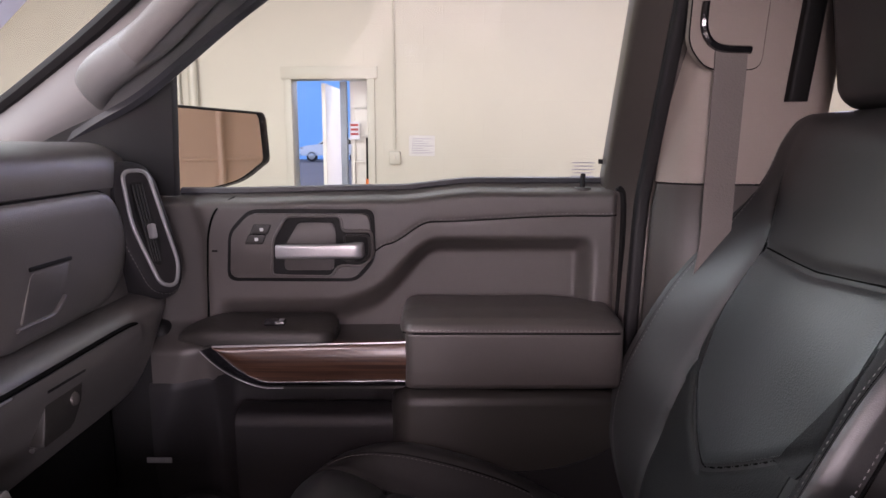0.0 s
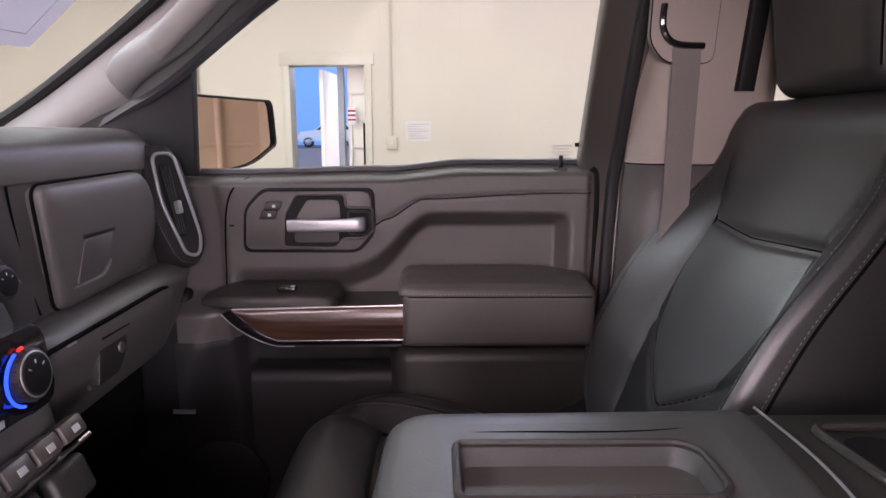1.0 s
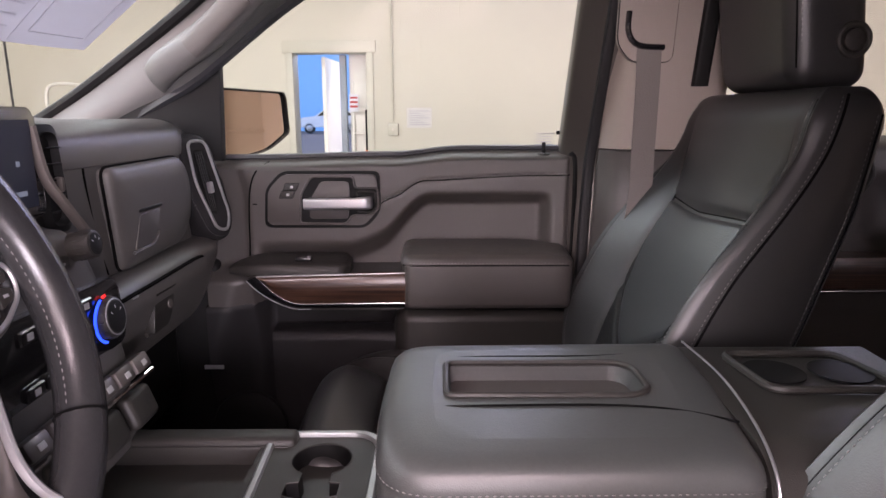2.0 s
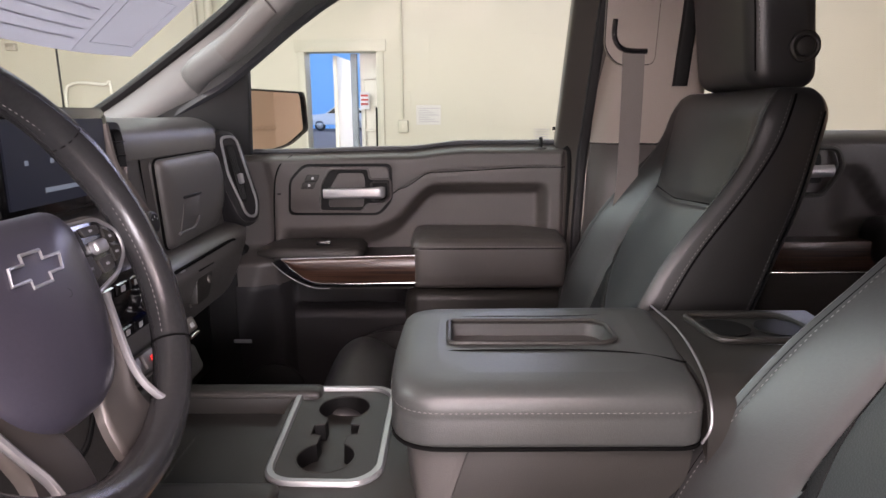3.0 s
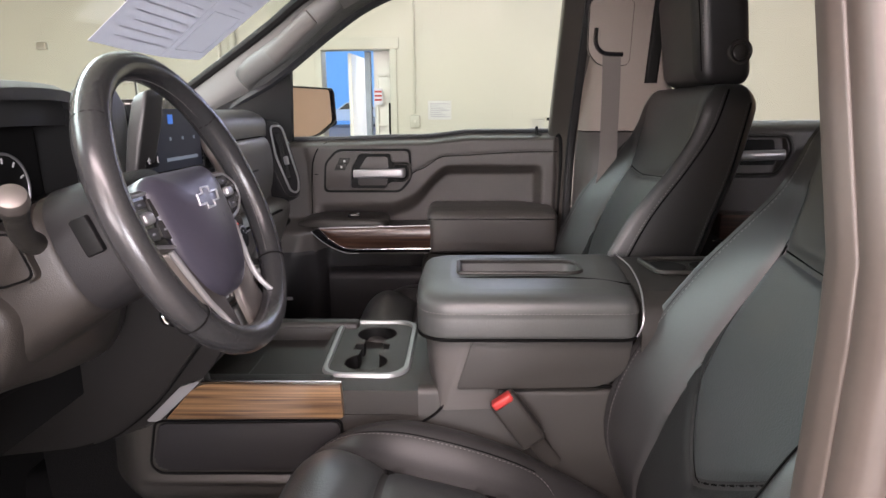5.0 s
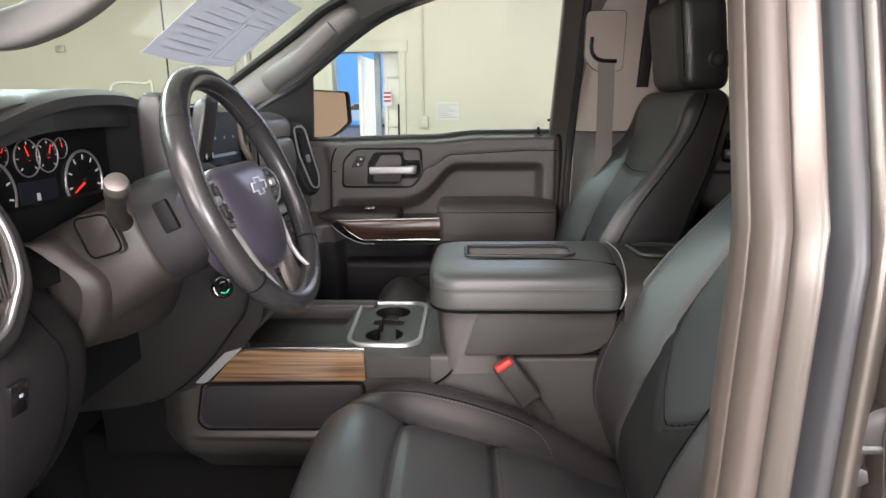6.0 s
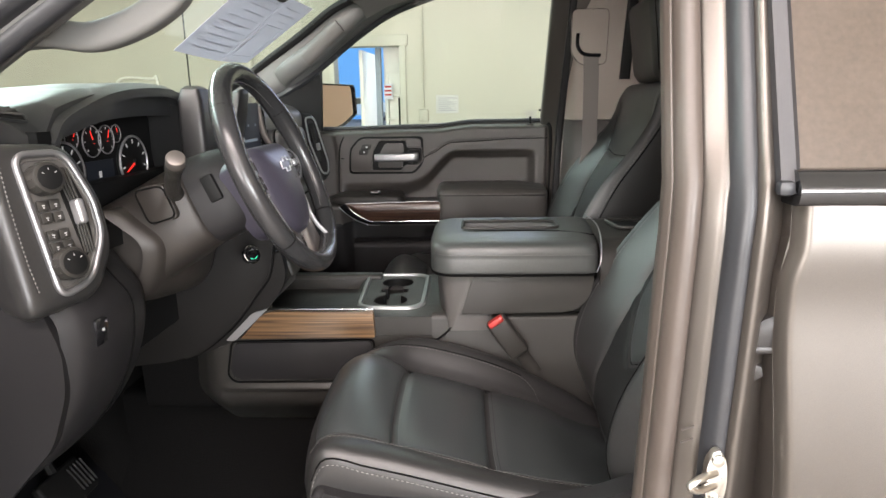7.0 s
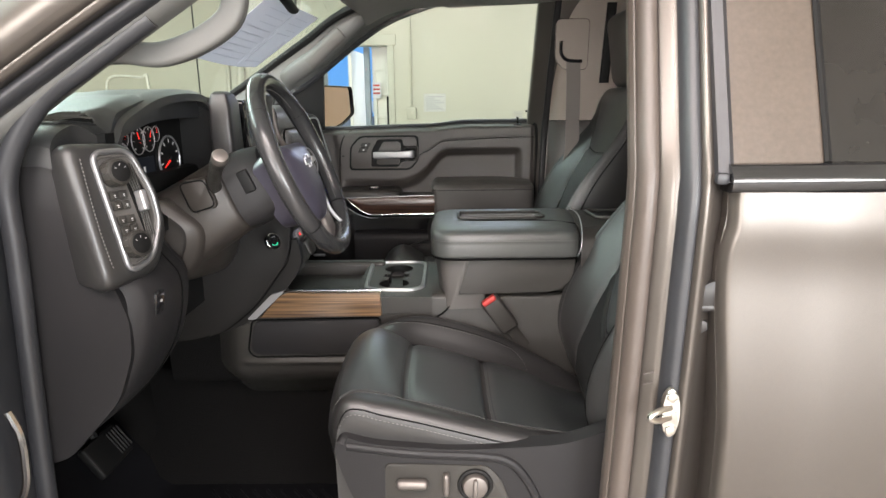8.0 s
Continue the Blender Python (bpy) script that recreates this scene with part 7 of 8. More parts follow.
part("badge", tube([on_wheel(y * 0.86, 0.004 + z * 0.9, 0.0142) for y, z in bow], 0.0014, 6, closed=True), SATIN, hub, "chrome outlined bow shaped badge")
turn_w = (0, -math.degrees(0.39), 0)
part("airbag_mark", rbox(on_wheel(0.022, -0.046, 0.0098), (0.0012, 0.018, 0.006), 0, turn=turn_w), BLACK, hub)
part("crest_mark", ring_band(on_wheel(0.020, -0.022, 0.0128), tuple(ax), 0.0035, 0.0008, 16, 5), BLACK, hub)


def plate(name, poly, d0, d1, mat, label, parent=wheel, soft=0.0):
    """A flat piece in the wheel's plane, its front edge rounded by soft."""
    cy, cz = sum(p[0] for p in poly) / len(poly), sum(p[1] for p in poly) / len(poly)
    rings = [[on_wheel(y, z, d0) for y, z in poly], [on_wheel(y, z, d1 - soft) for y, z in poly]]
    for q in (0.4, 1.0) if soft else ():
        rings.append([on_wheel(y + (cy - y) * soft * q / 0.03, z + (cz - z) * soft * q / 0.03, d1 - soft * (1 - q) * 0.6) for y, z in poly])
    return part(name, loft(rings), mat, parent, label)


PD = -0.010
for s_ in (-1, 1):
    POD = [(s_ * 0.058, 0.036), (s_ * 0.140, 0.035), (s_ * 0.168, 0.014), (s_ * 0.164, -0.010), (s_ * 0.134, -0.030), (s_ * 0.066, -0.042)]
    sp = plate("side_spoke", rounded(POD, 0.010, 5), PD - 0.010, PD, GUNMETAL, "gunmetal side spoke with control buttons", soft=0.003)
    IN = [(s_ * 0.070, 0.029), (s_ * 0.136, 0.028), (s_ * 0.159, 0.012), (s_ * 0.155, -0.008), (s_ * 0.130, -0.023), (s_ * 0.076, -0.034)]
    part("button_bed", loft([[on_wheel(y, z, d) for y, z in rounded(IN, 0.008, 5)] for d in (PD - 0.006, PD + 0.0012)]), PIANO, sp)
    part("control_rim", tube([on_wheel(y * 1.02, z * 1.06, PD + 0.0005) for y, z in rounded(IN, 0.009, 5)], 0.0022, 8, closed=True), SATIN, sp, "satin metal frame round the buttons")
    for poly in ([(0.074, 0.024), (0.100, 0.024), (0.100, 0.004), (0.078, 0.002)], [(0.079, -0.003), (0.102, -0.001), (0.104, -0.020), (0.083, -0.026)], [(0.104, 0.025), (0.133, 0.024), (0.131, 0.015), (0.105, 0.016)], [(0.107, -0.007), (0.132, -0.006), (0.128, -0.019), (0.108, -0.021)], [(0.137, 0.020), (0.153, 0.010), (0.149, 0.003), (0.134, 0.006)], [(0.135, 0.001), (0.151, -0.001), (0.149, -0.009), (0.133, -0.015)]):
        pp = [(s_ * y, z) for y, z in poly]
        b = plate("wheel_button", rounded(pp, 0.003, 3), PD, PD + 0.0034, PLASTIC, "", sp, soft=0.0008)
        cy_, cz_ = sum(p[0] for p in pp) / 4, sum(p[1] for p in pp) / 4
        part("button_mark", rbox(on_wheel(cy_, cz_, PD + 0.0036), (0.0006, 0.0050, 0.0024), 0, turn=turn_w), PRINT, b)
    part("thumb_wheel", rbox(on_wheel(s_ * 0.118, 0.004, PD + 0.003), (0.012, 0.020, 0.013), 0.004, 3, turn=turn_w), SATIN, sp, "silver thumb wheel")
    ARMP = rounded([(s_ * 0.056, -0.030), (s_ * 0.100, -0.036), (s_ * 0.088, -0.072), (s_ * 0.078, -0.106), (s_ * 0.074, -0.132), (s_ * 0.084, -0.160), (s_ * 0.020, -0.172), (s_ * 0.018, -0.136), (s_ * 0.030, -0.100)], [0.004, 0.006, 0.02, 0.02, 0.02, 0.006, 0.012, 0.02, 0.02], 5)
    lo = plate("lower_spoke", ARMP, PD - 0.012, PD - 0.001, GUNMETAL, "gunmetal lower spoke", soft=0.004)
    blade = spline([on_wheel(s_ * 0.098, -0.037, PD), on_wheel(s_ * 0.087, -0.072, PD + 0.001), on_wheel(s_ * 0.077, -0.106, PD + 0.003), on_wheel(s_ * 0.074, -0.132, PD + 0.010), on_wheel(s_ * 0.082, -0.158, PD + 0.020)], 6)
    part("spoke_trim", tube(blade, 0.0030, 8, flat=0.0040, up=tuple(ax)), SATIN, lo, "brushed silver blade")

# ================= mirror, sheet, pedals, mat =================
rv = thing("inside_mirror", (-0.42, 0.06, 1.80), "black framed inside rear view mirror", "rear view mirror")
part("shell", rbox((-0.40, 0.08, 1.812), (0.035, 0.26, 0.07), 0.016, 4, turn=(0, 12, 8)), BLACK, rv)
part("mirror_glass", rbox((-0.3825, 0.0775, 1.812), (0.003, 0.235, 0.052), 0.001, turn=(0, 12, 8)), MIRROR, rv)
part("stem", tube([(-0.42, 0.08, 1.82), (-0.47, 0.08, 1.845)], 0.012, 8), BLACK, rv)


# ================= centre console =================
con = thing("centre_console", (0.05, 0.02, 0.60), "charcoal centre console with wood flank, cup holders and a padded lid", "centre console")
CYL, CYR = -0.150, 0.205
part("lower_body", loft([[V((x, y, z)) for y, z in rounded([(CYL + 0.012, 0.85), (CYL + 0.006, 0.885), (CYL + 0.006, zt), (CYL + 0.02, zt + 0.012), (CYR - 0.02, zt + 0.012), (CYR, zt - 0.01), (CYR, 0.85)], 0.012, 3)]
                         for x, zt in ((-0.47, 1.018), (-0.45, 1.020), (-0.30, 1.020), (-0.17, 1.018), (-0.03, 1.008))]), PLASTIC, con, "charcoal console body", sharp=45)


def console_side(x, s):
    """Side of the console: flat beside the cover, a ledge under it, then rolling in to the floor."""
    top = interp([(-0.70, 0.925), (-0.61, 0.956), (-0.50, 1.000), (-0.46, 1.014), (-0.03, 1.014)], x)
    z = 0.725 + s * (top - 0.725)
    y = CYL - 0.002 - 0.010 * math.exp(-((z - 0.890) / 0.008) ** 2) * sstep(-0.535, -0.50, x)
    y += 0.115 * sstep(0.885, 0.735, z) ** 1.3 + 0.075 * sstep(-0.525, -0.64, x)
    return (x, y, z)


part("console_side", sheet(console_side, lin(-0.70, -0.034, 60), lin(0, 1, 60), (0, 0.012, 0)), PLASTIC, con, "smooth charcoal console side rolling in to the floor", sharp=60)
part("side_fillet", slab(rounded([(-0.560, 0.975), (-0.400, 1.088), (-0.385, 1.01), (-0.48, 1.000)], 0.004, 3), "y", CYL - 0.004, CYL + 0.02, 0.002), PLASTIC, con)
part("side_seam", tube(spline([(-0.600, CYL + 0.03, 0.959), (-0.550, CYL + 0.002, 0.981), (-0.515, CYL - 0.002, 0.995), (-0.490, CYL - 0.003, 1.004)], 6), 0.0016, 6), SEAM, con)
part("console_base", loft([[V((x, y, z)) for y, z in rounded([(-0.215, 0.56), (-0.16, 0.62), (-0.060, 0.740), (0.0, 0.80), (0.19, 0.80), (0.21, 0.56)], 0.02, 4)] for x in (-0.96, -0.60, -0.2, 0.36)]), CARPET, con, "black carpeted console base")
part("rear_body", loft([[V((x, y, z)) for y, z in rounded([(CYL - 0.004, 0.62), (CYL - 0.010, 0.95), (CYL - 0.002, 1.058), (CYL + 0.008, 1.066), (CYR, 1.066), (CYR + 0.006, 0.62)], 0.008, 3)] for x in (-0.035, -0.02, 0.20, 0.34, 0.42)]), PLASTIC, con, "charcoal console flank", sharp=45)
part("flank_curve", tube(spline([(-0.028, CYL - 0.006, 1.005), (-0.005, CYL - 0.009, 1.022), (0.020, CYL - 0.009, 1.050), (0.035, CYL - 0.008, 1.067), (0.10, CYL - 0.007, 1.070), (0.30, CYL - 0.007, 1.072)], 8), 0.0022, 6), SEAM, con)
# console tub below the lid
part("bin_side", slab(rounded([(0.060, 1.164), (0.318, 1.164), (0.310, 1.105), (0.272, 1.076), (0.030, 1.070)], [0.004, 0.012, 0.03, 0.04, 0.004], 5), "y", -0.1685, -0.148, 0.003), PLASTIC, con, "flat bin side panel")
part("bin_corner", loft([[V((x + 0.10 * (1.165 - z), y + 0.03 * (1.165 - z), z)) for x, y in rounded([(-0.026, 0.02), (-0.030, -0.08), (-0.012, -0.158), (0.052 - (1.165 - z) * 0.42, -0.1675), (0.09, -0.160), (0.09, 0.0)], [0.02, 0.03, 0.03, 0.004, 0.01, 0.01], 5)] for z in (1.030, 1.06, 1.10, 1.14, 1.165)]), DASH, con, "rounded front corner of the bin")
part("bin_core", rbox((0.165, 0.02, 1.11), (0.33, 0.31, 0.17), 0.02, 3), PLASTIC, con)


# padded lid
def lid_ring(k, z, drop=0.0):
    """Outline of the lid drawn in by k; drop lets the driver's side fall away."""
    P = rounded([(-0.032, -0.190), (-0.040, -0.05), (-0.034, 0.118), (0.352, 0.125), (0.346, 0.0), (0.322, -0.188)], [0.06, 0.05, 0.045, 0.02, 0.02, 0.03], 8)
    cx, cy = 0.155, -0.025
    return [V((cx + (x - cx) * k, cy + (y - cy) * k, z - drop * sstep(-0.07, -0.19, cy + (y - cy) * k))) for x, y in P]


TR = rounded([(0.034, -0.055), (0.034, 0.036), (0.240, 0.036), (0.256, 0.020), (0.256, -0.040), (0.240, -0.055)], 0.010, 5)


def pierced(outer, hole, walls):
    """A flat face between two loops, with the hole's walls going through the given rings."""
    bm = bmesh.new()
    edges = []
    for loop in (outer, hole):
        vs = [bm.verts.new(p) for p in loop]
        edges += [bm.edges.new((vs[i - 1], vs[i])) for i in range(len(vs))]
    bmesh.ops.triangle_fill(bm, edges=edges, use_beauty=True)
    loft([hole] + walls, caps=False, bm=bm)
    bm.faces.new([bm.verts.new(p) for p in walls[-1]])
    bmesh.ops.remove_doubles(bm, verts=bm.verts, dist=0.00005)
    return bm


def lid_top():
    return pierced(lid_ring(0.70, 1.2400, 0.006), [V((x, y, 1.2385)) for x, y in TR], [[V((x, y, 1.234)) for x, y in TR], [V((0.137 + (x - 0.137) * 0.95, -0.008 + (y + 0.008) * 0.88, 1.218)) for x, y in TR]])


lid = part("lid", loft([lid_ring(0.985, 1.166), lid_ring(0.998, 1.168), lid_ring(1.0, 1.172), lid_ring(1.0, 1.202, 0.004), lid_ring(0.995, 1.2055, 0.004), lid_ring(1.0, 1.209, 0.004), lid_ring(0.995, 1.2190, 0.005), lid_ring(0.978, 1.2280, 0.006), lid_ring(0.945, 1.2340, 0.006), lid_ring(0.89, 1.2375, 0.006), lid_ring(0.80, 1.2394, 0.006), lid_ring(0.70, 1.2400, 0.006)], caps=False, bm=lid_top()), LIDLIT, con, "padded black leather lid with a shallow tray", sharp=50)
stitches(lid_ring(1.001, 1.2120, 0.004) + lid_ring(1.001, 1.2120, 0.004)[:1], lid, 0.0065)
part("lid_shadow_gap", tube([p + V((0, 0, -0.002)) for p in lid_ring(0.992, 1.166)], 0.0028, 6, closed=True), SEAM, lid)
part("tray_rim", tube([(x, y, 1.2405) for x, y in TR], 0.0038, 8, closed=True), PLASTIC, lid, "raised tray rim")
part("tray_mat", slab([(0.137 + (x - 0.137) * 0.93, -0.008 + (y + 0.008) * 0.85) for x, y in TR], "z", 1.2185, 1.2205), DOORSKIN, lid, "brown-grey tray mat")
for s in (-1, 1):
    yy = -0.008 + s * 0.068
    seam(spline([(-0.015, yy - s * 0.0, 1.2330), (0.02, yy, 1.2372), (0.10, yy, 1.2390), (0.20, yy, 1.2390), (0.27, yy + s * 0.010, 1.2380), (0.325, yy + s * 0.030, 1.2345)], 6), lid, 0.0013)
part("lid_edge", tube(spline([(0.353, 0.120, 1.236), (0.350, 0.0, 1.241), (0.340, -0.10, 1.236), (0.330, -0.165, 1.222), (0.325, -0.190, 1.195), (0.318, -0.186, 1.170)], 7), 0.0016, 6), SATIN, con, "thin bright line at the lid's rear edge")
part("rear_cover", loft([[V((x + 0.03 * (y + 0.19), y, z)) for y, z in rounded([(-0.170, 1.00), (-0.178, 1.17), (-0.165, 1.212), (-0.13, 1.229), (0.12, 1.232), (0.14, 1.00)], 0.015, 4)] for x in (0.328, 0.36, 0.50, 0.56, 0.58)]), PLASTIC, con, "charcoal cover behind the lid")
part("rear_cup_rim", tube([(x, y, 1.236) for x, y in rounded([(0.395, -0.035), (0.385, 0.075), (0.53, 0.075), (0.55, -0.035)], 0.02, 5)], 0.005, 8, closed=True), PLASTIC, con)
for cx in (0.425, 0.505):
    # thin black discs paint the shade of open cup wells on the cover
    part("rear_cup_shade", disc((cx, 0.02, 1.2335), (0, 0, 1), 0.035, 0.002, 28), BLACK, con)

# open tray ahead of the cup holders, with raised edges
part("tray_floor", rbox((-0.35, 0.04, 1.005), (0.30, 0.24, 0.01), 0), BLACK, con)
for y0, y1 in ((-0.150, -0.100), (0.165, 0.205)):
    part("tray_edge", rbox((-0.335, (y0 + y1) / 2, 1.045), (0.30, y1 - y0, 0.050), 0.010, 3), PLASTIC, con)
part("tray_wall", rbox((-0.335, 0.168, 1.03), (0.28, 0.012, 0.06), 0.003), PLASTIC, con)
part("tray_divider", rbox((-0.37, 0.0, 1.02), (0.006, 0.16, 0.025), 0.002), PLASTIC, con)
# cup holder block with a satin rim
BZC = rounded([(-0.212, -0.090), (-0.224, 0.180), (-0.205, 0.200), (-0.085, 0.200), (-0.060, 0.178), (-0.060, -0.066), (-0.085, -0.094)], [0.04, 0.02, 0.02, 0.03, 0.02, 0.03, 0.03], 6)
CUPS = [(-0.142, -0.022, 0.041), (-0.140, 0.132, 0.042)]


def cup_loop(z, grow=0.0):
    """Outline of the two joined wells, the channel and its side notches."""
    (x0, y0, r0), (x1, y1, r1) = CUPS
    h = 0.020 + grow
    a1, a0 = math.asin(h / (r1 + grow)), math.asin(h / (r0 + grow))
    out = [(x1 + (r1 + grow) * math.cos(t), y1 + (r1 + grow) * math.sin(t)) for t in lin(-math.pi / 2 + a1, 1.5 * math.pi - a1, 36)]
    xm, ym = (x0 + x1) / 2, (y0 + y1) / 2
    notch = [(-h, 0.019), (-0.036 - grow, 0.016), (-0.036 - grow, -0.012), (-h, -0.017)]
    out += [(xm + u, ym + w) for u, w in notch]
    out += [(x0 + (r0 + grow) * math.cos(t), y0 + (r0 + grow) * math.sin(t)) for t in lin(math.pi / 2 + a0, 2.5 * math.pi - a0, 36)]
    out += [(xm - u, ym + w) for u, w in notch[::-1]]
    return [V((x, y, z)) for x, y in out]


GX, GY = lin(-0.235, -0.025, 84), lin(-0.148, 0.205, 140)


def in_cups(x, y):
    (x0, y0, r0), (x1, y1, r1) = CUPS
    xm, ym = (x0 + x1) / 2, (y0 + y1) / 2
    return math.hypot(x - x0, y - y0) < r0 or math.hypot(x - x1, y - y1) < r1 or (y0 < y < y1 and abs(x - xm) < 0.020) or (abs(x - xm) < 0.036 and -0.015 < y - ym < 0.017)


bm = sheet(lambda x, y: (x, y, 1.058), GX, GY)
bmesh.ops.delete(bm, geom=[f for f in bm.faces if in_cups(f.calc_center_median().x, f.calc_center_median().y)], context="FACES")
block = [V((x, y, 1.058)) for x, y in ((-0.235, -0.148), (-0.235, 0.205), (-0.025, 0.205), (-0.025, -0.148))]
loft([block, [p + V((0, 0, -0.09)) for p in block]], caps=False, bm=bm)
part("cup_block", bm, PLASTIC, con, "charcoal cup holder surround")
part("cup_lip", tube(cup_loop(1.0575, 0.0005), 0.0014, 6, closed=True), PLASTIC, con)
part("cup_liner", loft([cup_loop(1.0575, 0.001), cup_loop(1.02, -0.001), cup_loop(0.965, -0.004)], caps=False), BLACK, con, "deep black cup wells")
part("cup_floor", rbox((-0.142, 0.055, 0.963), (0.12, 0.29, 0.006), 0.002), BLACK, con)
RIM0 = [(-0.142 + (x + 0.142) * 1.06, 0.055 + (y - 0.055) * 1.03) for x, y in BZC]
RIM1 = [(-0.142 + (x + 0.142) * 0.935, 0.055 + (y - 0.055) * 0.965) for x, y in BZC]
RIM2 = [(-0.142 + (x + 0.142) * 0.915, 0.055 + (y - 0.055) * 0.955) for x, y in BZC]
part("cup_rim", loft([[V((x, y, z)) for x, y in P] for P, z in ((RIM0, 1.056), (RIM0, 1.061), ([(-0.142 + (x + 0.142) * 1.02, 0.055 + (y - 0.055) * 1.015) for x, y in BZC], 1.0645), (RIM1, 1.0645), (RIM2, 1.061), (RIM2, 1.056))], wrap=True), CUPRIM, con, "satin silver rim round the cup holders")
# wood flank
WF = rounded([(-0.470, 1.012), (-0.415, 1.068), (-0.395, 1.076), (-0.165, 1.076), (-0.162, 1.014)], [0.003, 0.02, 0.012, 0.004, 0.004], 4)
part("wood_flank", slab(WF, "y", -0.164, -0.148, 0.003), WOOD, con, "brown open-grain wood flank")
part("chrome_line", tube(spline([(-0.425, -0.163, 1.070), (-0.400, -0.163, 1.080), (-0.30, -0.163, 1.081), (-0.163, -0.163, 1.081)], 6), 0.0018, 6), CHROME, con, "bright chrome edge")
part("flank_blade", slab(rounded([(-0.500, 1.008), (-0.435, 1.072), (-0.400, 1.083), (-0.412, 1.070), (-0.478, 1.008)], 0.004, 3), "y", -0.167, -0.150, 0.003), SATIN, con, "satin silver blade at the wood's end")
part("flank_door", slab(rounded([(-0.500, 0.925), (-0.485, 0.998), (-0.170, 1.004), (-0.170, 0.915), (-0.485, 0.910)], 0.012, 4), "y", -0.158, -0.146, 0.003), TRIMSHADE, con, "charcoal flank cover")
part("flank_gap", tube([(x, -0.1575, z) for x, z in rounded([(-0.506, 0.920), (-0.490, 1.003), (-0.166, 1.008), (-0.166, 0.908), (-0.490, 0.904)], 0.012, 4)], 0.0022, 6, closed=True), SEAM, con)
part("front_ramp", loft([[V((x, y, z)) for y, z in rounded([(-0.09, 0.80), (-0.110, zt - 0.02), (-0.09, zt), (0.17, zt), (0.20, zt - 0.02), (0.20, 0.80)], 0.02, 3)] for x, zt in ((-0.74, 1.20), (-0.66, 1.155), (-0.60, 1.11), (-0.54, 1.055), (-0.50, 1.02), (-0.46, 1.000))]), CARPET, con)

# ================= small things =================
sheet_ = thing("printed_sheet", (-0.55, 0.3, 1.72), "white printed paper sheet held against the windscreen", "paper sheet")
CA, CB, CC, CD = V((-0.655, 0.578, 1.665)), V((-0.662, 0.075, 1.662)), V((-0.410, 0.470, 1.806)), V((-0.425, -0.03, 1.798))


def paper_pt(s, w, d=0.0):
    p = CA.lerp(CB, s).lerp(CC.lerp(CD, s), w)
    return p + V((0.5, 0, -0.866)) * (0.006 + 0.010 * math.sin(math.pi * s) * (1 - w) + d)


part("paper", sheet(lambda s, w: paper_pt(s, w), lin(0, 1, 20), lin(0, 1, 12), (0.0005, 0, -0.0008)), THINPAPER, sheet_)
random.seed(4)
for row in range(9):
    w = 0.12 + row * 0.095
    for s0, s1 in ((0.50, 0.94), (0.10, 0.42)):
        if s1 < 0.5 and row < 6:
            continue
        e = s1 - random.random() * 0.16
        part("print_bar", sheet(lambda s, q: paper_pt(s, w + q, 0.0012), lin(s0, e, 8), [0, 0.012], (0.0001, 0, -0.0002)), FAINTPRINT, sheet_)
part("print_panel", tube([paper_pt(s, w, 0.002) for s, w in ((0.08, 0.12), (0.40, 0.12), (0.40, 0.62), (0.08, 0.62))], 0.0008, 4, closed=True), FAINTPRINT, sheet_)
part("fold_line", tube([paper_pt(0.46, w, 0.002) for w in lin(0, 1, 8)], 0.0006, 4), FAINTPRINT, sheet_)

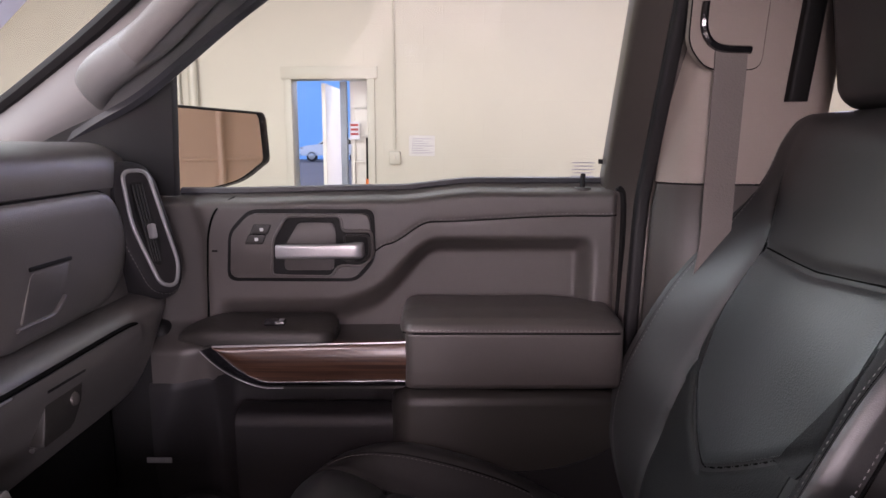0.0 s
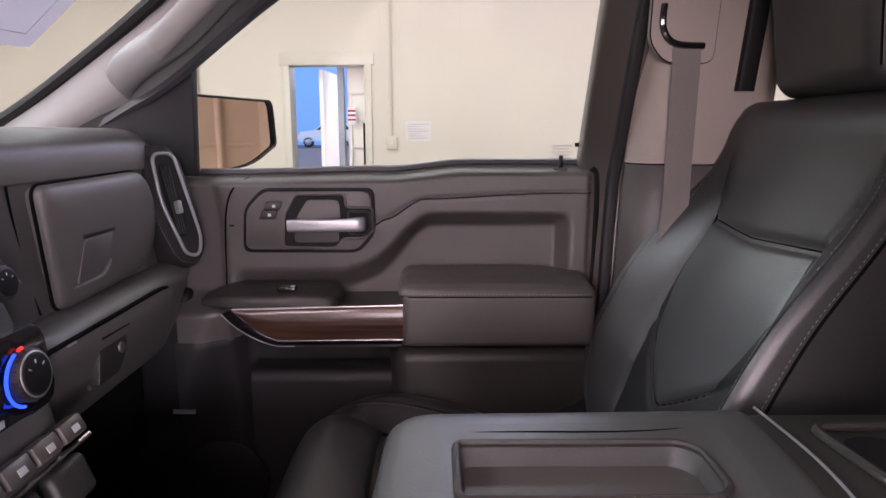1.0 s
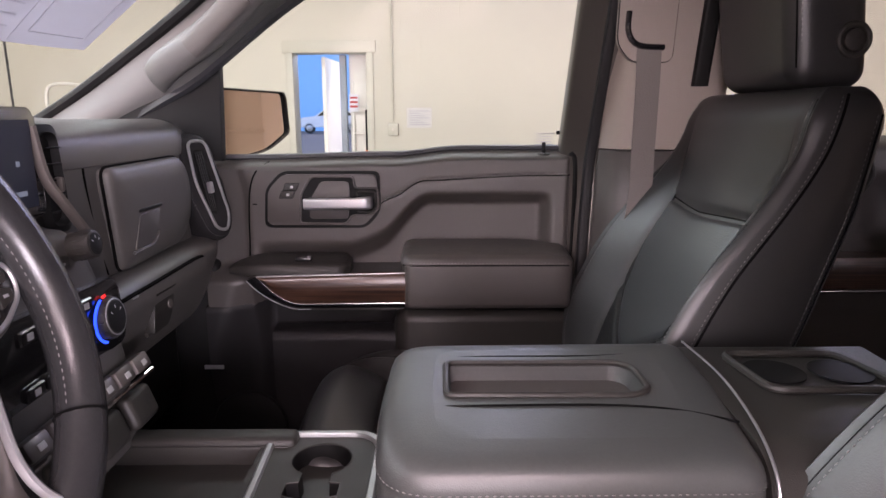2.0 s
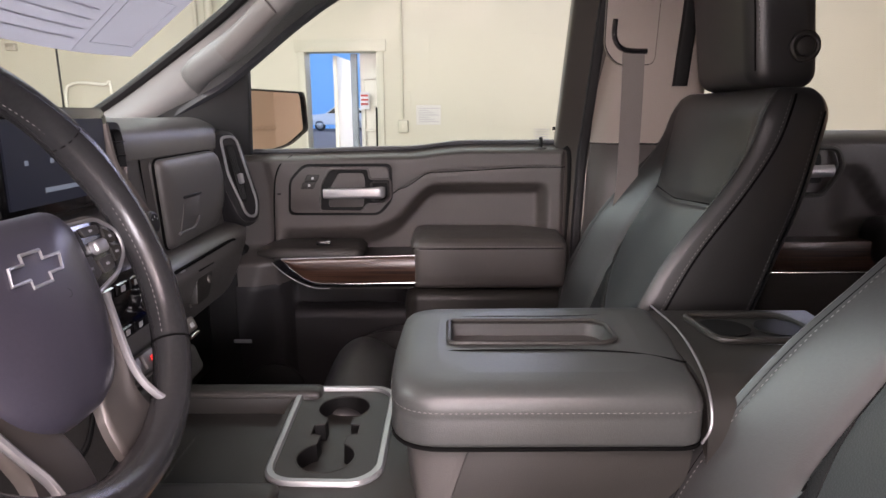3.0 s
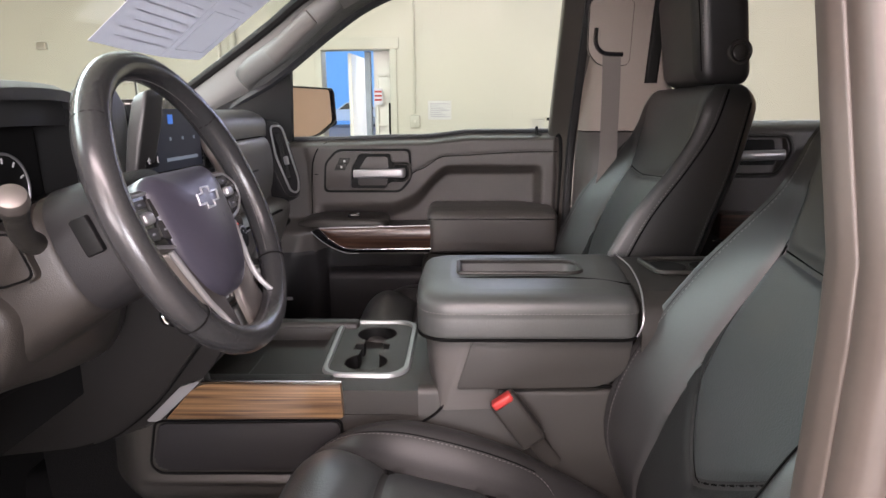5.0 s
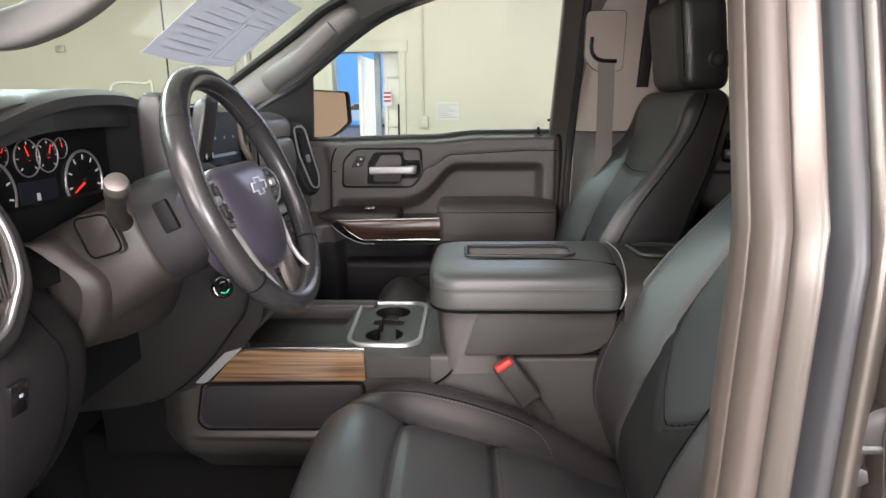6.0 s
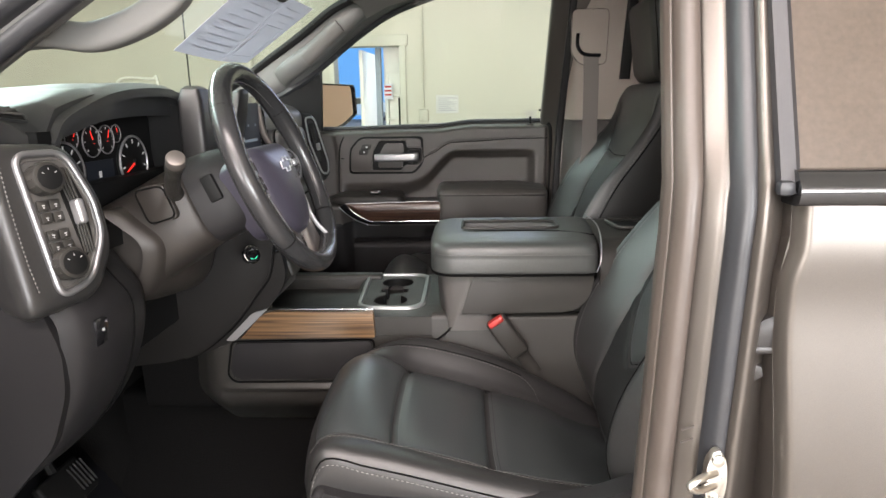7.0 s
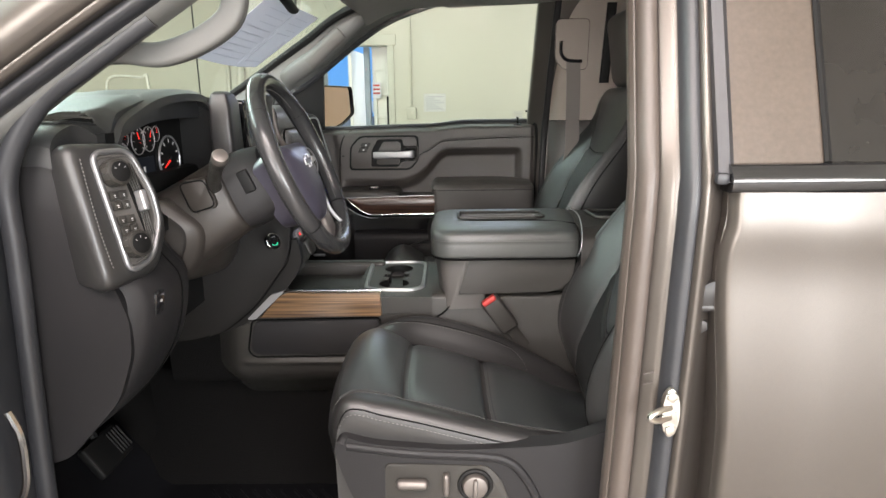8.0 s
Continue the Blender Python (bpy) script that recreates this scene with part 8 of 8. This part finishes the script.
ped = thing("brake_pedal", (-0.86, -0.33, 0.70), "wide black rubber brake pedal", "pedal")
part("pad", rbox((-0.80, -0.335, 0.745), (0.022, 0.13, 0.085), 0.008, 3, turn=(0, -35, 0)), BLACK, ped)
for k in range(5):
    part("pad_rib", rbox((-0.791, -0.315 + 0.011 * k, 0.752), (0.005, 0.004, 0.060), 0.002, 1, turn=(0, -35, 0)), BLACK, ped)
part("arm", tube([(-0.81, -0.335, 0.75), (-0.88, -0.335, 0.90), (-0.90, -0.335, 1.10)], 0.010, 8), BLACK, ped)
mat_ = thing("floor_mat", (-0.5, -0.42, 0.56), "black ribbed rubber floor mat", "floor mat")
part("mat_sheet", sheet(lambda x, y: (x, y, 0.558 + 0.3 * sstep(-0.72, -1.0, x)), lin(-0.92, -0.15, 20), lin(-0.70, -0.16, 14), (0, 0, 0.012)), MAT, mat_)
for k in range(9):
    part("mat_rib", tube([(-0.60 + 0.035 * k, -0.60, 0.574), (-0.45 + 0.035 * k, -0.42, 0.574), (-0.60 + 0.035 * k, -0.24, 0.574)], 0.005, 6), MAT, mat_)

# driver's door, swung open ahead of the doorway
od = thing("driver_door", (-0.72, -0.88, 0.9), "open driver's door with chrome edged trim", "car door")
DM = pose(-0.72, -0.90, 0, 0, 0, -76)
for nm, c, s, m_ in (("door_skin", (0.55, -0.05, 0.95), (1.05, 0.03, 0.98), PAINT), ("door_trim", (0.55, 0.03, 0.95), (1.02, 0.10, 0.94), DOORSKIN), ("map_pocket", (0.30, 0.11, 0.80), (0.52, 0.08, 0.26), TRIMSHADE), ("window_frame", (0.06, -0.04, 1.62), (0.05, 0.03, 0.42), PAINT), ("window_frame", (1.04, -0.04, 1.62), (0.05, 0.03, 0.42), PAINT), ("window_frame", (0.55, -0.04, 1.84), (1.03, 0.03, 0.05), PAINT)):
    part(nm, placed(rbox(c, s, 0.012, 3), DM), m_, od)

loop_ = tube(spline([(-0.552, -0.93, 1.155), (-0.541, -0.93, 1.124), (-0.541, -0.93, 1.083), (-0.547, -0.93, 1.045), (-0.57, -0.93, 1.0)], 6), 0.005, 8)
part("chrome_edge", loop_, CHROME, od, "bright chrome edge")
tagp = thing("kick_panel_tag", (-0.497, 0.70, 0.964), "small silver tag low in the passenger footwell", "tag")
part("plate", rbox((-0.497, 0.699, 0.964), (0.045, 0.003, 0.010), 0.001), SATIN, tagp)
